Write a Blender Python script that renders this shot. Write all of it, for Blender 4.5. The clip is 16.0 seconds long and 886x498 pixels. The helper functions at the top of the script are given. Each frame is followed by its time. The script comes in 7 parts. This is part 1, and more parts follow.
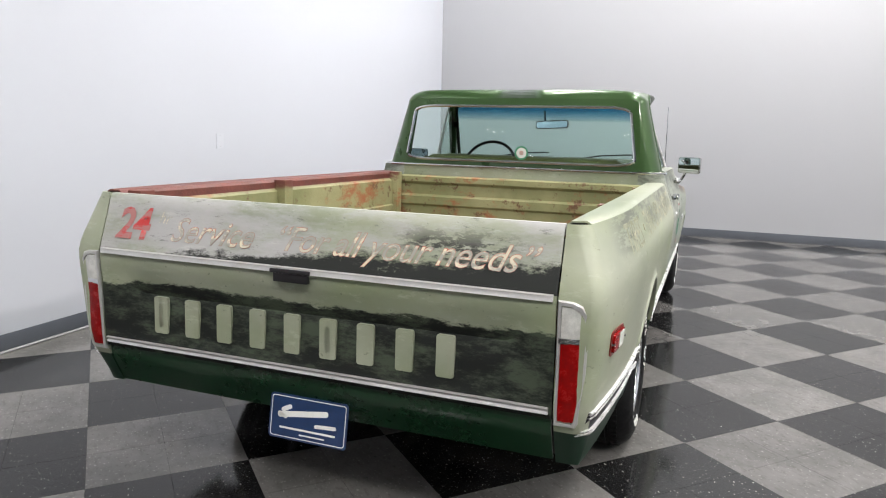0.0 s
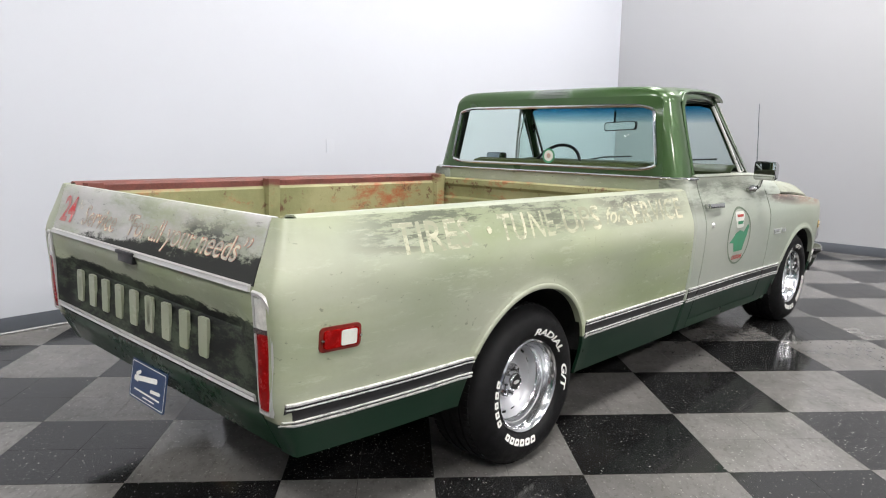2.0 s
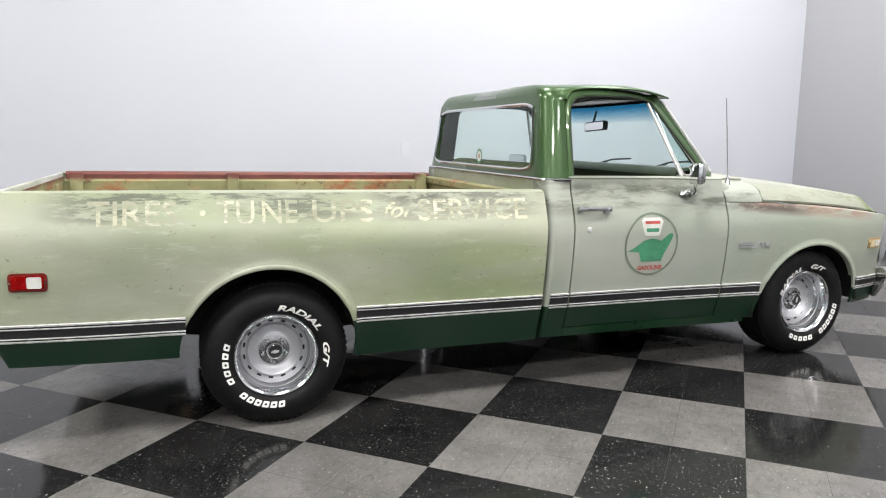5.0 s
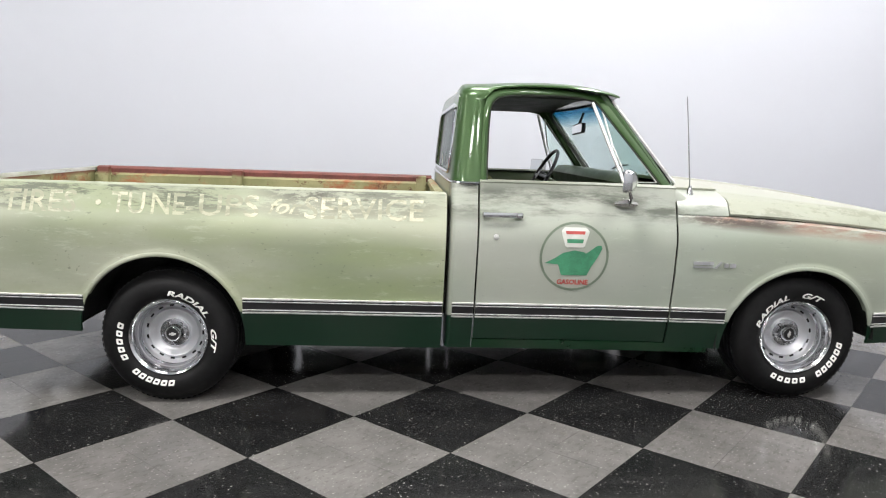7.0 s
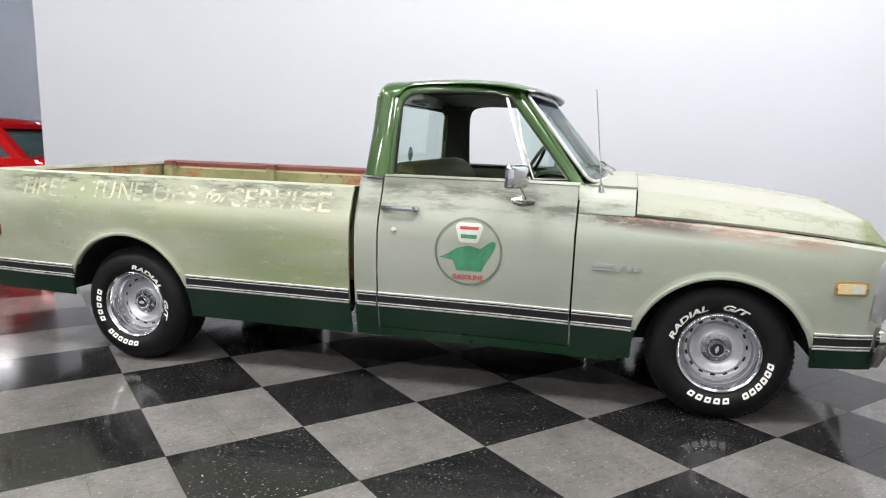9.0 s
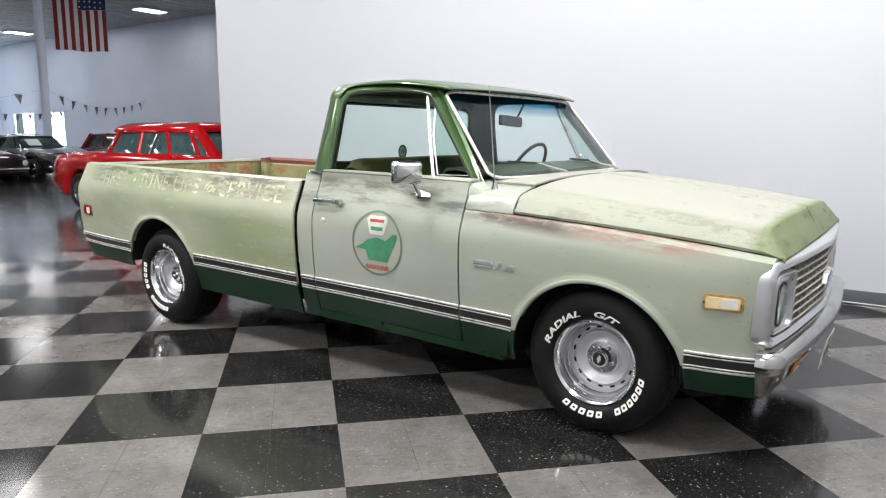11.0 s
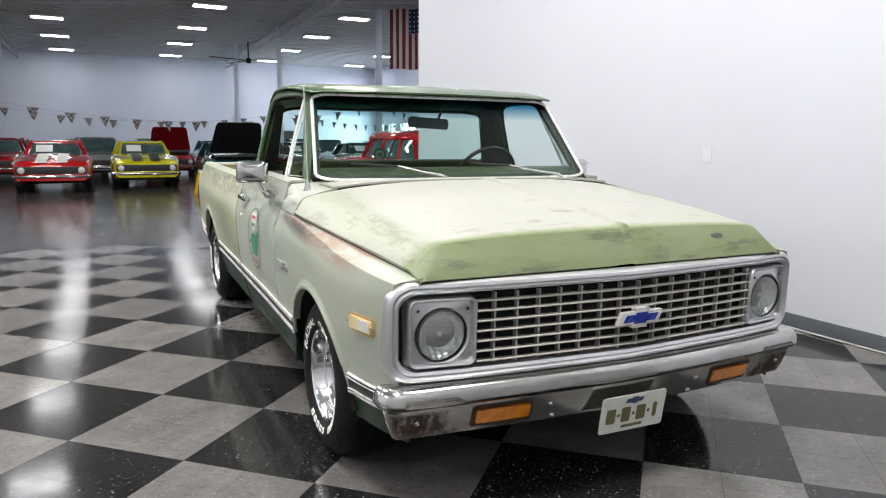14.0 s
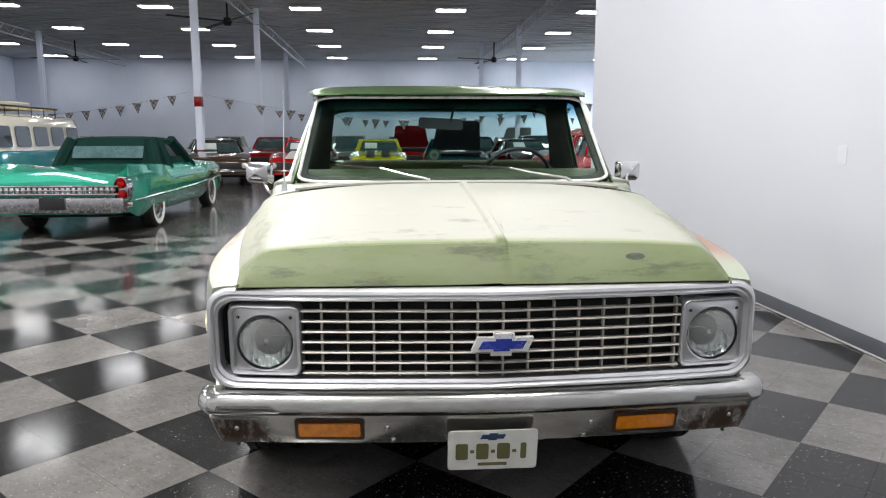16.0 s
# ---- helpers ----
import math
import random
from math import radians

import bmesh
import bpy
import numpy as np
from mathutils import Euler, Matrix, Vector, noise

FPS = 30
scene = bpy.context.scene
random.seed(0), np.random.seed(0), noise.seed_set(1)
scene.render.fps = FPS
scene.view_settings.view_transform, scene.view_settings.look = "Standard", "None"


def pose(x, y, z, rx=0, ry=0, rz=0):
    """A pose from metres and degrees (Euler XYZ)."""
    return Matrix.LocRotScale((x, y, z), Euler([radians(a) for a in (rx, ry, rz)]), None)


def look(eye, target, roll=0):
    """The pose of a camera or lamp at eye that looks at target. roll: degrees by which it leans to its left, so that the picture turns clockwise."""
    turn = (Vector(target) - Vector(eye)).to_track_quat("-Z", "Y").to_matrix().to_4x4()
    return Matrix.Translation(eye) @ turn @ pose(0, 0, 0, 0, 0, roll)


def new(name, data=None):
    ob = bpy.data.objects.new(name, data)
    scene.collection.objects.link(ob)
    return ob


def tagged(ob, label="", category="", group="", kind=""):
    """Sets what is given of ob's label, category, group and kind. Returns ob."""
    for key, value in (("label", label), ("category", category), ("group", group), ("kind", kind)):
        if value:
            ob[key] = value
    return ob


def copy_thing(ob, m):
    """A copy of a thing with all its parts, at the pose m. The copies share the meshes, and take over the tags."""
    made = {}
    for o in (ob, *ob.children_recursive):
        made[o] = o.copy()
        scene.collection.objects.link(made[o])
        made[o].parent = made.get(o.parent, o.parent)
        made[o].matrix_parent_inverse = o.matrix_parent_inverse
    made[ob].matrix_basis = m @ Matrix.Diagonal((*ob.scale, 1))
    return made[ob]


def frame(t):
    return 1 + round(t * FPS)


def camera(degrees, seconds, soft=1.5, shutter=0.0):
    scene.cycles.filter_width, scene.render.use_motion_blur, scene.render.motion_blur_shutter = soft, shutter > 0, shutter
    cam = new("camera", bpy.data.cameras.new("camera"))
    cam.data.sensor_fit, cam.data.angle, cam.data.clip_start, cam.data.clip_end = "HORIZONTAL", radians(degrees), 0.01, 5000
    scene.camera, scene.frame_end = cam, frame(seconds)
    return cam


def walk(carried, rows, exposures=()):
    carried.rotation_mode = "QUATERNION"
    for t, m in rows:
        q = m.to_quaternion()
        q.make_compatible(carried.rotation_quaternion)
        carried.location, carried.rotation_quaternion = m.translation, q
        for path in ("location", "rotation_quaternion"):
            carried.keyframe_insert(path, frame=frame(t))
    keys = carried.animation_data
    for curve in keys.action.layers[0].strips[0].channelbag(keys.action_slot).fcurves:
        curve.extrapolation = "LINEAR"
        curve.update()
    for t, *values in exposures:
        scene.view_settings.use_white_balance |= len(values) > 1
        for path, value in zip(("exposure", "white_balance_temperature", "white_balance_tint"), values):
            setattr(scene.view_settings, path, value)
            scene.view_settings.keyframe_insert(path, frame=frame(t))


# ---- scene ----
cam = camera(64.9, 16.0, soft=1.1)
PATH = [
    (0, (-3.110, -1.209, 1.380), (-1.262, -0.524, 1.041), 1.3),
    (0.5, (-2.959, -1.563, 1.370), (-1.185, -0.702, 1.035), 1.23),
    (1, (-2.765, -1.931, 1.372), (-1.095, -0.882, 1.038), 1.11),
    (1.5, (-2.534, -2.269, 1.372), (-0.977, -1.059, 1.039), 1.00),
    (2, (-2.271, -2.607, 1.369), (-0.828, -1.261, 1.041), 0.65),
    (2.5, (-2.008, -2.917, 1.370), (-0.677, -1.461, 1.044), 0.68),
    (3, (-1.722, -3.240, 1.357), (-0.506, -1.685, 1.038), 0.40),
    (3.5, (-1.426, -3.523, 1.352), (-0.319, -1.888, 1.033), 0.40),
    (4, (-1.111, -3.781, 1.356), (-0.147, -2.058, 1.034), 0.14),
    (4.5, (-0.777, -4.016, 1.344), (0.046, -2.221, 1.030), 0.05),
    (5, (-0.407, -4.202, 1.350), (0.298, -2.357, 1.035), 0.28),
    (5.2, (-0.260, -4.273, 1.338), (0.392, -2.406, 1.034), 0.47),
    (7.3, (1.366, -4.489, 1.324), (1.404, -2.512, 1.025), 0.88),
    (7.5, (1.525, -4.501, 1.321), (1.495, -2.523, 1.024), 0.83),
    (8, (1.925, -4.505, 1.320), (1.730, -2.537, 1.022), 0.79),
    (8.5, (2.337, -4.496, 1.329), (2.000, -2.548, 1.023), 0.75),
    (9, (2.745, -4.464, 1.340), (2.266, -2.548, 1.027), 0.77),
    (9.2, (2.925, -4.442, 1.358), (2.383, -2.544, 1.036), 0.75),
    (11.3, (4.639, -3.716, 1.339), (3.435, -2.151, 1.021), 0.25),
    (11.5, (4.780, -3.610, 1.337), (3.535, -2.078, 1.019), 0.27),
    (12, (5.132, -3.306, 1.324), (3.778, -1.866, 1.014), 0.24),
    (12.5, (5.435, -2.952, 1.326), (3.981, -1.614, 1.015), 0.30),
    (13, (5.707, -2.560, 1.326), (4.147, -1.347, 1.017), 0.61),
    (13.5, (5.899, -2.178, 1.326), (4.219, -1.136, 1.020), 0.43),
    (14, (6.037, -1.806, 1.320), (4.257, -0.944, 1.019), 0.39),
    (14.5, (6.149, -1.437, 1.322), (4.305, -0.726, 1.019), 0.29),
    (15, (6.230, -1.058, 1.330), (4.321, -0.544, 1.026), 0.42),
    (15.5, (6.271, -0.699, 1.340), (4.322, -0.371, 1.034), 0.37),
    (16, (6.275, -0.379, 1.354), (4.306, -0.228, 1.039), -0.06),
]
walk(cam, [(t, look(eye, target, roll)) for t, eye, target, roll in PATH])

# ---- light ----
world = bpy.data.worlds.new("world")
scene.world = world
world.use_nodes = True
world.node_tree.nodes["Background"].inputs[0].default_value = (0.75, 0.85, 1.0, 1)
world.node_tree.nodes["Background"].inputs[1].default_value = 0.3
CEIL = 6.5


def ceiling_lamp(x, y, watts, sx=1.2, sy=0.6, tint=(1.0, 0.966, 0.945)):
    """An added area lamp that fills the bay, under an unseen ceiling panel."""
    data = bpy.data.lights.new("ceiling_lamp", "AREA")
    data.shape, data.size, data.size_y, data.energy, data.color = "RECTANGLE", sx, sy, watts, tint
    ob = new("ceiling_lamp", data)
    ob.matrix_world = pose(x, y, CEIL - 0.13)
    return ob


# lamps over the bay are added out of view to brighten truck and walls
BAY_FILLS = [(-5.55, -3.5), (-0.2, -3.1), (5.3, -2.4), (-5.55, -9.3), (-0.2, -9.3), (4.6, -9.3), (1.5, 0.6), (-5.55, 2.2), (5.0, 0.9)]
for x, y in BAY_FILLS:
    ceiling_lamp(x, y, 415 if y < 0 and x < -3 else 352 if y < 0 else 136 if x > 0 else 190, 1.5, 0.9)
for x in (-39.6, -36.15):
    data = bpy.data.lights.new("door_daylight", "AREA")
    data.shape, data.size, data.size_y, data.energy, data.color = "RECTANGLE", 2.4, 2.4, 210, (0.86, 0.93, 1.0)
    new("door_daylight", data).matrix_world = pose(x, 15.95, 1.3, 90, 0, 180)

# ---- materials ----
def nd(nt, kind, ins=None, **attrs):
    """A node with its attributes set and its inputs given as values or sockets."""
    n = nt.nodes.new("ShaderNode" + kind)
    for k, v in attrs.items():
        setattr(n, k, v)
    for k, v in (ins or {}).items():
        if isinstance(v, bpy.types.NodeSocket):
            nt.links.new(v, n.inputs[k])
        else:
            n.inputs[k].default_value = v
    return n


def rgb(r, g, b):
    """Linear colour from 0 to 255 sRGB values."""
    f = lambda c: c / 12.92 if c <= 0.04045 else ((c + 0.055) / 1.055) ** 2.4
    return (f(r / 255), f(g / 255), f(b / 255), 1)


def material(name):
    m = bpy.data.materials.new(name)
    m.use_nodes = True
    nt = m.node_tree
    return m, nt, nt.nodes["Principled BSDF"]


def coords(nt, which="Object"):
    return nd(nt, "TexCoord").outputs[which]


def fac_noise(nt, vec, scale, lo, hi, detail=4.0, rough=0.6, stretch=None):
    """Noise, cut to 0..1 between lo and hi."""
    if stretch:
        vec = nd(nt, "Mapping", {"Vector": vec, "Scale": stretch}).outputs[0]
    n = nd(nt, "TexNoise", {"Vector": vec, "Scale": scale, "Detail": detail, "Roughness": rough})
    r = nd(nt, "MapRange", {"Value": n.outputs["Fac"], "From Min": lo, "From Max": hi}, interpolation_type="SMOOTHSTEP")
    return r.outputs[0]


def mix(nt, f, a, b):
    return nd(nt, "MixRGB", {"Fac": f, "Color1": a, "Color2": b}).outputs[0]


def calc(nt, op, a, b=0.0):
    return nd(nt, "Math", {0: a, 1: b}, operation=op).outputs[0]


def band(nt, value, lo, hi, soft):
    """1 where lo < value < hi, with soft edges."""
    up = nd(nt, "MapRange", {"Value": value, "From Min": lo - soft, "From Max": lo + soft}).outputs[0]
    down = nd(nt, "MapRange", {"Value": value, "From Min": hi - soft, "From Max": hi + soft, "To Min": 1.0, "To Max": 0.0}).outputs[0]
    return calc(nt, "MULTIPLY", up, down)


def bump(nt, shader, height, strength=0.1, distance=0.01):
    b = nd(nt, "Bump", {"Height": height, "Strength": strength, "Distance": distance})
    nt.links.new(b.outputs[0], shader.inputs["Normal"])


def plain(name, colour, rough=0.5, metal=0.0, vary=0.12, scale=12.0, relief=0.0, coat=0.0, spec=None):
    """A surface with some tone and gloss variation at two scales."""
    m, nt, s = material(name)
    vec = coords(nt)
    f = fac_noise(nt, vec, scale, 0.3, 0.7)
    g = fac_noise(nt, vec, scale * 9, 0.3, 0.7)
    f = calc(nt, "ADD", calc(nt, "MULTIPLY", f, 0.65), calc(nt, "MULTIPLY", g, 0.35))
    dark = tuple(c * (1 - vary) for c in colour[:3]) + (1,)
    light = tuple(min(1, c * (1 + vary)) for c in colour[:3]) + (1,)
    nt.links.new(mix(nt, f, dark, light), s.inputs["Base Color"])
    nt.links.new(nd(nt, "MapRange", {"Value": f, "To Min": max(0.02, rough * 0.8), "To Max": min(1, rough * 1.2)}).outputs[0], s.inputs["Roughness"])
    s.inputs["Metallic"].default_value = metal
    s.inputs["Coat Weight"].default_value = coat
    s.inputs["Coat Roughness"].default_value = 0.05
    if spec is not None:
        s.inputs["Specular IOR Level"].default_value = spec
    if relief:
        bump(nt, s, g, relief, 0.003)
    return m


SAGE, PALE, LIME = rgb(131, 138, 117), rgb(167, 169, 153), rgb(138, 153, 99)
DARK_GREEN, PRIMER = rgb(11, 42, 26), rgb(46, 46, 44)


SAG = 0.0108


def level(nt, x, z):
    """Height above the body's own base line, which dips towards the tail."""
    return calc(nt, "ADD", z, calc(nt, "MULTIPLY", calc(nt, "MAXIMUM", calc(nt, "SUBTRACT", 2.2, x), 0.0), SAG))


def sage_paint(name, part="side"):
    """Faded sage paint, worn in patches; each panel has its own wear."""
    m, nt, s = material(name)
    vec = coords(nt)
    xyz = nd(nt, "SeparateXYZ", {0: vec})
    x, y, z = xyz.outputs[0], xyz.outputs[1], level(nt, xyz.outputs[0], xyz.outputs[2])
    big = fac_noise(nt, vec, 1.6, 0.28, 0.74, 2, 0.5, (0.6, 1, 1.6))
    col = mix(nt, big, SAGE, PALE)
    lime = fac_noise(nt, vec, 2.2, 0.34, 0.84, 4, 0.55, (0.4, 1, 1.5))
    col = mix(nt, calc(nt, "MULTIPLY", lime, {"bed": 0.7, "hood": 0.22}.get(part, 0.4)), col, LIME)
    grain = fac_noise(nt, vec, 45, 0.35, 0.8, 6, 0.7)
    col = mix(nt, calc(nt, "MULTIPLY", grain, 0.10), col, rgb(120, 126, 100))
    streak = fac_noise(nt, vec, 9, 0.54, 0.68, 9, 0.78, (0.7, 1, 3.0))
    col = mix(nt, calc(nt, "MULTIPLY", streak, 0.28), col, rgb(196, 199, 182))
    chips = fac_noise(nt, vec, 42, 0.68, 0.71, 3, 0.6, (0.8, 0.8, 1.3))
    col = mix(nt, calc(nt, "MULTIPLY", chips, 0.5), col, rgb(74, 74, 62))
    cloud = fac_noise(nt, vec, 4.5, 0.42, 0.70, 6, 0.65, (0.5, 1, 1.3))
    col = mix(nt, calc(nt, "MULTIPLY", cloud, 0.22), col, rgb(112, 124, 92))
    blot = fac_noise(nt, vec, 7, 0.50, 0.57, 9, 0.78, (0.6, 1, 1.8))
    if part in ("door", "fender"):
        cool = fac_noise(nt, vec, 1.3, 0.25, 0.75, 3, 0.5, (0.5, 1, 1))
        col = mix(nt, nd(nt, "MapRange", {"Value": cool, "To Min": 0.3, "To Max": 0.65}).outputs[0], col, rgb(146, 154, 148))
    if part == "bed":
        worn = calc(nt, "MULTIPLY", band(nt, z, 1.005, 1.14, 0.02), band(nt, x, -0.85, 1.32, 0.12))
        patch = fac_noise(nt, vec, 4.6, 0.485, 0.54, 10, 0.8, (0.45, 1, 2.8))
        col = mix(nt, calc(nt, "MULTIPLY", calc(nt, "MULTIPLY", worn, patch), 0.66), col, PRIMER)
        flaked = calc(nt, "MULTIPLY", calc(nt, "MULTIPLY", band(nt, z, 0.995, 1.135, 0.02), band(nt, x, 0.50, 1.30, 0.10)), fac_noise(nt, vec, 5.2, 0.50, 0.55, 10, 0.8, (0.5, 1, 2.2)))
        col = mix(nt, calc(nt, "MULTIPLY", flaked, 0.8), col, rgb(50, 46, 38))
        pale = calc(nt, "MULTIPLY", band(nt, z, 0.90, 1.10, 0.05), fac_noise(nt, vec, 2.2, 0.3, 0.72, 4, 0.55, (0.35, 1, 1)))
        col = mix(nt, calc(nt, "MULTIPLY", pale, 0.6), col, rgb(184, 188, 164))
    if part == "door":
        worn = calc(nt, "MULTIPLY", band(nt, z, 1.02, 1.19, 0.04), fac_noise(nt, vec, 3.0, 0.44, 0.62, 8, 0.7, (0.5, 1, 2.2)))
        col = mix(nt, calc(nt, "MULTIPLY", big, 0.5), col, rgb(156, 158, 149))
        col = mix(nt, calc(nt, "MULTIPLY", worn, 0.9), col, rgb(72, 77, 66))
    if part == "fender":
        line = calc(nt, "ADD", z, calc(nt, "MULTIPLY", calc(nt, "SUBTRACT", x, 2.6), 0.066))
        worn = calc(nt, "MULTIPLY", band(nt, line, 1.035, 1.2, 0.025), band(nt, x, 2.72, 3.70, 0.12))
        col = mix(nt, calc(nt, "MULTIPLY", worn, fac_noise(nt, vec, 5, 0.36, 0.52, 8, 0.7, (0.35, 1, 1.5))), col, rgb(132, 98, 82))
        dirt = calc(nt, "MULTIPLY", band(nt, line, 1.025, 1.1, 0.02), band(nt, x, 2.60, 3.15, 0.1))
        col = mix(nt, calc(nt, "MULTIPLY", calc(nt, "MULTIPLY", dirt, fac_noise(nt, vec, 6, 0.42, 0.52, 9, 0.75, (0.5, 1, 1.6))), 0.95), col, rgb(66, 52, 44))
        col = mix(nt, calc(nt, "MULTIPLY", big, 0.15), col, rgb(166, 172, 162))
    if part in ("bed", "door", "fender"):
        low = nd(nt, "MapRange", {"Value": z, "From Min": 0.51, "From Max": 0.513, "To Min": 1.0, "To Max": 0.0}).outputs[0]
        col = mix(nt, low, col, DARK_GREEN)
    if part == "hood":
        top = calc(nt, "MULTIPLY", nd(nt, "MapRange", {"Value": x, "From Min": 3.86, "From Max": 3.90, "To Min": 1.0, "To Max": 0.0}).outputs[0],
                   nd(nt, "MapRange", {"Value": calc(nt, "ABSOLUTE", y), "From Min": 0.74, "From Max": 0.80, "To Min": 1.0, "To Max": 0.0}).outputs[0])
        col = mix(nt, calc(nt, "MULTIPLY", top, nd(nt, "MapRange", {"Value": big, "To Min": 0.82, "To Max": 1.0}).outputs[0]), col, rgb(149, 150, 142))
        flank = band(nt, calc(nt, "ABSOLUTE", y), 0.76, 1.2, 0.03)
        col = mix(nt, calc(nt, "MULTIPLY", flank, nd(nt, "MapRange", {"Value": blot, "To Min": 0.68, "To Max": 0.78}).outputs[0]), col, rgb(138, 141, 129))
        nose = calc(nt, "SUBTRACT", 1.0, top)
        col = mix(nt, calc(nt, "MULTIPLY", nose, calc(nt, "MULTIPLY", band(nt, x, 3.86, 4.2, 0.02), 0.85)), col, rgb(98, 112, 68))
        col = mix(nt, calc(nt, "MULTIPLY", calc(nt, "MULTIPLY", fac_noise(nt, vec, 4.2, 0.56, 0.66, 8, 0.7, (1, 0.5, 1)), band(nt, x, 3.55, 4.2, 0.2)), 0.6), col, rgb(78, 80, 74))
        front = band(nt, x, 3.865, 4.2, 0.015)
        wash = calc(nt, "MULTIPLY", front, fac_noise(nt, vec, 3.4, 0.40, 0.68, 5, 0.6, (1, 0.5, 2.0)))
        col = mix(nt, calc(nt, "MULTIPLY", wash, 0.35), col, rgb(136, 144, 118))
        grime = calc(nt, "MULTIPLY", front, fac_noise(nt, vec, 4.8, 0.53, 0.64, 8, 0.72, (1, 0.42, 2.4)))
        col = mix(nt, calc(nt, "MULTIPLY", grime, 0.6), col, rgb(70, 74, 64))
        spot = calc(nt, "ADD", calc(nt, "POWER", calc(nt, "MULTIPLY", calc(nt, "SUBTRACT", y, 0.515), 28.0), 2.0), calc(nt, "POWER", calc(nt, "MULTIPLY", calc(nt, "SUBTRACT", z, 1.058), 85.0), 2.0))
        spot = calc(nt, "MULTIPLY", nd(nt, "MapRange", {"Value": spot, "From Min": 0.75, "From Max": 1.1, "To Min": 1.0, "To Max": 0.0}).outputs[0], band(nt, x, 3.86, 4.2, 0.01))
        col = mix(nt, calc(nt, "MULTIPLY", spot, 0.85), col, rgb(52, 56, 52))
        smear = calc(nt, "MULTIPLY", band(nt, x, 3.74, 3.95, 0.05), fac_noise(nt, vec, 6.5, 0.52, 0.62, 9, 0.75, (1.6, 0.45, 1)))
        col = mix(nt, calc(nt, "MULTIPLY", smear, 0.55), col, rgb(120, 122, 112))
        scr = calc(nt, "MULTIPLY", band(nt, x, 3.3, 3.86, 0.05), fac_noise(nt, vec, 5.0, 0.60, 0.64, 9, 0.8, (3.0, 0.6, 1)))
        col = mix(nt, calc(nt, "MULTIPLY", scr, 0.5), col, rgb(110, 108, 96))
        low = band(nt, nd(nt, "MapRange", {"Value": calc(nt, "ABSOLUTE", y), "From Min": 0.0, "From Max": 1.0}).outputs[0], 0.78, 1.2, 0.02)
        col = mix(nt, calc(nt, "MULTIPLY", calc(nt, "MULTIPLY", low, blot), 0.35), col, rgb(90, 92, 74))
    if part == "gate_top":
        grey = fac_noise(nt, vec, 2.5, 0.40, 0.62, 7, 0.7, (1, 0.5, 1.6))
        col = mix(nt, calc(nt, "MULTIPLY", grey, 0.8), col, rgb(180, 178, 180))
        ragged = calc(nt, "ADD", z, calc(nt, "MULTIPLY", fac_noise(nt, vec, 6, 0.2, 0.8, 9, 0.8, (1, 0.5, 1.2)), -0.09))
        edge = nd(nt, "MapRange", {"Value": calc(nt, "ADD", ragged, calc(nt, "MULTIPLY", y, 0.055)), "From Min": 0.905, "From Max": 0.925, "To Min": 1.0, "To Max": 0.0}).outputs[0]
        col = mix(nt, edge, col, rgb(40, 42, 40))
        scr = fac_noise(nt, vec, 16, 0.57, 0.62, 10, 0.85, (1, 0.5, 1.8))
        col = mix(nt, calc(nt, "MULTIPLY", scr, 0.55), col, rgb(70, 72, 68))
        pale = fac_noise(nt, vec, 8, 0.55, 0.68, 9, 0.8, (1, 0.35, 2.2))
        col = mix(nt, calc(nt, "MULTIPLY", calc(nt, "SUBTRACT", 1.0, edge), calc(nt, "MULTIPLY", pale, 0.6)), col, rgb(196, 198, 190))
        spots = calc(nt, "MULTIPLY", fac_noise(nt, vec, 11, 0.50, 0.56, 9, 0.8, (1, 0.6, 1.6)), band(nt, z, 0.98, 1.07, 0.03))
        col = mix(nt, calc(nt, "MULTIPLY", calc(nt, "MULTIPLY", spots, band(nt, y, -0.72, -0.36, 0.06)), 0.9), col, rgb(44, 44, 44))
    if part == "gate_low":
        ragged = calc(nt, "ADD", z, calc(nt, "MULTIPLY", fac_noise(nt, vec, 5, 0.2, 0.8, 9, 0.8, (1, 0.45, 1.4)), -0.06))
        edge = nd(nt, "MapRange", {"Value": ragged, "From Min": 0.766, "From Max": 0.776, "To Min": 1.0, "To Max": 0.0}).outputs[0]
        wear = fac_noise(nt, vec, 9, 0.44, 0.62, 9, 0.8, (1, 0.4, 1.2))
        black = mix(nt, calc(nt, "MULTIPLY", wear, 0.42), rgb(16, 19, 17), rgb(92, 104, 84))
        col = mix(nt, edge, col, black)
    nt.links.new(col, s.inputs["Base Color"])
    rough = nd(nt, "MapRange", {"Value": big, "To Min": 0.30, "To Max": 0.45}).outputs[0]
    if part in ("gate_low", "gate_top"):
        rough = nd(nt, "MapRange", {"Value": edge, "To Min": 0.42, "To Max": 0.75}).outputs[0]
        s.inputs["Specular IOR Level"].default_value = 0.3
    if part == "hood":
        rough = nd(nt, "MapRange", {"Value": big, "To Min": 0.48, "To Max": 0.62}).outputs[0]
        s.inputs["Specular IOR Level"].default_value = 0.35
    nt.links.new(rough, s.inputs["Roughness"])
    bump(nt, s, fac_noise(nt, vec, 3.0, 0, 1, 2, 0.4), 0.12, 0.01)
    return m


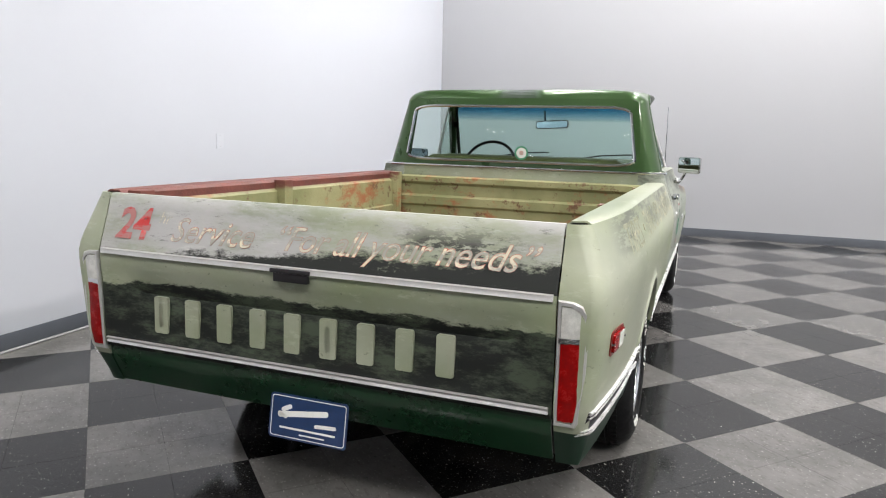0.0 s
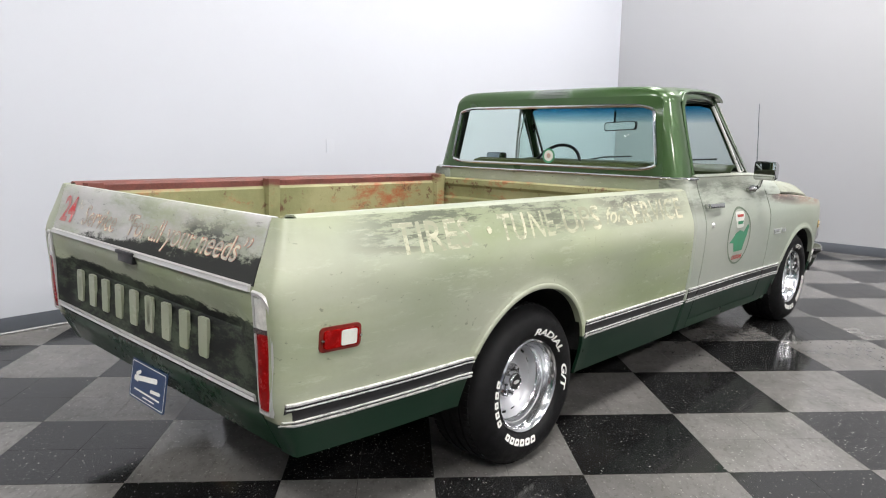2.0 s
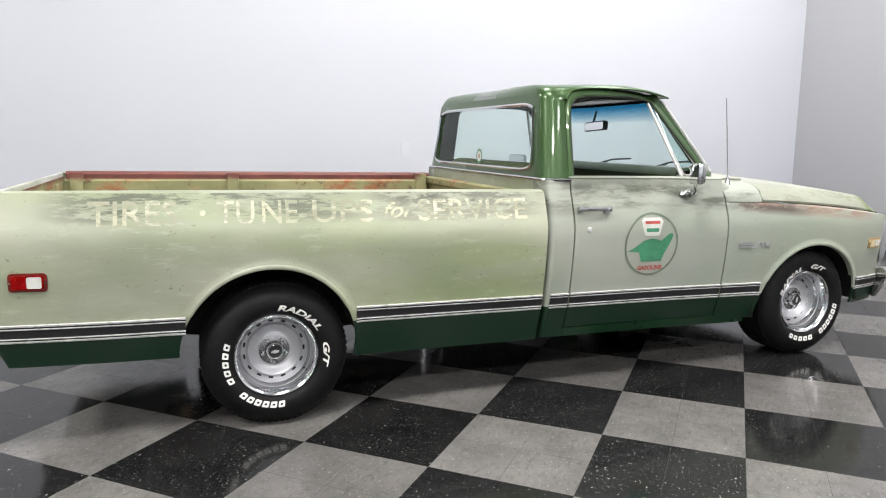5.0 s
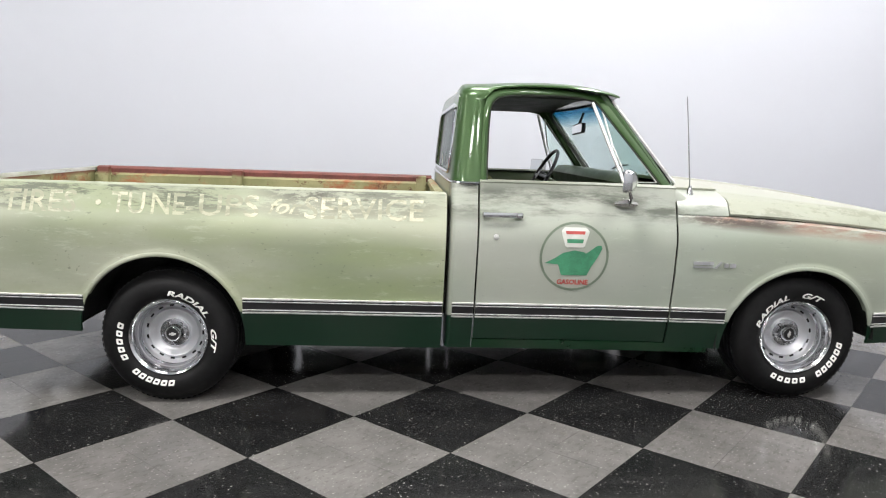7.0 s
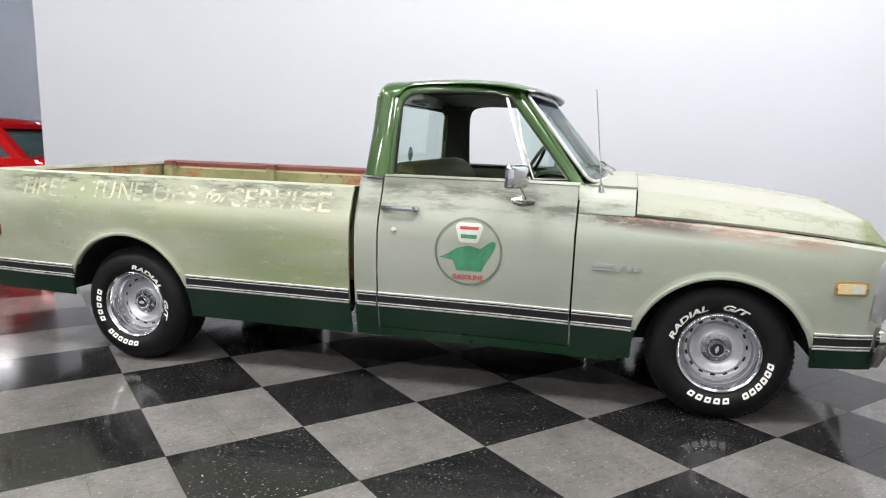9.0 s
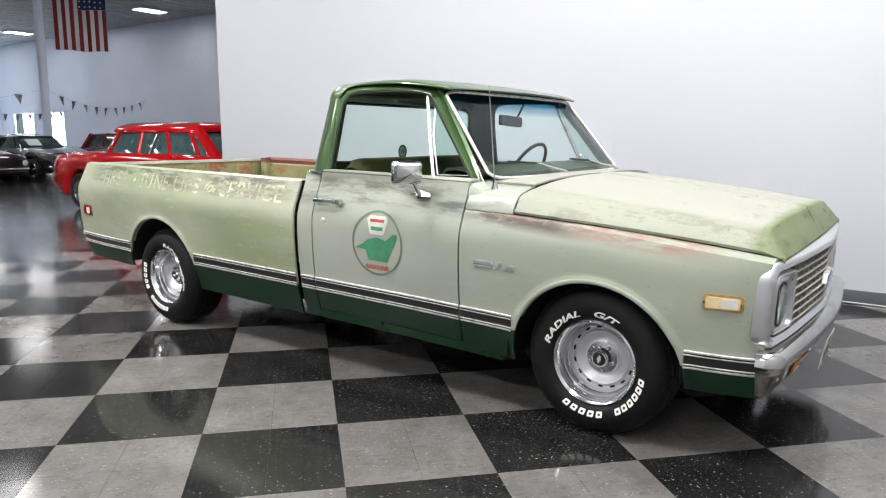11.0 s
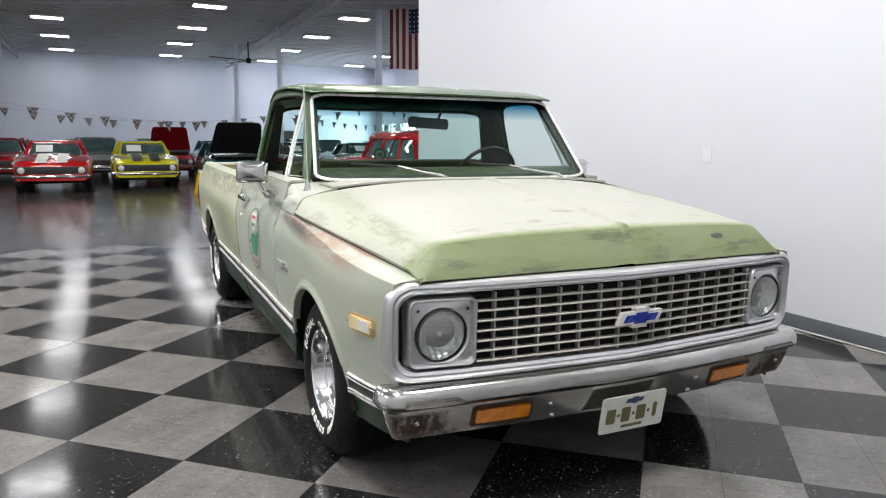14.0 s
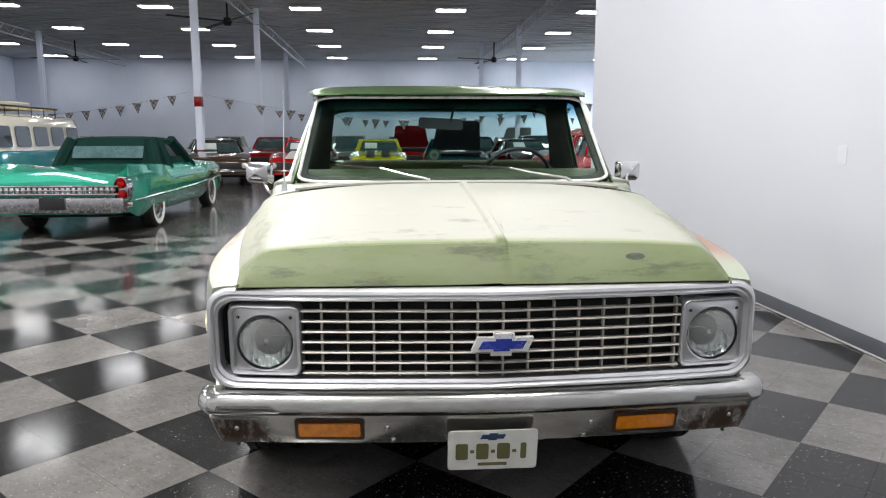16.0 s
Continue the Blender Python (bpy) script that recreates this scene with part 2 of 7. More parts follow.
def bed_rust(name):
    """Old tan and lime bed paint with rust coming through."""
    m, nt, s = material(name)
    vec = coords(nt)
    xyz = nd(nt, "SeparateXYZ", {0: vec})
    z = level(nt, xyz.outputs[0], xyz.outputs[2])
    col = mix(nt, fac_noise(nt, vec, 3, 0.35, 0.65), rgb(122, 124, 84), rgb(146, 144, 104))
    col = mix(nt, fac_noise(nt, vec, 2.8, 0.50, 0.63, 9, 0.75, (0.8, 1, 1.6)), col, rgb(146, 88, 54))
    col = mix(nt, calc(nt, "MULTIPLY", fac_noise(nt, vec, 8, 0.55, 0.62, 9, 0.8), 0.9), col, rgb(92, 58, 40))
    top = calc(nt, "MULTIPLY", nd(nt, "MapRange", {"Value": z, "From Min": 1.075, "From Max": 1.10}).outputs[0], band(nt, xyz.outputs[0], -2.0, 1.29, 0.02))
    col = mix(nt, calc(nt, "MULTIPLY", top, fac_noise(nt, vec, 6, 0.3, 0.5, 8, 0.7, (0.4, 1, 2))), col, rgb(98, 50, 40))
    nt.links.new(col, s.inputs["Base Color"])
    s.inputs["Roughness"].default_value = 0.6
    bump(nt, s, fac_noise(nt, vec, 60, 0.3, 0.7), 0.2, 0.002)
    return m


M_BED, M_DOOR, M_FENDER, M_HOOD = (sage_paint("sage_" + p, p) for p in ("bed", "door", "fender", "hood"))
M_GATE_TOP, M_GATE_LOW, M_SAGE = sage_paint("sage_gate_top", "gate_top"), sage_paint("sage_gate_low", "gate_low"), sage_paint("sage_plain", "plain")
M_RUST = bed_rust("bed_rust")
M_RAIL = plain("rusty_red_rail", rgb(104, 58, 50), 0.6, 0, 0.35, 9, 0.2)
M_GREEN = plain("cab_green", rgb(46, 75, 32), 0.31, 0.35, 0.06, 0.5, 0, 0.5)
M_LOW = plain("lower_green", rgb(14, 48, 26), 0.3, 0.1, 0.15, 3, 0, 0.3)
M_CHROME = plain("chrome", rgb(205, 206, 206), 0.12, 1.0, 0.05, 6)



def bumper_metal():
    """Worn chrome, brown with rust and grime towards the lower ends."""
    m, nt, s = material("rusty_chrome")
    vec = coords(nt)
    xyz = nd(nt, "SeparateXYZ", {0: vec})
    y, z = calc(nt, "ABSOLUTE", xyz.outputs[1]), xyz.outputs[2]
    ends = nd(nt, "MapRange", {"Value": calc(nt, "ADD", y, calc(nt, "MULTIPLY", fac_noise(nt, vec, 7, 0.3, 0.7, 7, 0.7), 0.16)), "From Min": 0.74, "From Max": 0.86}).outputs[0]
    low = nd(nt, "MapRange", {"Value": z, "From Min": 0.525, "From Max": 0.54, "To Min": 1.0, "To Max": 0.0}).outputs[0]
    ends = calc(nt, "MULTIPLY", ends, nd(nt, "MapRange", {"Value": y, "From Min": 0.955, "From Max": 0.985, "To Min": 1.0, "To Max": 0.0}).outputs[0])
    ends = calc(nt, "MULTIPLY", ends, nd(nt, "MapRange", {"Value": xyz.outputs[0], "From Min": 3.93, "From Max": 3.99}).outputs[0])
    rust = calc(nt, "MULTIPLY", calc(nt, "MULTIPLY", ends, low), fac_noise(nt, vec, 14, 0.34, 0.52, 8, 0.75, (1, 1, 0.4)))
    pits = calc(nt, "MULTIPLY", fac_noise(nt, vec, 60, 0.66, 0.74, 6, 0.7), 0.8)
    rust = calc(nt, "MAXIMUM", rust, pits)
    haze = fac_noise(nt, vec, 5, 0.4, 0.7, 7, 0.7, (1, 0.3, 1))
    col = mix(nt, haze, rgb(192, 192, 189), rgb(152, 152, 147))
    col = mix(nt, rust, col, rgb(60, 42, 28))
    nt.links.new(col, s.inputs["Base Color"])
    nt.links.new(nd(nt, "MapRange", {"Value": rust, "To Min": 1.0, "To Max": 0.25}).outputs[0], s.inputs["Metallic"])
    nt.links.new(nd(nt, "MapRange", {"Value": calc(nt, "MAXIMUM", rust, calc(nt, "MULTIPLY", haze, 0.3)), "To Min": 0.14, "To Max": 0.5}).outputs[0], s.inputs["Roughness"])
    return m


M_BUMPER = bumper_metal()
M_RINGS = plain("polished_ring", rgb(206, 207, 209), 0.16, 1.0, 0.03, 3)
M_WORN = plain("worn_chrome", rgb(205, 205, 202), 0.2, 1.0, 0.09, 5, 0.03)
M_ANOD = plain("anodised_silver", rgb(200, 201, 203), 0.34, 0.85, 0.03, 2)
M_BAR = plain("grille_silver", rgb(158, 156, 148), 0.50, 0.35, 0.12, 20)
M_BLACK = plain("black_trim", rgb(26, 26, 28), 0.42, 0, 0.2, 15)
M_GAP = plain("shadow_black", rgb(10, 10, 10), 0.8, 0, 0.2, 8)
M_RUBBER = plain("tyre_rubber", rgb(10, 10, 11), 0.62, 0, 0.2, 25, 0.1, 0.0, 0.25)
M_ALLOY = plain("wheel_silver", rgb(200, 201, 204), 0.36, 0.6, 0.04, 4)
M_WHITE = plain("white_letter", rgb(226, 226, 220), 0.6, 0, 0.06, 40)
M_TANRIM = plain("tan_amber_bezel", rgb(158, 132, 84), 0.35, 0.1, 0.2, 40)
M_REDTRIM = plain("dull_red_bezel", rgb(112, 34, 26), 0.35, 0.2, 0.25, 40, 0.05)
# chrome trim made pale and half metallic: its bright reflections sit in the colour
M_SILVERT = plain("pale_silver_trim", rgb(190, 190, 188), 0.35, 0.45, 0.08, 20)
M_BRIGHT = plain("bright_moulding", rgb(214, 214, 212), 0.3, 0.35, 0.06, 20)


def worn_letter(name, colour, under):
    """Old sign paint, flaked so that the ground shows through."""
    m, nt, s = material(name)
    vec = coords(nt)
    flake = fac_noise(nt, vec, 13, 0.45, 0.53, 9, 0.78, (0.6, 0.6, 1.6))
    fade = fac_noise(nt, vec, 3.3, 0.4, 0.62, 4, 0.6)
    col = mix(nt, calc(nt, "MULTIPLY", fade, 0.55), colour, under)
    col = mix(nt, calc(nt, "MULTIPLY", flake, 0.88), col, under)
    nt.links.new(col, s.inputs["Base Color"])
    s.inputs["Roughness"].default_value = 0.55
    return m


M_CREAMW = worn_letter("flaked_cream_letters", rgb(206, 202, 176), rgb(140, 142, 120))
M_CREAMF = worn_letter("ghosted_cream_letters", rgb(192, 190, 162), rgb(138, 142, 120))
M_PINK = worn_letter("flaked_salmon_script", rgb(226, 214, 186), rgb(150, 150, 142))
M_REDP = worn_letter("flaked_red_paint", rgb(190, 108, 90), rgb(160, 140, 130))
M_RED24 = worn_letter("red_sign_paint", rgb(188, 52, 50), rgb(168, 120, 116))
M_DECALR = plain("decal_red", rgb(168, 72, 66), 0.6, 0, 0.25, 18)
M_DECALG = plain("decal_green", rgb(62, 130, 96), 0.55, 0, 0.25, 18)
M_DECALW = plain("decal_white", rgb(198, 200, 192), 0.55, 0, 0.1, 18)
M_RING = plain("decal_ring", rgb(100, 112, 96), 0.6, 0, 0.25, 18)
M_REDL = plain("red_lens", rgb(128, 4, 4), 0.25, 0, 0.3, 30, 0.05, 0.0, 0.25)
M_AMBER = plain("amber_lens", rgb(208, 124, 20), 0.15, 0, 0.25, 30, 0.0, 0.8)
M_CLEAR = plain("clear_lens", rgb(196, 196, 190), 0.12, 0, 0.2, 30, 0.0, 0.8)
M_BLUE = plain("badge_blue", rgb(28, 48, 140), 0.25, 0.1, 0.1, 20, 0, 0.5)
M_PLATE = plain("plate_white", rgb(206, 207, 200), 0.4, 0, 0.08, 20)
M_NAVY = plain("plate_navy", rgb(28, 54, 92), 0.35, 0, 0.12, 20, 0, 0.4)
M_OLIVE = plain("plate_olive", rgb(92, 92, 54), 0.5, 0, 0.1, 20)
M_SEAT = plain("seat_green_vinyl", rgb(74, 78, 48), 0.7, 0, 0.2, 8, 0.2, 0, 0.15)
M_BEDWOOD = plain("bed_wood", rgb(96, 78, 58), 0.7, 0, 0.3, 6, 0.2)
M_TRIMG = plain("interior_green", rgb(46, 58, 34), 0.45, 0, 0.15, 6)
M_LINER = plain("headliner", rgb(40, 44, 36), 0.8, 0, 0.15, 10)
M_BROWN = plain("bumper_rust_brown", rgb(66, 46, 30), 0.5, 0.3, 0.4, 12, 0.1)


def glass(name, tint=(0.93, 0.97, 0.96, 1), band_from=None):
    """Thin window glass; band_from: where a blue shade band begins, in the part's height."""
    m, nt, s = material(name)
    nt.nodes.remove(s)
    col = tint
    if band_from:
        z = nd(nt, "SeparateXYZ", {0: coords(nt)}).outputs[2]
        f = nd(nt, "MapRange", {"Value": z, "From Min": band_from, "From Max": band_from + 0.10}).outputs[0]
        col = mix(nt, f, tint, rgb(96, 168, 196))
    clear = nd(nt, "BsdfTransparent", {"Color": col})
    gloss = nd(nt, "BsdfGlossy", {"Roughness": 0.02})
    edge = nd(nt, "LayerWeight", {"Blend": 0.5}).outputs["Facing"]
    part_gloss = calc(nt, "ADD", calc(nt, "MULTIPLY", calc(nt, "POWER", edge, 4.0), 0.4), 0.002)
    both = nd(nt, "MixShader", {0: part_gloss, 1: clear.outputs[0], 2: gloss.outputs[0]})
    nt.links.new(both.outputs[0], nt.nodes["Material Output"].inputs[0])
    return m


M_SHIELD = glass("windshield_glass", (0.88, 0.95, 0.94, 1), 1.52)
M_PANE = glass("window_glass", (0.86, 0.93, 0.91, 1))


def ribbed_glass():
    """Moulded headlamp glass: half clear, half milky, with ribs."""
    m, nt, s = material("lamp_glass")
    s.inputs["Base Color"].default_value = rgb(206, 208, 206)
    s.inputs["Roughness"].default_value = 0.06
    ribs = nd(nt, "TexWave", {"Vector": coords(nt), "Scale": 26.0, "Distortion": 0.6}, bands_direction="Y")
    bump(nt, s, calc(nt, "ADD", ribs.outputs["Fac"], fac_noise(nt, coords(nt), 40, 0.3, 0.7)), 0.6, 0.004)
    clear = nd(nt, "BsdfTransparent", {"Color": (0.9, 0.92, 0.92, 1)})
    both = nd(nt, "MixShader", {0: 0.84, 1: s.outputs[0], 2: clear.outputs[0]})
    nt.links.new(both.outputs[0], nt.nodes["Material Output"].inputs[0])
    return m


M_LAMPGLASS = ribbed_glass()


def dimpled_mirror():
    """Silvered lamp bowl, seen broken up by the fluting in front of it."""
    m, nt, s = material("reflector_silver")
    s.inputs["Base Color"].default_value = rgb(206, 208, 206)
    s.inputs["Metallic"].default_value = 1.0
    s.inputs["Roughness"].default_value = 0.16
    big = fac_noise(nt, coords(nt), 34, 0.2, 0.8, 2, 0.5)
    flute = nd(nt, "TexWave", {"Vector": coords(nt), "Scale": 14.0, "Distortion": 1.5}, bands_direction="Y").outputs["Fac"]
    bump(nt, s, calc(nt, "ADD", big, calc(nt, "MULTIPLY", flute, 0.3)), 0.6, 0.012)
    return m


M_REFLECTOR = dimpled_mirror()

# ---- mesh helpers ----
def part(name, bm, mat, parent=None, label="", smooth=40):
    """Links a bmesh as one mesh object, under a thing or a part."""
    bmesh.ops.recalc_face_normals(bm, faces=bm.faces)
    me = bpy.data.meshes.new(name)
    bm.to_mesh(me)
    bm.free()
    for mt in mat if isinstance(mat, (list, tuple)) else [mat]:
        me.materials.append(mt)
    if smooth:
        me.polygons.foreach_set("use_smooth", [True] * len(me.polygons))
        me.set_sharp_from_angle(angle=radians(smooth))
    ob = new(name, me)
    if parent:
        ob.parent = parent
    if label:
        ob["label"] = label
    return ob


def thing(name, label, category, group="", at=None, kind=""):
    """An Empty at the base of a thing, for its parts."""
    ob = new(name)
    if at is not None:
        ob.matrix_world = at
    return tagged(ob, label, category, group, kind)


def box(bm, c, s, bevel=0.0, m=None):
    """A box by centre and size, its edges bevelled."""
    r = bmesh.ops.create_cube(bm, size=1.0, matrix=Matrix.Translation(c) @ Matrix.Diagonal((*s, 1)))
    vs = r["verts"]
    if bevel:
        es = list({e for v in vs for e in v.link_edges})
        out = bmesh.ops.bevel(bm, geom=es, offset=bevel, segments=2, profile=0.6, affect="EDGES")
        vs = list({v for f in out["faces"] for v in f.verts} | {v for v in vs if v.is_valid})
    if m is not None:
        bmesh.ops.transform(bm, matrix=m, verts=vs)
    return vs


def loft(bm, rings, closed=True, cap=True):
    """Skin over rings of equal length. closed: each ring is a loop."""
    vs = [[bm.verts.new(p) for p in r] for r in rings]
    n = len(vs[0])
    for a, b in zip(vs, vs[1:]):
        for i in range(n if closed else n - 1):
            j = (i + 1) % n
            try:
                bm.faces.new((a[i], a[j], b[j], b[i]))
            except ValueError:
                pass
    if cap and closed:
        for r in (vs[0], vs[-1]):
            try:
                bm.faces.new(r)
            except ValueError:
                pass
    return vs


def tube(bm, pts, r, seg=8, ends=True, flat=1.0):
    """A tube along points; r: radius or a list of radii; flat squeezes it in its own up."""
    pts = [Vector(p) for p in pts]
    rings = []
    for i, p in enumerate(pts):
        d = (pts[min(i + 1, len(pts) - 1)] - pts[max(i - 1, 0)]).normalized()
        up = Vector((0, 0, 1)) if abs(d.z) < 0.95 else Vector((0, 1, 0))
        a = d.cross(up).normalized()
        b = a.cross(d).normalized()
        rr = r[i] if isinstance(r, (list, tuple)) else r
        rings.append([p + (a * math.cos(t) + b * math.sin(t) * flat) * rr for t in (2 * math.pi * k / seg for k in range(seg))])
    loft(bm, rings, True, ends)


def turned(bm, profile, axis="y", seg=40, c=(0, 0, 0), closed=False, arc=(0, 2 * math.pi)):
    """Turns a profile of (radius, height) round an axis through c."""
    rings = []
    full = abs(arc[1] - arc[0] - 2 * math.pi) < 1e-6
    n = seg if full else seg + 1
    for k in range(n):
        t = arc[0] + (arc[1] - arc[0]) * k / seg
        ring = []
        for r, h in profile:
            p = {"y": (r * math.cos(t), h, r * math.sin(t)), "z": (r * math.cos(t), r * math.sin(t), h), "x": (h, r * math.cos(t), r * math.sin(t))}[axis]
            ring.append(Vector(p) + Vector(c))
        rings.append(ring)
    if full:
        rings.append(None)
    vs = [[bm.verts.new(p) for p in r] for r in rings if r]
    if full:
        vs.append(vs[0])
    m = len(profile)
    for a, b in zip(vs, vs[1:]):
        for i in range(m if closed else m - 1):
            bm.faces.new((a[i], a[(i + 1) % m], b[(i + 1) % m], b[i]))


def shell(bm, cols, t=0.012, flip=False):
    """A sheet of metal of thickness t over a grid of points (columns of equal length)."""
    cols = [[Vector(p) for p in c] for c in cols]
    ni, nj = len(cols), len(cols[0])
    back = []
    for i in range(ni):
        row = []
        for j in range(nj):
            du = cols[min(i + 1, ni - 1)][j] - cols[max(i - 1, 0)][j]
            dv = cols[i][min(j + 1, nj - 1)] - cols[i][max(j - 1, 0)]
            n = du.cross(dv)
            n = n.normalized() if n.length > 1e-9 else Vector((0, 0, 0))
            row.append(cols[i][j] + n * (t if flip else -t))
        back.append(row)
    A = [[bm.verts.new(p) for p in c] for c in cols]
    B = [[bm.verts.new(p) for p in c] for c in back]
    for i in range(ni - 1):
        for j in range(nj - 1):
            bm.faces.new((A[i][j], A[i + 1][j], A[i + 1][j + 1], A[i][j + 1]))
            bm.faces.new((B[i][j], B[i][j + 1], B[i + 1][j + 1], B[i + 1][j]))
    for i in range(ni - 1):
        for j in (0, nj - 1):
            bm.faces.new((A[i][j], A[i + 1][j], B[i + 1][j], B[i][j]))
    for j in range(nj - 1):
        for i in (0, ni - 1):
            bm.faces.new((A[i][j], A[i][j + 1], B[i][j + 1], B[i][j]))


def spline(table, x):
    """Smooth value at x from a table of (x, value)."""
    if x <= table[0][0]:
        return table[0][1]
    if x >= table[-1][0]:
        return table[-1][1]
    for k in range(len(table) - 1):
        (x0, y0), (x1, y1) = table[k], table[k + 1]
        if x <= x1:
            d = x1 - x0
            m0 = (y1 - table[k - 1][1]) / (x1 - table[k - 1][0]) if k else (y1 - y0) / d
            m1 = (table[k + 2][1] - y0) / (table[k + 2][0] - x0) if k + 2 < len(table) else (y1 - y0) / d
            t = (x - x0) / d
            return (2 * t**3 - 3 * t**2 + 1) * y0 + (t**3 - 2 * t**2 + t) * d * m0 + (3 * t**2 - 2 * t**3) * y1 + (t**3 - t**2) * d * m1


def round_rect(w, h, r, n=4):
    """Corner points of a rounded rectangle about 0, anticlockwise from the right."""
    out = []
    for cx, cy, a in ((w / 2 - r, h / 2 - r, 0), (-w / 2 + r, h / 2 - r, 90), (-w / 2 + r, -h / 2 + r, 180), (w / 2 - r, -h / 2 + r, 270)):
        out += [(cx + r * math.cos(radians(a + 90 * k / n)), cy + r * math.sin(radians(a + 90 * k / n))) for k in range(n + 1)]
    return out


def slab(bm, outline, place, depth):
    """An upright plate: an outline of (a, b) put into space by place(a, b, d), from d = 0 to depth."""
    loft(bm, [[place(a, b, d) for a, b in outline] for d in (0.0, depth)])


def lettering(text, size, shear=0.0, bold=0.0, space=1.0):
    """The built-in font as a bmesh in its own plane, centred on x."""
    cu = bpy.data.curves.new("lettering", "FONT")
    cu.body, cu.size, cu.shear, cu.offset, cu.space_character, cu.align_x = text, size, shear, bold, space, "CENTER"
    cu.resolution_u = 3
    ob = bpy.data.objects.new("lettering", cu)
    me = bpy.data.meshes.new_from_object(ob)
    bm = bmesh.new()
    bm.from_mesh(me)
    bpy.data.objects.remove(ob)
    bpy.data.curves.remove(cu)
    bpy.data.meshes.remove(me)
    return bm


def bend(bm, place, cuts=(), axis=1):
    """Cuts the flat lettering at levels and carries its points into space by place(x, y)."""
    for c in cuts:
        no = (0, 1, 0) if axis else (1, 0, 0)
        bmesh.ops.bisect_plane(bm, geom=bm.verts[:] + bm.edges[:] + bm.faces[:], plane_co=(c * no[0], c * no[1], 0), plane_no=no)
    for v in bm.verts:
        v.co = place(v.co.x, v.co.y)


# ---- structure ----
TURN = radians(-43.6)
WALL_Y, WALL_X, WALL_END, EDGE = 2.64, 7.04, -4.05, -3.76
# greyer copy of the white paint: the front wall's weaker light, put into colour
M_WALL_DIM = plain("dimmed_white_wall_paint", rgb(174, 175, 178), 0.65, 0, 0.012, 1.2, 0.04)
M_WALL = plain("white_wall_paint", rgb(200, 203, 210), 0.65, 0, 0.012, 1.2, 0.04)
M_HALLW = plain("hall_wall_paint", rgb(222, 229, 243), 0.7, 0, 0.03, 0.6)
M_BASE = plain("grey_vinyl_base", rgb(82, 86, 92), 0.4, 0, 0.08, 4)
M_CEIL = plain("ceiling_deck", rgb(196, 199, 205), 0.8, 0, 0.08, 1.0)
M_PANEL = plain("light_panel_frame", rgb(220, 220, 220), 0.5, 0, 0.03)


def emitter(name, colour, strength):
    m, nt, s = material(name)
    s.inputs["Base Color"].default_value = colour
    s.inputs["Emission Color"].default_value = colour
    s.inputs["Emission Strength"].default_value = strength
    return m


M_GLOW = emitter("light_diffuser", (0.985, 0.98, 1.0, 1), 23.5)
# glow of the added panels over the bay
M_FILLGLOW = emitter("bay_fill_diffuser", (1.0, 0.99, 0.97, 1), 6.0)


def concrete():
    m, nt, s = material("polished_concrete")
    vec = coords(nt)
    col = mix(nt, fac_noise(nt, vec, 0.5, 0.3, 0.7, 6, 0.6), rgb(50, 49, 48), rgb(64, 63, 61))
    col = mix(nt, calc(nt, "MULTIPLY", fac_noise(nt, vec, 9, 0.5, 0.7, 6, 0.7), 0.25), col, rgb(56, 55, 53))
    nt.links.new(col, s.inputs["Base Color"])
    nt.links.new(nd(nt, "MapRange", {"Value": fac_noise(nt, vec, 1.5, 0.3, 0.7), "To Min": 0.13, "To Max": 0.17}).outputs[0], s.inputs["Roughness"])
    s.inputs["Specular IOR Level"].default_value = 0.32
    return m


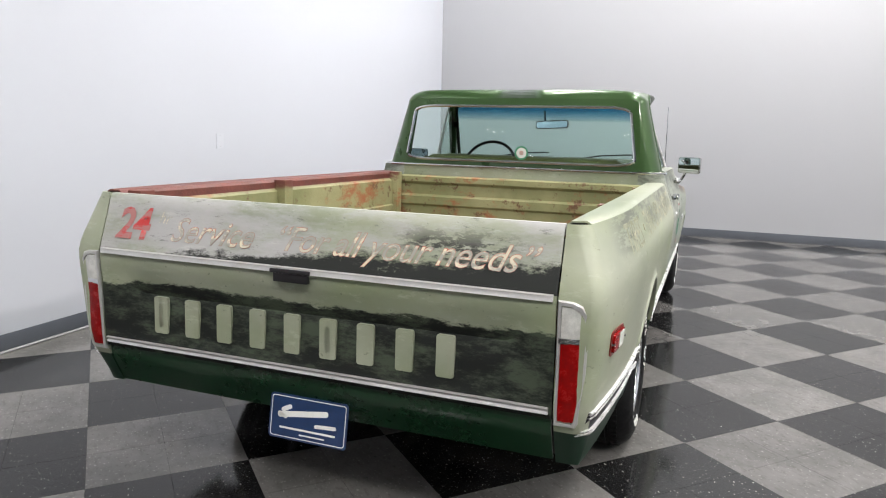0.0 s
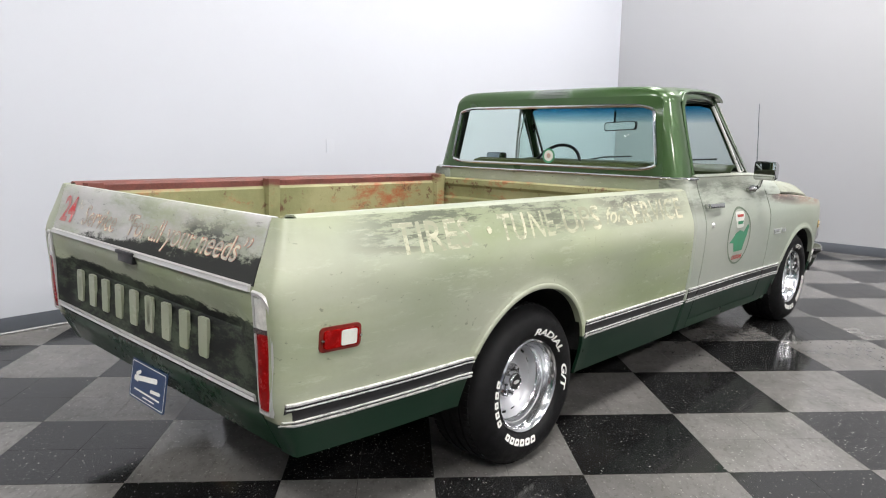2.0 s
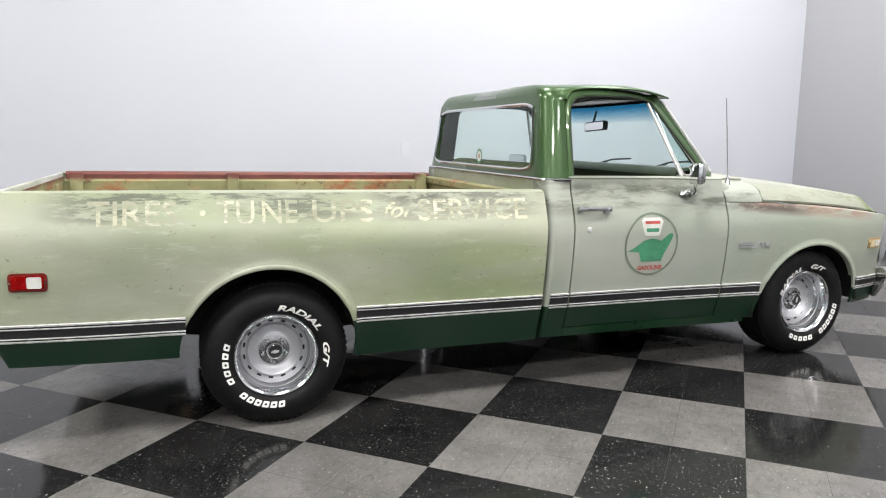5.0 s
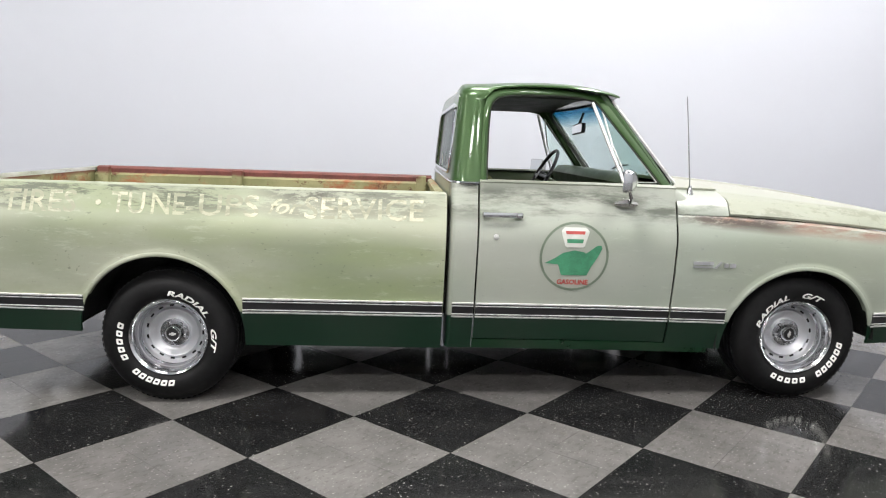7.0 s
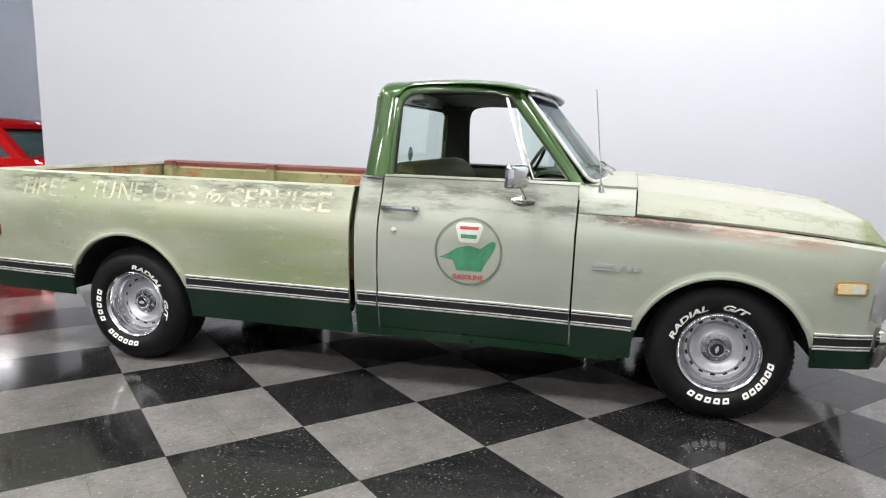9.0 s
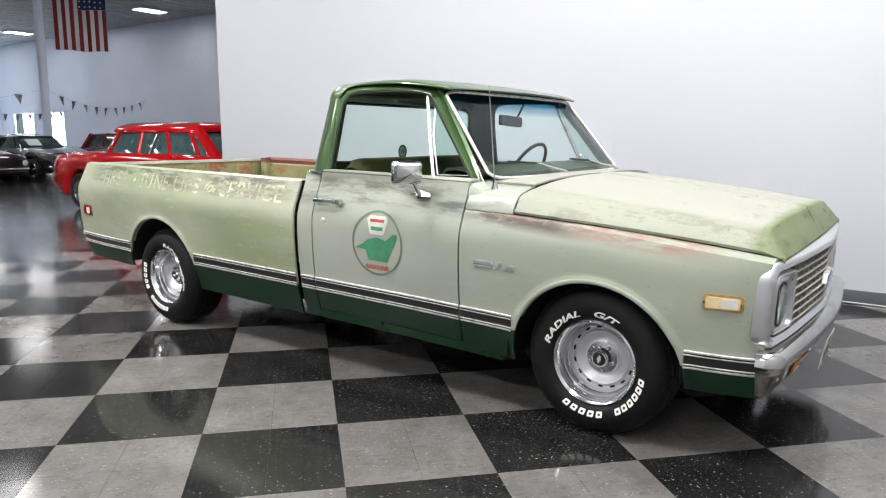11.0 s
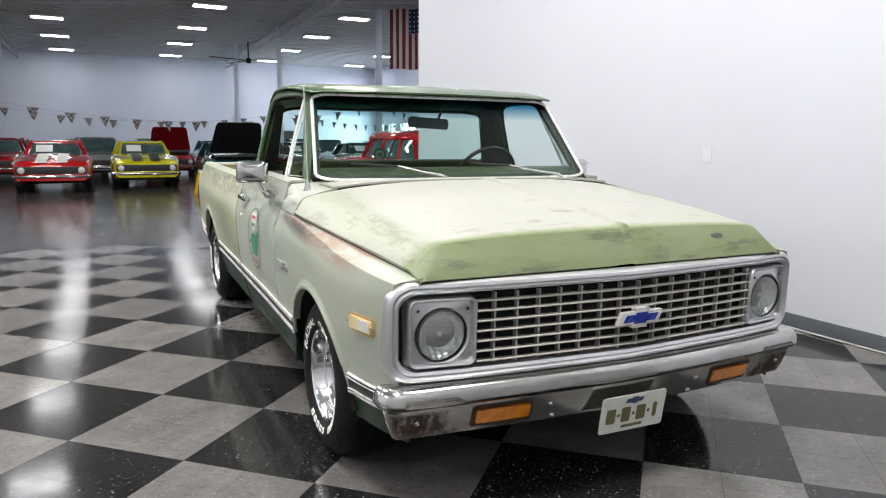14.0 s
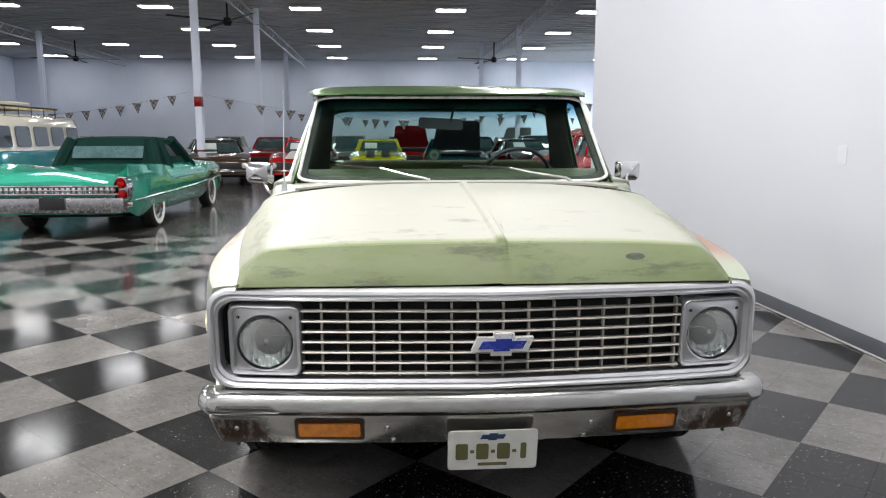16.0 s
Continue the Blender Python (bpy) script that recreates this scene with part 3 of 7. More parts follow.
def tile_stuff(name, dark):
    """Waxed composition tile: chips and mottling, each tile a little different."""
    m, nt, s = material(name)
    vec = coords(nt)
    rand = nd(nt, "ObjectInfo").outputs["Random"]
    shift = nd(nt, "VectorMath", {0: vec, 1: nd(nt, "CombineXYZ", {0: calc(nt, "MULTIPLY", rand, 37.0), 1: calc(nt, "MULTIPLY", rand, 91.0)}).outputs[0]}, operation="ADD").outputs[0]
    if dark:
        col = mix(nt, fac_noise(nt, shift, 5, 0.3, 0.7), rgb(21, 21, 22), rgb(31, 31, 31))
        chip = fac_noise(nt, shift, 108, 0.65, 0.70, 3, 0.5, (1, 0.55, 1))
        patch = fac_noise(nt, shift, 3.5, 0.4, 0.6)
        col = mix(nt, calc(nt, "MULTIPLY", chip, calc(nt, "ADD", calc(nt, "MULTIPLY", patch, 0.45), 0.40)), col, rgb(176, 176, 170))
        chip2 = fac_noise(nt, shift, 120, 0.60, 0.70, 3, 0.6, (0.7, 1, 1))
        col = mix(nt, calc(nt, "MULTIPLY", chip2, 0.22), col, rgb(120, 120, 118))
    else:
        col = mix(nt, fac_noise(nt, shift, 4, 0.3, 0.7, 6, 0.65), rgb(88, 87, 85), rgb(104, 102, 100))
        col = mix(nt, calc(nt, "MULTIPLY", fac_noise(nt, shift, 40, 0.5, 0.66, 6, 0.7, (1, 0.4, 1)), 0.45), col, rgb(70, 68, 65))
        fleck = fac_noise(nt, shift, 95, 0.64, 0.69, 2, 0.5, (1, 0.6, 1))
        col = mix(nt, calc(nt, "MULTIPLY", fleck, 0.5), col, rgb(150, 148, 144))
        spot = fac_noise(nt, shift, 70, 0.66, 0.70, 2, 0.5, (0.7, 1, 1))
        col = mix(nt, calc(nt, "MULTIPLY", spot, 0.5), col, rgb(58, 57, 55))
        stain = fac_noise(nt, shift, 2.2, 0.62, 0.72, 7, 0.7)
        col = mix(nt, calc(nt, "MULTIPLY", stain, 0.25), col, rgb(98, 90, 72))
    val = nd(nt, "MapRange", {"Value": rand, "To Min": 0.82, "To Max": 1.14}).outputs[0]
    col = nd(nt, "HueSaturation", {"Color": col, "Value": val}).outputs[0]
    nt.links.new(col, s.inputs["Base Color"])
    scuff = fac_noise(nt, shift, 6, 0.3, 0.7, 8, 0.7)
    nt.links.new(nd(nt, "MapRange", {"Value": scuff, "To Min": 0.09, "To Max": 0.15}).outputs[0], s.inputs["Roughness"])
    bump(nt, s, fac_noise(nt, shift, 3.0, 0, 1, 3, 0.5), 0.02, 0.01)
    s.inputs["Specular IOR Level"].default_value = 0.3
    return m


M_DARKT, M_GREYT, M_CONC = tile_stuff("dark_tile", True), tile_stuff("grey_tile", False), concrete()

bm = bmesh.new()
box(bm, (-17.2, -4.0, -0.11), (50.6, 42.0, 0.2))
floor_ob = tagged(part("floor", bm, M_CONC), "polished grey concrete floor with a waxed checkerboard bay", "floor", kind="structure")


def wall(name, x0, x1, y0, y1, z1, mat, label):
    bm = bmesh.new()
    box(bm, ((x0 + x1) / 2, (y0 + y1) / 2, z1 / 2 - 0.005), (x1 - x0, y1 - y0, z1 + 0.01), 0.004)
    return tagged(part(name, bm, mat), label, "wall", kind="structure")


wall("wall_bay_side", WALL_END, WALL_X + 0.2, WALL_Y, WALL_Y + 0.2, CEIL, M_WALL, "smooth white painted bay wall beside the truck")
wall("wall_bay_front", WALL_X, WALL_X + 0.2, -24.6, WALL_Y, CEIL, M_WALL_DIM, "smooth white painted wall ahead of the truck")
# unseen wall added opposite the truck: bounces light and brightens the chrome
wall("wall_bay_near", WALL_END, WALL_X, -12.8, -12.6, CEIL, M_WALL, "added unseen white wall that bounces light across the bay")
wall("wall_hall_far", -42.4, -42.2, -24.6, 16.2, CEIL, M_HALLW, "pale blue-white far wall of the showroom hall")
bm = bmesh.new()
cut = [-42.2, -40.9, -38.3, -37.4, -34.9, WALL_X + 0.2]
for k in range(0, 6, 2):
    box(bm, ((cut[k] + cut[k + 1]) / 2, 16.1, CEIL / 2), (cut[k + 1] - cut[k], 0.2, CEIL))
for k in (1, 3):
    box(bm, ((cut[k] + cut[k + 1]) / 2, 16.1, (CEIL + 2.55) / 2), (cut[k + 1] - cut[k], 0.2, CEIL - 2.55))
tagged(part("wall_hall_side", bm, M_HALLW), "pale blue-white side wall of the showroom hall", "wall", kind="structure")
bm = bmesh.new()
box(bm, (-38.0, 18.5, 1.6), (14.0, 0.1, 6.0))
tagged(part("backdrop", bm, emitter("daylight_outside", (0.95, 0.98, 1.0, 1), 9.0)), "bright daylight outside the glass doors", "backdrop", kind="structure")
for k, x in ((1, -39.6), (2, -36.15)):
    win = thing(f"window_{k}", "tall glass shop door letting in daylight", "glass door", "", pose(x, 16.1, 0), "structure")
    for dx in (-1.24, 0.0, 1.24):
        bm = bmesh.new()
        box(bm, (dx, 0, 1.27), (0.07, 0.12, 2.54), 0.005)
        part("window_frame", bm, M_PANEL, win)
    for s in (-1, 1):
        bm = bmesh.new()
        box(bm, (s * 0.62, 0, 1.27), (1.17, 0.012, 2.5))
        part("pane", bm, M_PANE, win).visible_shadow = False
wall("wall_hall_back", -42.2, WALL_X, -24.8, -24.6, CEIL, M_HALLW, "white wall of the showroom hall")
bm = bmesh.new()
box(bm, (-17.6, -4.3, CEIL + 0.06), (50.4, 41.6, 0.1))
for k in range(82):
    box(bm, (-42.0 + k * 0.6, -4.3, CEIL - 0.005), (0.07, 41.0, 0.03))
for y in (-17.5, -5.9, 5.7):
    for dz in (0.02, 0.42):
        box(bm, (-19.0, y, CEIL - 0.05 - dz), (46.0, 0.09, 0.07))
    for k in range(46):
        x = -41.5 + k
        tube(bm, [(x, y, CEIL - 0.07), (x + 0.5, y, CEIL - 0.45), (x + 1, y, CEIL - 0.07)], 0.018, 5)
tagged(part("ceiling", bm, M_CEIL), "grey ribbed metal deck ceiling with open joists", "ceiling", kind="structure")


def strip(name, x0, x1, y0, y1, label):
    """Vinyl base with a rounded top and a bright bead at its foot."""
    bm = bmesh.new()
    box(bm, ((x0 + x1) / 2, (y0 + y1) / 2, 0.056), (x1 - x0, y1 - y0, 0.112), 0.003)
    return tagged(part(name, bm, M_BASE), label, "baseboard", kind="structure")


strip("baseboard", WALL_END, WALL_X - 0.012, WALL_Y - 0.011, WALL_Y - 0.001, "dark grey vinyl baseboard along the white wall")
strip("baseboard", WALL_X - 0.011, WALL_X - 0.001, -24.5, WALL_Y - 0.012, "dark grey vinyl baseboard along the front wall")
bm = bmesh.new()
tube(bm, [(WALL_END, WALL_Y - 0.02, 0.008), (WALL_X - 0.02, WALL_Y - 0.02, 0.008)], 0.008, 6)
tagged(part("trim", bm, plain("dull_bead", rgb(150, 150, 150), 0.5, 0.3)), "thin bright metal bead at the foot of the baseboard", "trim", kind="structure")

bm = bmesh.new()
slab(bm, round_rect(0.095, 0.125, 0.008), lambda a, b, d: (1.80 + a, WALL_Y - 0.001 - d, 1.24 + b), 0.003)
sw = tagged(part("wall_plate", bm, M_WALL), "blank white cover plate on the white wall", "wall plate")
for dz in (-0.045, 0.045):
    bm = bmesh.new()
    turned(bm, [(0.001, 0.0), (0.004, 0.0), (0.004, -0.003), (0.001, -0.003)], "y", 8, (1.80, WALL_Y - 0.003, 1.24 + dz))
    part("screw", bm, M_ANOD, sw)


def column(x, y, band_at=None):
    ob = thing("steel_column", "white painted steel column standing on the hall floor", "column", "hall columns", pose(x, y, 0), "structure")
    bm = bmesh.new()
    for dx in (-0.1, 0.1):
        box(bm, (dx, 0, CEIL / 2), (0.014, 0.2, CEIL))
    box(bm, (0, 0, CEIL / 2), (0.2, 0.012, CEIL))
    part("shaft", bm, M_HALLW, ob)
    bm = bmesh.new()
    box(bm, (0, 0, 0.01), (0.36, 0.36, 0.02), 0.004)
    part("base_plate", bm, M_PANEL, ob)
    if band_at:
        for z in band_at:
            bm = bmesh.new()
            box(bm, (0, 0, z), (0.226, 0.216, 0.3), 0.004)
            part("red_band", bm, M_REDL, ob, "red painted band")
    return ob


column(-20.8, 8.3)
column(-23.4, -5.65)
column(-15.9, -6.14, (2.45, 0.85))
column(-26.8, 5.7)
column(-32.5, 4.7)
column(-34.0, -6.0)
column(-30.0, -17.2)
column(-19.0, -19.12)

bm = bmesh.new()
box(bm, (0, 0, 0.045), (1.24, 0.64, 0.09), 0.01)
lamp_a = thing("light_panel", "white ceiling light panel with a glowing diffuser", "ceiling light", "hall ceiling lights", pose(-12.9, -13.45, CEIL - 0.11))
part("housing", bm, M_PANEL, lamp_a)
bm = bmesh.new()
box(bm, (0, 0, -0.006), (1.16, 0.56, 0.01), 0.003)
part("diffuser", bm, M_GLOW, lamp_a, "glowing white diffuser")
for i in range(6):
    for j in range(-2, 5):
        x, y = -11.25 - i * 5.72, -9.35 + j * 5.76
        copy_thing(lamp_a, pose(x, y, CEIL - 0.11, 0, 0, 90))
lamp_a.matrix_world = pose(-5.55, 13.7, CEIL - 0.11, 0, 0, 90)
# unseen panels added over the bay to go with its fill lamps
for x, y in BAY_FILLS:
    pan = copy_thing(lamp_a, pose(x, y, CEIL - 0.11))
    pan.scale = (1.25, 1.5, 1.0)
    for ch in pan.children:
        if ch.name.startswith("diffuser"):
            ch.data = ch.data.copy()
            ch.data.materials[0] = M_FILLGLOW

# ---- the truck ----
RAKE = 0.028
truck = thing("pickup_truck", "weathered sage and dark green long-bed pickup truck with sign-painted lettering", "pickup truck")
truck.rotation_euler = (0, RAKE, -0.0095)
truck.location = (-0.022, -0.008, 0)
SECTION = [(0.32, 0.95), (0.38, 0.965), (0.45, 0.984), (0.52, 1.0), (0.60, 1.012), (0.72, 1.026), (0.84, 1.033), (0.91, 1.034), (0.955, 1.029), (0.985, 1.020), (1.02, 1.007), (1.08, 0.984), (1.13, 0.964), (1.19, 0.95)]
REAR_X = [(0.36, -1.080), (0.42, -1.11), (0.50, -1.15), (0.57, -1.178), (0.75, -1.185), (0.90, -1.195), (0.94, -1.188), (1.03, -1.158), (1.125, -1.130)]
ARCH_R, ARCH_F = (-0.012, 0.385, 0.402), (3.268, 0.40, 0.405)


REAR_TURN, REAR_R = -1.085, 0.046


def y_half(x, z):
    """Half the body's width at a place along it and a height."""
    y = spline(SECTION, z)
    if x < -0.4:
        k = (-0.4 - x) / 0.77
        y -= 0.055 * k * k
    if x < REAR_TURN:
        xr = spline(REAR_X, z)
        y = y_half(REAR_TURN, z) - REAR_R * (1 - math.sqrt(max(0.0, 1 - min(1.0, (REAR_TURN - x) / (REAR_TURN - xr)) ** 2)))
        return y
    if x > 3.3:
        y -= 0.112 * ((x - 3.3) / 0.68) ** 3
    for xc, zc, r in (ARCH_R, ARCH_F):
        d = math.hypot(x - xc, max(z - zc, 0.0))
        f = max(0.0, min(1.0, (d - r - 0.014) / 0.022))
        y += 0.007 * (1 - f * f * (3 - 2 * f)) * (1 if d > r - 0.05 else 0)
    return y


def side_cols(s, x0, x1, zbot, ztop, arch=None, n=24, step=0.05):
    """Columns of points over one side of the body, with a wheel arch left out."""
    xs = [(x0 + (x1 - x0) * k / max(1, round((x1 - x0) / step)), None) for k in range(max(1, round((x1 - x0) / step)) + 1)]
    if arch:
        xc, zc, r = arch
        xs = [(x, None) for x, _ in xs if abs(x - xc) > r + 0.02]
        xs += [(xc - r, None), (xc + r, None)]
        xs += [(xc - r * math.cos(math.pi * k / 28), zc + r * math.sin(math.pi * k / 28)) for k in range(29)]
        key = lambda c: (round(c[0], 5), 0 if (c[1] is None) == (c[0] < xc) else 1)
        xs.sort(key=key)
    cols = []
    for x, zb in xs:
        lo, hi = zbot(x) if zb is None else max(zb, zbot(x)), ztop(x)
        cols.append([(x, s * y_half(x, lo + (hi - lo) * k / n), lo + (hi - lo) * k / n) for k in range(n + 1)])
    return cols


def strip_on_side(bm, s, x0, x1, z0, z1, proud, inset=0.004):
    """A moulding that follows the body's side."""
    n = max(2, round((x1 - x0) / 0.03))
    rings = []
    for k in range(n + 1):
        x = x0 + (x1 - x0) * k / n
        ya, yb = y_half(x, z0), y_half(x, z1)
        e = (z1 - z0) * 0.2
        rings.append([(x, s * (ya - inset), z0), (x, s * (ya + proud * 0.6), z0), (x, s * (ya + proud), z0 + e), (x, s * (yb + proud), z1 - e), (x, s * (yb + proud * 0.6), z1), (x, s * (yb - inset), z1)])
    loft(bm, rings)


def side_moulding(s, x0, x1, parent):
    bm = bmesh.new()
    strip_on_side(bm, s, x0, x1, 0.506, 0.580, 0.005)
    part("moulding_inlay", bm, M_BLACK, parent, "black moulding inlay")
    bm = bmesh.new()
    for z0, z1 in ((0.573, 0.583), (0.561, 0.567), (0.517, 0.523), (0.502, 0.511)):
        strip_on_side(bm, s, x0, x1, z0, z1, 0.010, 0.0)
    part("chrome_moulding", bm, M_BRIGHT, parent, "bright twin chrome moulding")


def arch_flange(bm, s, arch, a0, a1):
    """The rolled lip that stands proud round a wheel opening."""
    xc, zc, r = arch
    rings = []
    for k in range(41):
        t = a0 + (a1 - a0) * k / 40
        ring = []
        for dr, out in ((-0.003, -0.030), (-0.003, 0.0), (0.0, 0.0025), (0.005, 0.0035), (0.012, 0.0025), (0.017, 0.0008), (0.022, -0.003)):
            x, z = xc + (r + dr) * math.cos(t), zc + (r + dr) * math.sin(t)
            ring.append((x, s * (y_half(x, z) + out), z))
        rings.append(ring)
    loft(bm, rings)


def marker_lamp(s, x, z, mats, parent, w=0.15, h=0.085, rim=None):
    """A side marker: bright bezel, coloured lens, pale reflector."""
    place = lambda a, b, d: (x + a, s * (y_half(x + a, z + b) + d - 0.004), z + b)
    bm = bmesh.new()
    slab(bm, round_rect(w, h, 0.016), place, 0.008)
    base = part("marker_bezel", bm, rim or M_SILVERT, parent, "dull coloured side marker bezel" if rim else "chrome side marker bezel")
    for a in (-1, 1):
        bm = bmesh.new()
        slab(bm, round_rect(0.008, 0.008, 0.0035, 2), lambda p, q, d: place(p + a * (w / 2 - 0.007), q, d), 0.0185)
        part("bezel_screw", bm, M_CHROME, base)
    bm = bmesh.new()
    slab(bm, round_rect(w - 0.026, h - 0.022, 0.008), place, 0.015)
    part("marker_lens", bm, mats[0], base, mats[2])
    bm = bmesh.new()
    slab(bm, round_rect(w * 0.38, h - 0.030, 0.006), lambda a, b, d: place(a + w * 0.17, b, d), 0.0165)
    part("reflector", bm, mats[1], base, "pale square reflector")


# bed
bed_bot = lambda x: 0.325 if x > 0 else 0.388
bed_sides = {}
for s in (-1, 1):
    rear = []
    n = 24
    for k in range(7):
        col = []
        for j in range(n + 1):
            z = bed_bot(-1.0) + (1.125 - bed_bot(-1.0)) * j / n
            xr, yh = spline(REAR_X, z), y_half(REAR_TURN, z)
            if k == 0:
                col.append((xr, s * 0.855, z))
            else:
                t = math.pi / 2 * (k - 1) / 5
                col.append((xr + (REAR_TURN - xr) * (1 - math.cos(t)), s * (yh - REAR_R + REAR_R * math.sin(t)), z))
        rear.append(col)
    bm = bmesh.new()
    shell(bm, rear[:-1] + side_cols(s, REAR_TURN, 1.385, bed_bot, lambda x: 1.125, ARCH_R), 0.014, s > 0)
    b = bed_sides[s] = part("bed_side", bm, M_BED, truck, "faded sage bed side above dark green sill")
    side_moulding(s, -1.150, -0.385, b)
    side_moulding(s, 0.385, 1.383, b)
    marker_lamp(s, -0.985, 0.765, (M_REDL, M_DECALW, "red side marker lens"), b, 0.145, 0.078, M_REDTRIM)
    # top rail and inner wall
    bm = bmesh.new()
    shell(bm, [[(x, s * (y_half(x, 1.125) - 0.004), 1.118), (x, s * (y_half(x, 1.125) - 0.02), 1.127), (x, s * 0.86, 1.124), (x, s * 0.85, 1.115), (x, s * 0.85, 1.075)] for x in [-1.085 + 2.465 * k / 30 for k in range(31)]], 0.006, s < 0)
    rail_bm = bm
    bm = bmesh.new()
    arch_flange(bm, s, ARCH_R, 0.52, 2.62)
    part("arch_flange", bm, M_BED, b, "rolled sage wheel arch flange")
    bm = rail_bm
    part("bed_rail", bm, M_RAIL if s > 0 else M_SAGE, truck, "rusty red bed rail" if s > 0 else "faded sage bed rail")
    bm = bmesh.new()
    tub = lambda x: 0.60 if abs(x) > 0.4399 else min(0.855, 0.40 + math.sqrt(0.4400 ** 2 - x * x))
    shell(bm, [[(x, s * 0.83, tub(x)), (x, s * 0.83, 0.86), (x, s * 0.818, 0.87), (x, s * 0.818, 0.90), (x, s * 0.83, 0.91), (x, s * 0.835, 1.07), (x, s * 0.855, 1.085)] for x in [-1.11, -0.8, -0.445] + [-0.4398 + 0.8796 * k / 16 for k in range(17)] + [0.445, 0.9, 1.36]], 0.008, s > 0)
    part("bed_inner_wall", bm, M_RUST, truck, "rust-stained tan inner bed wall")
    for x in (-1.02, -0.06, 1.30):
        bm = bmesh.new()
        low = 0.86 if x == -0.06 else 0.60
        top = 1.13 if s > 0 else 1.10
        box(bm, (x, s * 0.815, (low + top) / 2), (0.075, 0.065, top - low), 0.006)
        part("stake_pocket", bm, M_RUST, truck, "tan rusted stake pocket post")
    bm = bmesh.new()
    turned(bm, [(0.42, s * 0.62), (0.42, s * 0.985)], "y", 24, (0, 0, 0.385), arc=(0.10, math.pi - 0.10))
    turned(bm, [(0.42, s * 0.62), (0.05, s * 0.62)], "y", 24, (0, 0, 0.385), arc=(0.10, math.pi - 0.10))
    part("wheel_housing", bm, M_GAP, truck, "dark wheel housing")
    bm = bmesh.new()
    turned(bm, [(0.43, s * 0.60), (0.43, s * 0.99)], "y", 24, (3.262, 0, 0.40), arc=(0.08, math.pi + 0.1))
    turned(bm, [(0.43, s * 0.60), (0.05, s * 0.60)], "y", 24, (3.262, 0, 0.40), arc=(0.08, math.pi + 0.1))
    part("wheel_housing", bm, M_GAP, truck, "dark wheel housing")

bm = bmesh.new()
prof = [(1.375, 0.60), (1.375, 0.72), (1.36, 0.735), (1.36, 0.80), (1.375, 0.815), (1.375, 0.90), (1.36, 0.915), (1.36, 0.965), (1.375, 0.98), (1.375, 1.05), (1.355, 1.07), (1.355, 1.10), (1.365, 1.105), (1.39, 1.105)]
shell(bm, [[(x, y, z) for x, z in prof] for y in (-0.85, -0.4, 0, 0.4, 0.85)], 0.006)
part("bed_bulkhead", bm, M_RUST, truck, "ribbed rust-stained bed front panel")
for k in range(8):
    for x0, x1 in ((-1.11, 1.35),) if 0 < k < 7 else ((-1.11, -0.46), (0.46, 1.35)):
        bm = bmesh.new()
        box(bm, ((x0 + x1) / 2, -0.7175 + k * 0.205, 0.60), (x1 - x0, 0.196, 0.025), 0.003)
        part("bed_plank", bm, M_BEDWOOD, truck)

# tailgate
gate_x = lambda z: spline(REAR_X, z)
bm = bmesh.new()
shell(bm, [[(gate_x(z), y, z) for z in (0.925, 0.96, 1.0, 1.04, 1.08, 1.112)] + [(-1.123, y, 1.124), (-1.105, y, 1.124), (-1.098, y, 1.112), (-1.10, y, 0.95)] for y in [-0.850 + 1.70 * k / 16 for k in range(17)]], 0.008, True)
gate = part("tailgate", bm, M_GATE_TOP, truck, "worn grey and sage tailgate with sign painting")
bm = bmesh.new()
shell(bm, [[(-1.094, y, z) for z in (0.62, 0.72, 0.85, 1.0, 1.10)] for y in (-0.84, -0.4, 0, 0.4, 0.84)], 0.006)
for y in (-0.55, 0.0, 0.55):
    box(bm, (-1.088, y, 0.86), (0.012, 0.09, 0.42), 0.004)
part("gate_inner_panel", bm, M_RUST, gate, "rust-stained tan inner gate panel")
bm = bmesh.new()
cols = []
for k in range(33):
    y = -0.850 + 1.70 * k / 32
    e = max(0.0, min(1.0, (0.81 - abs(y)) / 0.11))
    dep = lambda z, d: gate_x(z) + d * e
    cols.append([(gate_x(0.55) + 0.002, y, 0.552), (gate_x(0.59), y, 0.59), (dep(0.60, 0.010), y, 0.603), (dep(0.68, 0.016), y, 0.68), (dep(0.745, 0.03), y, 0.745), (dep(0.765, 0.045), y, 0.762 + 0.06 * (1 - e)), (dep(0.85, 0.015), y, 0.85), (gate_x(0.905), y, 0.905), (gate_x(0.925), y, 0.925)])
shell(bm, cols, 0.01, True)
part("gate_lower_panel", bm, M_GATE_LOW, gate, "recessed lower panel of worn black over sage paint")
for z0, z1, nm in ((0.906, 0.930, "gate_moulding"), (0.566, 0.592, "gate_moulding")):
    bm = bmesh.new()
    loft(bm, [[(gate_x(z0) + 0.004, y, z0), (gate_x(z0) - 0.010, y, z0 + 0.004), (gate_x(z0) - 0.006, y, (z0 + z1) / 2), (gate_x(z1) - 0.010, y, z1 - 0.004), (gate_x(z1) + 0.004, y, z1)] for y in [-0.84 + 0.21 * k for k in range(9)]])
    part(nm, bm, M_SILVERT, gate, "bright gate moulding")
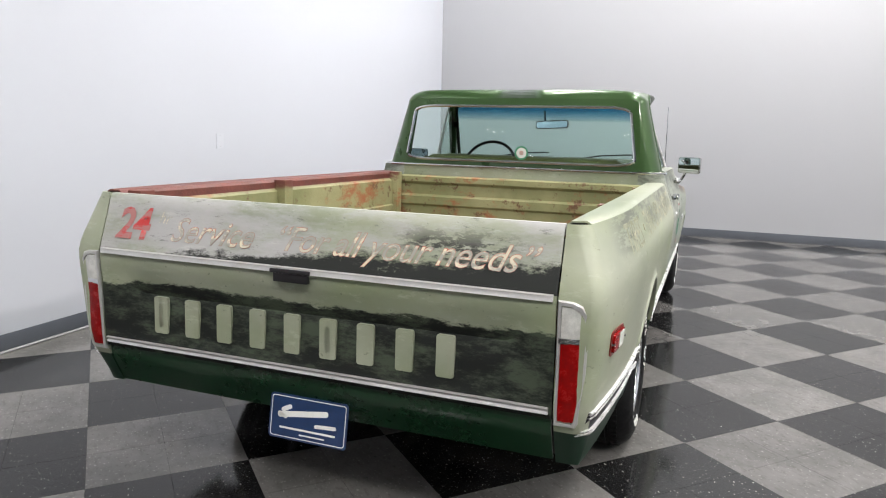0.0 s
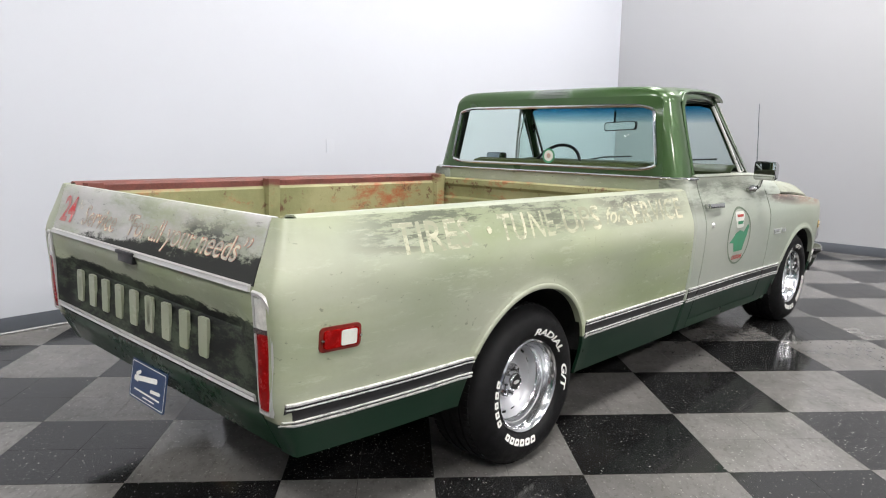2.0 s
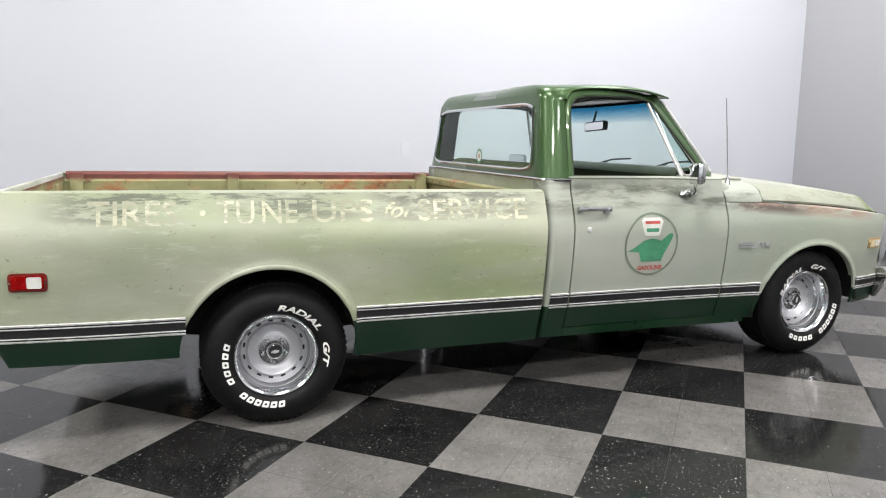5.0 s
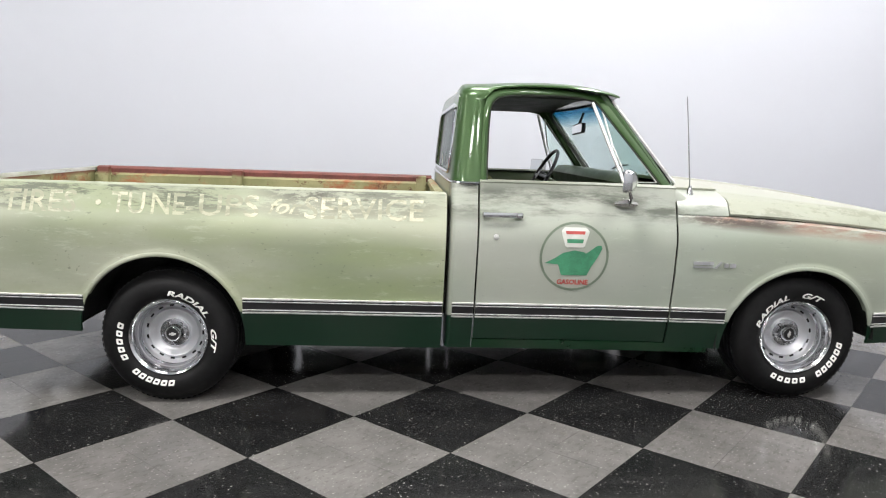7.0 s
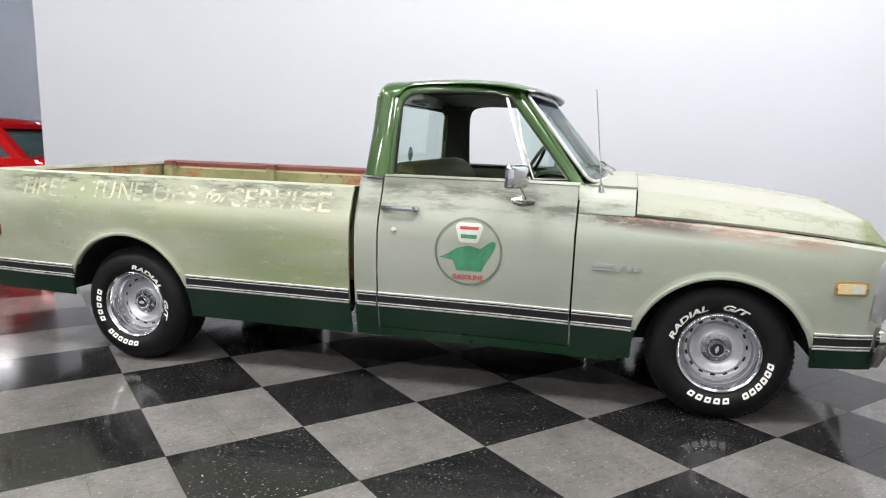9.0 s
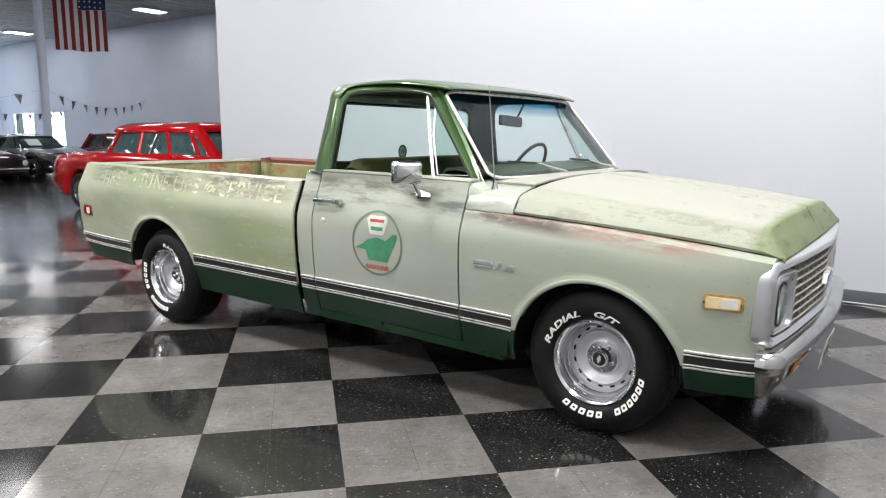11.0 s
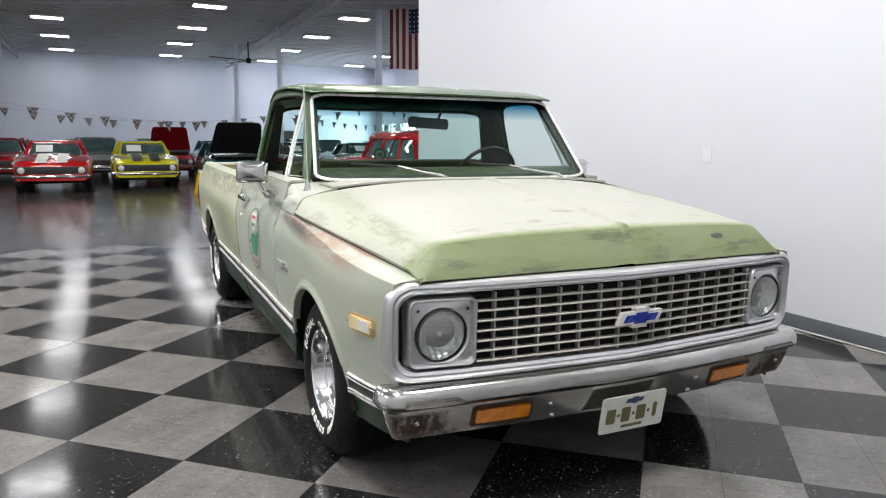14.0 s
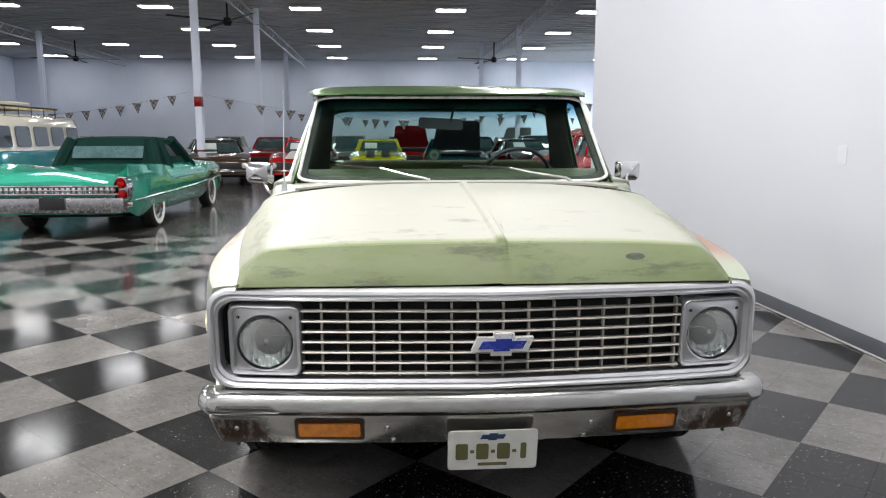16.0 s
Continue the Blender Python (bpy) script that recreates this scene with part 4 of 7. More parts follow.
for k in range(9):
    w = 0.060
    y = 0.588 - k * 0.1375
    bm = bmesh.new()
    slab(bm, round_rect(w, 0.135, 0.008, 2), lambda a, b, d: (gate_x(0.68) + 0.020 - d, y - a, 0.697 + b), 0.012)
    if k in (0, 5):
        slab(bm, round_rect(w * 0.3, 0.085, 0.006, 2), lambda a, b, d: (gate_x(0.68) + 0.006 - d, y - a, 0.697 + b), 0.0)
    part("raised_block", bm, M_SAGE, gate, "raised sage block of the stamped gate lettering")
bm = bmesh.new()
box(bm, (-1.206, 0.025, 0.915), (0.012, 0.15, 0.014), 0.004)
box(bm, (-1.196, 0.025, 0.895), (0.02, 0.13, 0.035), 0.004)
part("gate_handle", bm, M_BLACK, gate, "dark tailgate latch handle")
on_gate = lambda cy, cz: (lambda a, b: (gate_x(cz + b) - 0.003, cy - a, cz + b))
for txt, size, cy, cz, shear, mat, sp in (("24", 0.150, 0.715, 0.972, 0.14, M_RED24, 0.95), ("hr", 0.06, 0.578, 1.03, 0.3, M_PINK, 1.0), ("Service", 0.118, 0.372, 0.973, 0.42, M_PINK, 1.0), ("\u201cFor all your needs\u201d", 0.112, -0.325, 0.978, 0.42, M_PINK, 0.97)):
    bm = lettering(txt, size, shear, 0.0045 if txt == "24" else -0.0004, sp)
    bend(bm, on_gate(cy, cz), [0.0, 0.03, 0.06, 0.09])
    part("gate_lettering", bm, mat, gate, "hand-painted script lettering", 0)
    if mat is M_PINK and size > 0.1:
        bm = lettering(txt, size, shear, 0.0012, sp)
        bend(bm, lambda a, b: Vector(on_gate(cy, cz)(a, b)) + Vector((0.0015, 0, 0)), [0.0, 0.03, 0.06, 0.09])
        part("letter_outline", bm, M_REDP, gate, "red outline of the script", 0)

# tail lamps, roll pan, rear plate
for s in (-1, 1):
    zc, h = 0.722, 0.375
    out = [(0.855, 0.535), (0.918, 0.535), (0.926, 0.55), (0.944, 0.70), (0.949, 0.84), (0.942, 0.88), (0.925, 0.905), (0.90, 0.914), (0.855, 0.916)]
    inn = [(0.866, 0.549), (0.909, 0.549), (0.916, 0.56), (0.934, 0.70), (0.938, 0.835), (0.932, 0.867), (0.918, 0.890), (0.895, 0.901), (0.866, 0.902)]
    wrap = lambda y, z, d: (gate_x(z) - d + max(0, (y - 0.90)) ** 2 * 6, s * y, z)
    bm = bmesh.new()
    rings = [[wrap(y, z, -0.01) for y, z in out], [wrap(y, z, 0.004) for y, z in out], [wrap(y + (b - y) * 0.3, z + (c - z) * 0.3, 0.009) for (y, z), (b, c) in zip(out, inn)], [wrap(y, z, 0.007) for y, z in inn], [wrap(y, z, -0.012) for y, z in inn]]
    loft(bm, rings + [rings[0]], True, False)
    lamp = part("tail_lamp_bezel", bm, M_SILVERT, truck, "chrome tail lamp bezel")
    for z0, z1, mat, nm in ((0.554, 0.790, M_REDL, "red_lens"), (0.806, 0.897, M_CLEAR, "reversing_lens")):
        bm = bmesh.new()
        ylim = lambda z: spline([(0.55, 0.912), (0.70, 0.933), (0.835, 0.937), (0.867, 0.931), (0.890, 0.917), (0.900, 0.90)], z)
        loft(bm, [[wrap(0.867, z, 0.003), wrap((0.867 + ylim(z)) / 2, z, 0.006), wrap(ylim(z), z, 0.003), wrap(ylim(z), z, -0.01), wrap(0.867, z, -0.01)] for z in [z0 + (z1 - z0) * k / 6 for k in range(7)]])
        part(nm, bm, mat, lamp, "red tail lamp lens" if mat is M_REDL else "clear reversing lamp lens")
    bm = bmesh.new()
    loft(bm, [[wrap(0.862, z, 0.009), wrap(0.938, z, 0.006), wrap(0.938, z, -0.01), wrap(0.862, z, -0.01)] for z in (0.789, 0.806)])
    part("lens_divider", bm, M_CHROME, lamp)
bm = bmesh.new()
shell(bm, [[(gate_x(z) + (0.012 if z > 0.54 else 0.0), y, z) for z in (0.397, 0.415, 0.44, 0.48, 0.52, 0.548)] for y in [-0.847 + 1.694 * k / 12 for k in range(13)]], 0.01, True)
part("roll_pan", bm, M_LOW, truck, "dark green rear roll pan")
plate_m = pose(-1.145, -0.010, 0.392, 0, 8, 0)
bm = bmesh.new()
slab(bm, round_rect(0.305, 0.155, 0.012), lambda a, b, d: plate_m @ Vector((-d, -a, b)), 0.004)
plate = part("rear_plate", bm, M_NAVY, truck, "navy dealer plate with white unreadable marks")
bm = bmesh.new()
for a, b, w, h in ((0.0, 0.0, 0.292, 0.142),):
    o, i = round_rect(w, h, 0.010), round_rect(w - 0.006, h - 0.006, 0.008)
    loft(bm, [[plate_m @ Vector((-0.0048, -p, q)) for p, q in o], [plate_m @ Vector((-0.0048, -p, q)) for p, q in i]], True, False)
part("plate_border", bm, M_WHITE, plate, "thin white border")
for a, b, w, h, t in ((-0.02, 0.018, 0.20, 0.020, 8), (-0.085, 0.030, 0.045, 0.016, 25), (-0.10, 0.005, 0.04, 0.014, -20), (0.07, -0.014, 0.085, 0.013, 4), (0.0, -0.038, 0.22, 0.007, 0), (0.02, -0.055, 0.10, 0.005, 0)):
    c, sn = math.cos(radians(t)), math.sin(radians(t))
    bm = bmesh.new()
    slab(bm, round_rect(w, h, h * 0.45, 2), lambda p, q, d: plate_m @ Vector((-0.0045 - d, -(a + p * c - q * sn), b + p * sn + q * c)), 0.0006)
    part("plate_mark", bm, M_WHITE, plate, "white mark")

# sign on the bed side
def on_side(s, cx, cz, lift=0.0015):
    return lambda a, b: (cx + a, s * (y_half(cx + a, cz + b) + lift), cz + b)


cuts = [-0.02, 0.0, 0.02, 0.04, 0.06, 0.08, 0.1, 0.12]
for txt, cx, size, sp in (("TIRES", -0.582, 0.145, 0.352), ("TU", -0.163, 0.145, 0.16), ("NE-", 0.045, 0.145, 0.20), ("UPS", 0.315, 0.145, 0.29), ("for", 0.575, 0.10, 0.165), ("SERVICE", 0.975, 0.145, 0.585)):
    bm = lettering(txt, size, 0.4 if txt == "for" else 0.0, 0.0012)
    wide = max(v.co.x for v in bm.verts) - min(v.co.x for v in bm.verts)
    for v in bm.verts:
        v.co.x *= sp / wide
    bend(bm, on_side(-1, cx, 0.992 if txt != "for" else 1.01), cuts)
    part("sign_lettering", bm, M_CREAMF if txt in ("NE-", "for") else M_CREAMW, bed_sides[-1], "worn cream sign-painted letters", 0)
bm = bmesh.new()
slab(bm, [(0.013 * math.cos(t), 0.013 * math.sin(t)) for t in [k * math.pi / 6 for k in range(12)]], lambda a, b, d: (-0.305 + a, -(y_half(-0.305, 1.04 + b) + d), 1.04 + b), 0.003)
part("sign_dot", bm, M_CREAMW, bed_sides[-1])

# cab corners, doors, fenders, cowl sides
cab_bot = lambda x: 0.33
doors = {}
for s in (-1, 1):
    n = 14
    rear = []
    for k in range(6):
        col = []
        for j in range(n + 1):
            z = 0.33 + 0.852 * j / n
            yh = y_half(1.47, z)
            t = math.pi / 2 * (k - 1) / 4
            col.append((1.405, s * 0.80, z) if k == 0 else (1.405 + 0.025 * (1 - math.cos(t)), s * (yh - 0.04 + 0.04 * math.sin(t)), z))
        rear.append(col)
    bm = bmesh.new()
    shell(bm, rear + side_cols(s, 1.432, 1.541, cab_bot, lambda x: 1.182, None, n, 0.03), 0.012, s > 0)
    c = part("cab_corner", bm, M_DOOR, truck, "sage cab corner")
    side_moulding(s, 1.432, 1.540, c)
    bm = bmesh.new()
    shell(bm, side_cols(s, 1.550, 2.556, lambda x: 0.385, lambda x: 1.187, None, 16), 0.03, s > 0)
    doors[s] = d = part("door", bm, M_DOOR, truck, "faded sage truck door with bare green window frame")
    side_moulding(s, 1.551, 2.555, d)
    bm = bmesh.new()
    shell(bm, side_cols(s, 1.545, 2.80, cab_bot, lambda x: 0.379, None, 3), 0.02, s > 0)
    part("rocker_panel", bm, M_LOW, truck, "dark green rocker panel")
    bm = bmesh.new()
    fender_top = lambda x: spline([(2.56, 1.052), (2.84, 1.050), (3.3, 1.030), (3.7, 0.998), (3.96, 0.969)], x)
    cols = side_cols(s, 2.566, 3.955, lambda x: 0.355 if x < 3.2 else 0.405, fender_top, ARCH_F)
    for col in cols:
        x, y, z = col[-1]
        ye = min(abs(y) - 0.012, 0.98 - 0.138 * (max(0, (x - 2.84)) / 1.065) ** 1.6)
        col += [(x, s * (abs(y) * 0.75 + ye * 0.25), z + 0.006), (x, s * (abs(y) * 0.3 + ye * 0.7), z + 0.010), (x, s * ye, z + 0.010), (x, s * (ye - 0.012), z - 0.006)]
    shell(bm, cols, 0.012, s > 0)
    fd = part("front_fender", bm, M_FENDER, truck, "sage front fender with a rusty streak under the hood line")
    bm = bmesh.new()
    arch_flange(bm, s, ARCH_F, 0.50, 2.66)
    part("arch_flange", bm, M_FENDER, fd, "rolled sage wheel arch flange")
    side_moulding(s, 2.568, 2.858, fd)
    side_moulding(s, 3.668, 3.93, fd)
    marker_lamp(s, 3.800, 0.800, (plain("pale_amber", rgb(216, 196, 150), 0.2, 0, 0.15, 30, 0, 0.6) if s < 0 else bpy.data.materials["pale_amber"], M_DECALW, "faded pale amber marker lens"), fd, 0.150, 0.068, M_TANRIM)
    # chrome script badge as plain bars
    bm = bmesh.new()
    for a, b, w, h in ((-0.065, 0.008, 0.105, 0.016), (-0.065, -0.012, 0.105, 0.008), (0.055, 0.0, 0.022, 0.022), (0.09, 0.0, 0.03, 0.022)):
        slab(bm, round_rect(w, h, 0.004, 2), lambda p, q, dd: (2.77 + a + p, s * (y_half(2.77, 0.815) + dd), 0.815 + b + q), 0.006)
    slab(bm, [(-0.012, -0.018), (0.0, -0.018), (0.03, 0.018), (0.018, 0.018)], lambda p, q, dd: (2.77 + 0.005 + p, s * (y_half(2.77, 0.815) + dd), 0.815 + q), 0.005)
    part("fender_badge", bm, M_ANOD, fd, "chrome badge on the fender")
    bm = bmesh.new()
    cols = []
    for x in (2.566, 2.62, 2.70, 2.77, 2.832):
        f = (x - 2.566) / 0.266
        cols.append([(x, s * y_half(x, 1.063), 1.063), (x, s * 0.986, 1.082), (x, s * 0.972, 1.105), (x, s * 0.955, 1.130), (x, s * 0.933, 1.146), (x, s * 0.907, 1.155), (x, s * 0.85, 1.170), (x, s * 0.78, 1.184)])
    shell(bm, cols, 0.01, s > 0)
    bm2 = bmesh.new()
    shell(bm2, [[(x, s * (0.958 - 0.012 * f), 1.125), (x, s * (0.951 - 0.016 * f), 1.166 - 0.032 * f), (x, s * (0.930 - 0.022 * f), 1.186 - 0.043 * f), (x, s * 0.84, 1.192 - 0.034 * f), (x, s * 0.76, 1.196 - 0.020 * f)] for x, f in ((2.558, 0.0), (2.575, 0.08), (2.60, 0.36), (2.625, 0.74), (2.65, 1.0))], 0.01, s > 0)
    part("pillar_foot", bm2, M_DOOR, truck, "sage panel at the foot of the windshield pillar")
    part("cowl_side", bm, M_DOOR, truck, "sage cowl side panel")
    # handle and lock
    bm = bmesh.new()
    yb = y_half(1.66, 1.03)
    for x in (1.58, 1.735):
        box(bm, (x, s * (yb + 0.012), 1.033), (0.03, 0.03, 0.026), 0.006)
    box(bm, (1.65, s * (yb + 0.034), 1.035), (0.175, 0.014, 0.026), 0.006)
    box(bm, (1.75, s * (yb + 0.02), 1.033), (0.03, 0.035, 0.03), 0.008)
    part("door_handle", bm, M_CHROME, d, "chrome door handle")
    bm = bmesh.new()
    turned(bm, [(0.001, s * 0.010), (0.011, s * 0.008), (0.014, 0.0)], "y", 14, (1.635, s * y_half(1.635, 0.925), 0.925))
    part("door_lock", bm, M_BRIGHT, d, "chrome lock button")

# door decal as plain shapes
DX, DZ = 2.035, 0.834
disc = lambda r, n=40: [(r * math.cos(2 * math.pi * k / n), r * math.sin(2 * math.pi * k / n)) for k in range(n)]
onto = lambda lift: (lambda a, b: (DX + a, -(y_half(DX + a, DZ + b) + lift), DZ + b))
bm = bmesh.new()
p = onto(0.002)
loft(bm, [[p(*q) for q in disc(0.176)], [p(*q) for q in disc(0.164)]], True, False)
part("decal_ring", bm, M_RING, doors[-1], "faded dark ring of the door decal")


def flat_shape(name, outline, lift, mat, parent, label):
    bm = bmesh.new()
    c = (sum(a for a, _ in outline) / len(outline), sum(b for _, b in outline) / len(outline))
    rings = []
    for f in (1.0, 0.66, 0.33, 0.02):
        rings.append([onto(lift)(c[0] + (a - c[0]) * f, c[1] + (b - c[1]) * f) for a, b in outline])
    loft(bm, rings, True, True)
    return part(name, bm, mat, parent, label, 0)


flat_shape("decal_badge", [(-0.072, 0.128), (-0.055, 0.148), (0.055, 0.148), (0.072, 0.128), (0.05, 0.055), (0.04, 0.048), (-0.04, 0.048), (-0.05, 0.055)], 0.002, M_DECALW, doors[-1], "white badge shape of the door decal")
flat_shape("decal_bar", [(-0.05, 0.130), (-0.047, 0.114), (0.047, 0.114), (0.05, 0.130)], 0.003, M_DECALR, doors[-1], "red bar on the badge")
flat_shape("decal_bar", [(-0.042, 0.090), (-0.04, 0.070), (0.04, 0.070), (0.042, 0.090)], 0.003, M_DECALG, doors[-1], "green bar on the badge")
mound = [(-0.15, -0.035), (-0.10, -0.01), (-0.06, 0.018), (0.0, 0.034), (0.05, 0.024), (0.085, 0.0), (0.10, 0.03), (0.115, 0.06), (0.135, 0.06), (0.14, 0.045), (0.12, 0.0), (0.09, -0.05), (0.07, -0.095), (-0.06, -0.095), (-0.08, -0.04)]
flat_shape("decal_mound", mound, 0.0025, M_DECALG, doors[-1], "plain green shape of the door decal")
bm = lettering("GASOLINE", 0.034, 0, 0.0013, 1.0)
bend(bm, lambda a, b: onto(0.003)(a + 0.0, b - 0.142), [0.0, 0.014])
part("decal_word", bm, M_DECALR, doors[-1], "small red decal word", 0)

# window frames, roof, pillars
side_in = lambda z, x=1.6: 0.928 - (z - 1.19) * 0.255 - 0.062 * (max(0.0, x + (z - 1.19) * 0.84 - 2.24) / 0.3) ** 1.5
back_x = lambda z: 1.404 + (z - 1.19) * 0.075
DOOR_OUT = [(1.556, 1.185), (1.556, 1.30), (1.557, 1.45), (1.562, 1.56), (1.576, 1.617), (1.608, 1.650), (1.665, 1.666), (1.76, 1.673), (1.95, 1.676), (2.09, 1.669), (2.188, 1.655), (2.230, 1.615), (2.315, 1.515), (2.405, 1.41), (2.495, 1.30), (2.578, 1.19)]
DOOR_IN = [(1.586, 1.195), (1.586, 1.30), (1.589, 1.45), (1.596, 1.548), (1.610, 1.592), (1.640, 1.618), (1.69, 1.630), (1.78, 1.636), (1.95, 1.638), (2.08, 1.632), (2.152, 1.620), (2.182, 1.592), (2.262, 1.495), (2.347, 1.395), (2.432, 1.295), (2.509, 1.20)]
for s in (-1, 1):
    put = lambda x, z, d=0.0: (x, s * (side_in(z, x) - d), z)
    bm = bmesh.new()
    shell(bm, [[put(*a), put(a[0] * 0.6 + b[0] * 0.4, a[1] * 0.6 + b[1] * 0.4, -0.006), put(a[0] * 0.15 + b[0] * 0.85, a[1] * 0.15 + b[1] * 0.85, 0.0), put(b[0], b[1], 0.012)] for a, b in zip(DOOR_OUT, DOOR_IN)], 0.03, s < 0)
    part("window_frame", bm, M_GREEN, doors[s], "glossy dark green window frame")
    bm = bmesh.new()
    tube(bm, [put(a, b, 0.006) for a, b in DOOR_IN], 0.0045, 6)
    part("window_trim", bm, M_LINER, doors[s], "dark window gasket")
    bm = bmesh.new()
    tube(bm, [put(2.145, 1.615, 0.012), put(2.225, 1.40, 0.012), put(2.305, 1.20, 0.012)], 0.009, 6)
    part("vent_post", bm, M_BRIGHT, doors[s], "bright post of the vent window")
    bm = bmesh.new()
    tube(bm, [put(2.198, 1.585, 0.014), put(2.35, 1.395, 0.014), put(2.49, 1.215, 0.014), put(2.325, 1.21, 0.014), put(2.245, 1.40, 0.014), put(2.198, 1.585, 0.014)], 0.005, 6)
    part("vent_frame", bm, M_BRIGHT, doors[s], "bright vent window frame")
    bm = bmesh.new()
    shell(bm, [[put(2.325, 1.21, 0.014), put(2.245, 1.40, 0.014), put(2.18, 1.58, 0.014)], [put(2.49, 1.215, 0.014), put(2.35, 1.395, 0.014), put(2.205, 1.582, 0.014)]], 0.004)
    g = part("vent_glass", bm, M_PANE, doors[s], "clear vent glass")
    g.visible_shadow = False
    # inner door card and sill
    bm = bmesh.new()
    shell(bm, [[(x, s * 0.90, 0.45), (x, s * 0.895, 0.80), (x, s * 0.885, 1.10), (x, s * 0.90, 1.17), (x, s * 0.935, 1.19)] for x in (1.56, 1.9, 2.2, 2.54)], 0.02, s < 0)
    bm2 = bmesh.new()
    shell(bm2, [[(x, s * (y_half(x, 1.187) - 0.004), 1.183), (x, s * (y_half(x, 1.187) - 0.02), 1.190), (x, s * (side_in(1.19, x) - 0.03), 1.192)] for x in [1.55 + 1.01 * k / 10 for k in range(11)]], 0.012, s < 0)
    part("belt_ledge", bm2, M_DOOR, doors[s], "sage ledge under the window")
    part("door_card", bm, M_TRIMG, doors[s], "green inner door panel")
    # rear quarter of the greenhouse
    bm = bmesh.new()
    cols = []
    for k in range(11):
        z = 1.182 + 0.428 * k / 10
        ys, xr = side_in(z), back_x(z)
        yi = 0.815 - (z - 1.18) * 0.12
        cols.append([(1.585, s * (ys - 0.02), z), (1.550, s * ys, z), (xr + 0.085, s * (ys - 0.001), z), (xr + 0.045, s * (ys - 0.012), z), (xr + 0.018, s * (ys - 0.034), z), (xr + 0.004, s * (ys - 0.062), z), (xr, s * min(yi, ys - 0.075), z)])
    shell(bm, cols, 0.012, s > 0)
    part("cab_quarter", bm, M_GREEN, truck, "glossy dark green cab rear pillar")
    bm = bmesh.new()
    shell(bm, [[(1.592, s * (side_in(z) - 0.035), z), (1.52, s * (side_in(z) - 0.045), z), (back_x(z) + 0.05, s * (side_in(z) - 0.085), z), (back_x(z) + 0.022, s * (0.765 - (z - 1.2) * 0.12), z)] for z in (1.19, 1.40, 1.60)], 0.006, s < 0)
    part("pillar_lining", bm, M_LINER, truck, "dark lining of the cab rear pillar")
    # windshield pillar
    bm = bmesh.new()
    rings = []
    for k in range(7):
        f = k / 6
        x, z = 2.572 - 0.362 * f, 1.172 + 0.486 * f
        ys = side_in(z, x) + 0.014 * f
        rings.append([(x - 0.03, s * (ys - 0.006), z), (x - 0.005, s * (ys - 0.001), z + 0.012), (x + 0.010, s * (ys - 0.016), z + 0.016), (x - 0.025, s * (ys - 0.040), z + 0.006), (x - 0.045, s * (ys - 0.040), z)])
    loft(bm, rings)
    part("windshield_pillar", bm, M_GREEN, truck, "dark green windshield pillar")

# roof: a shallow dome over the plan of the cab, its edge rising over the doors
ROOF_EDGE = [(1.550, 1.606), (1.566, 1.612), (1.584, 1.634), (1.612, 1.660), (1.665, 1.674), (1.76, 1.681), (1.88, 1.684), (2.0, 1.683), (2.10, 1.676), (2.175, 1.667), (2.235, 1.659), (2.285, 1.650)]
roof_y = lambda x, z: max(side_in(z, x) + 0.002, 0.812 - 0.058 * (max(0.0, x - 1.93) / 0.35) ** 2)
ROOF_TOP = [(1.43, 1.704), (1.52, 1.704), (1.65, 1.712), (1.80, 1.720), (1.98, 1.721), (2.10, 1.713), (2.19, 1.701), (2.28, 1.684), (2.345, 1.668)]
edge_half = [(back_x(1.602), y, 1.602) for y in (0.0, 0.2, 0.4, 0.55, 0.66)]
ys, xr = side_in(1.604), back_x(1.602)
edge_half += [(xr, ys - 0.085, 1.602), (xr + 0.004, ys - 0.062, 1.603), (xr + 0.018, ys - 0.034, 1.604), (xr + 0.045, ys - 0.012, 1.605), (xr + 0.085, ys - 0.001, 1.606)]
edge_half += [(x, roof_y(x, z), z) for x, z in ROOF_EDGE]
xf, yf = edge_half[-1][0], edge_half[-1][1]
edge_half += [(xf + 0.062 * (1 - w ** 3) + 0.003, yf * w, 1.650 + 0.014 * (1 - w * w)) for w in (0.985, 0.93, 0.8, 0.6, 0.4, 0.2, 0.0)]
cab_plan = edge_half + [(x, -y, z) for x, y, z in reversed(edge_half[1:-1])]
cab_plan.append(cab_plan[0])
rings = []
for step in (0.0, 0.004, 0.012, 0.026, 0.05, 0.08, 0.12, 0.3, 0.6, 1.0):
    ring = []
    for x, y, z in cab_plan:
        cx = max(1.66, min(2.06, x))
        L = math.hypot(cx - x, y)
        d = step if step < 0.2 else 0.12 + (L - 0.12) * (step - 0.12) / 0.88
        px, py = x + (cx - x) * d / L, y * (1 - d / L)
        q = 1 - min(1.0, d / 0.125)
        crown = spline(ROOF_TOP, px) - 0.014 * (py / 0.8) ** 2
        ring.append((px, py, z + max(0.0, crown - z) * math.sqrt(1 - q * q)))
    rings.append(ring)
bm = bmesh.new()
shell(bm, rings, 0.009)
bmesh.ops.remove_doubles(bm, verts=bm.verts, dist=0.0002)
part("roof", bm, M_GREEN, truck, "glossy dark green metallic roof", 60)
for s in (-1, 1):
    bm = bmesh.new()
    tube(bm, [(x, s * (roof_y(x, z) + 0.003), z - 0.001) for x, z in ROOF_EDGE[1:]], 0.006, 6)
    part("drip_rail", bm, M_GREEN, truck, "dark green drip rail")
bm = bmesh.new()
shell(bm, [[(x, y, 1.676 - 0.04 * (y / 0.74) ** 2) for y in (-0.745, -0.5, 0, 0.5, 0.745)] for x in (1.49, 1.8, 2.1, 2.24)], 0.008)
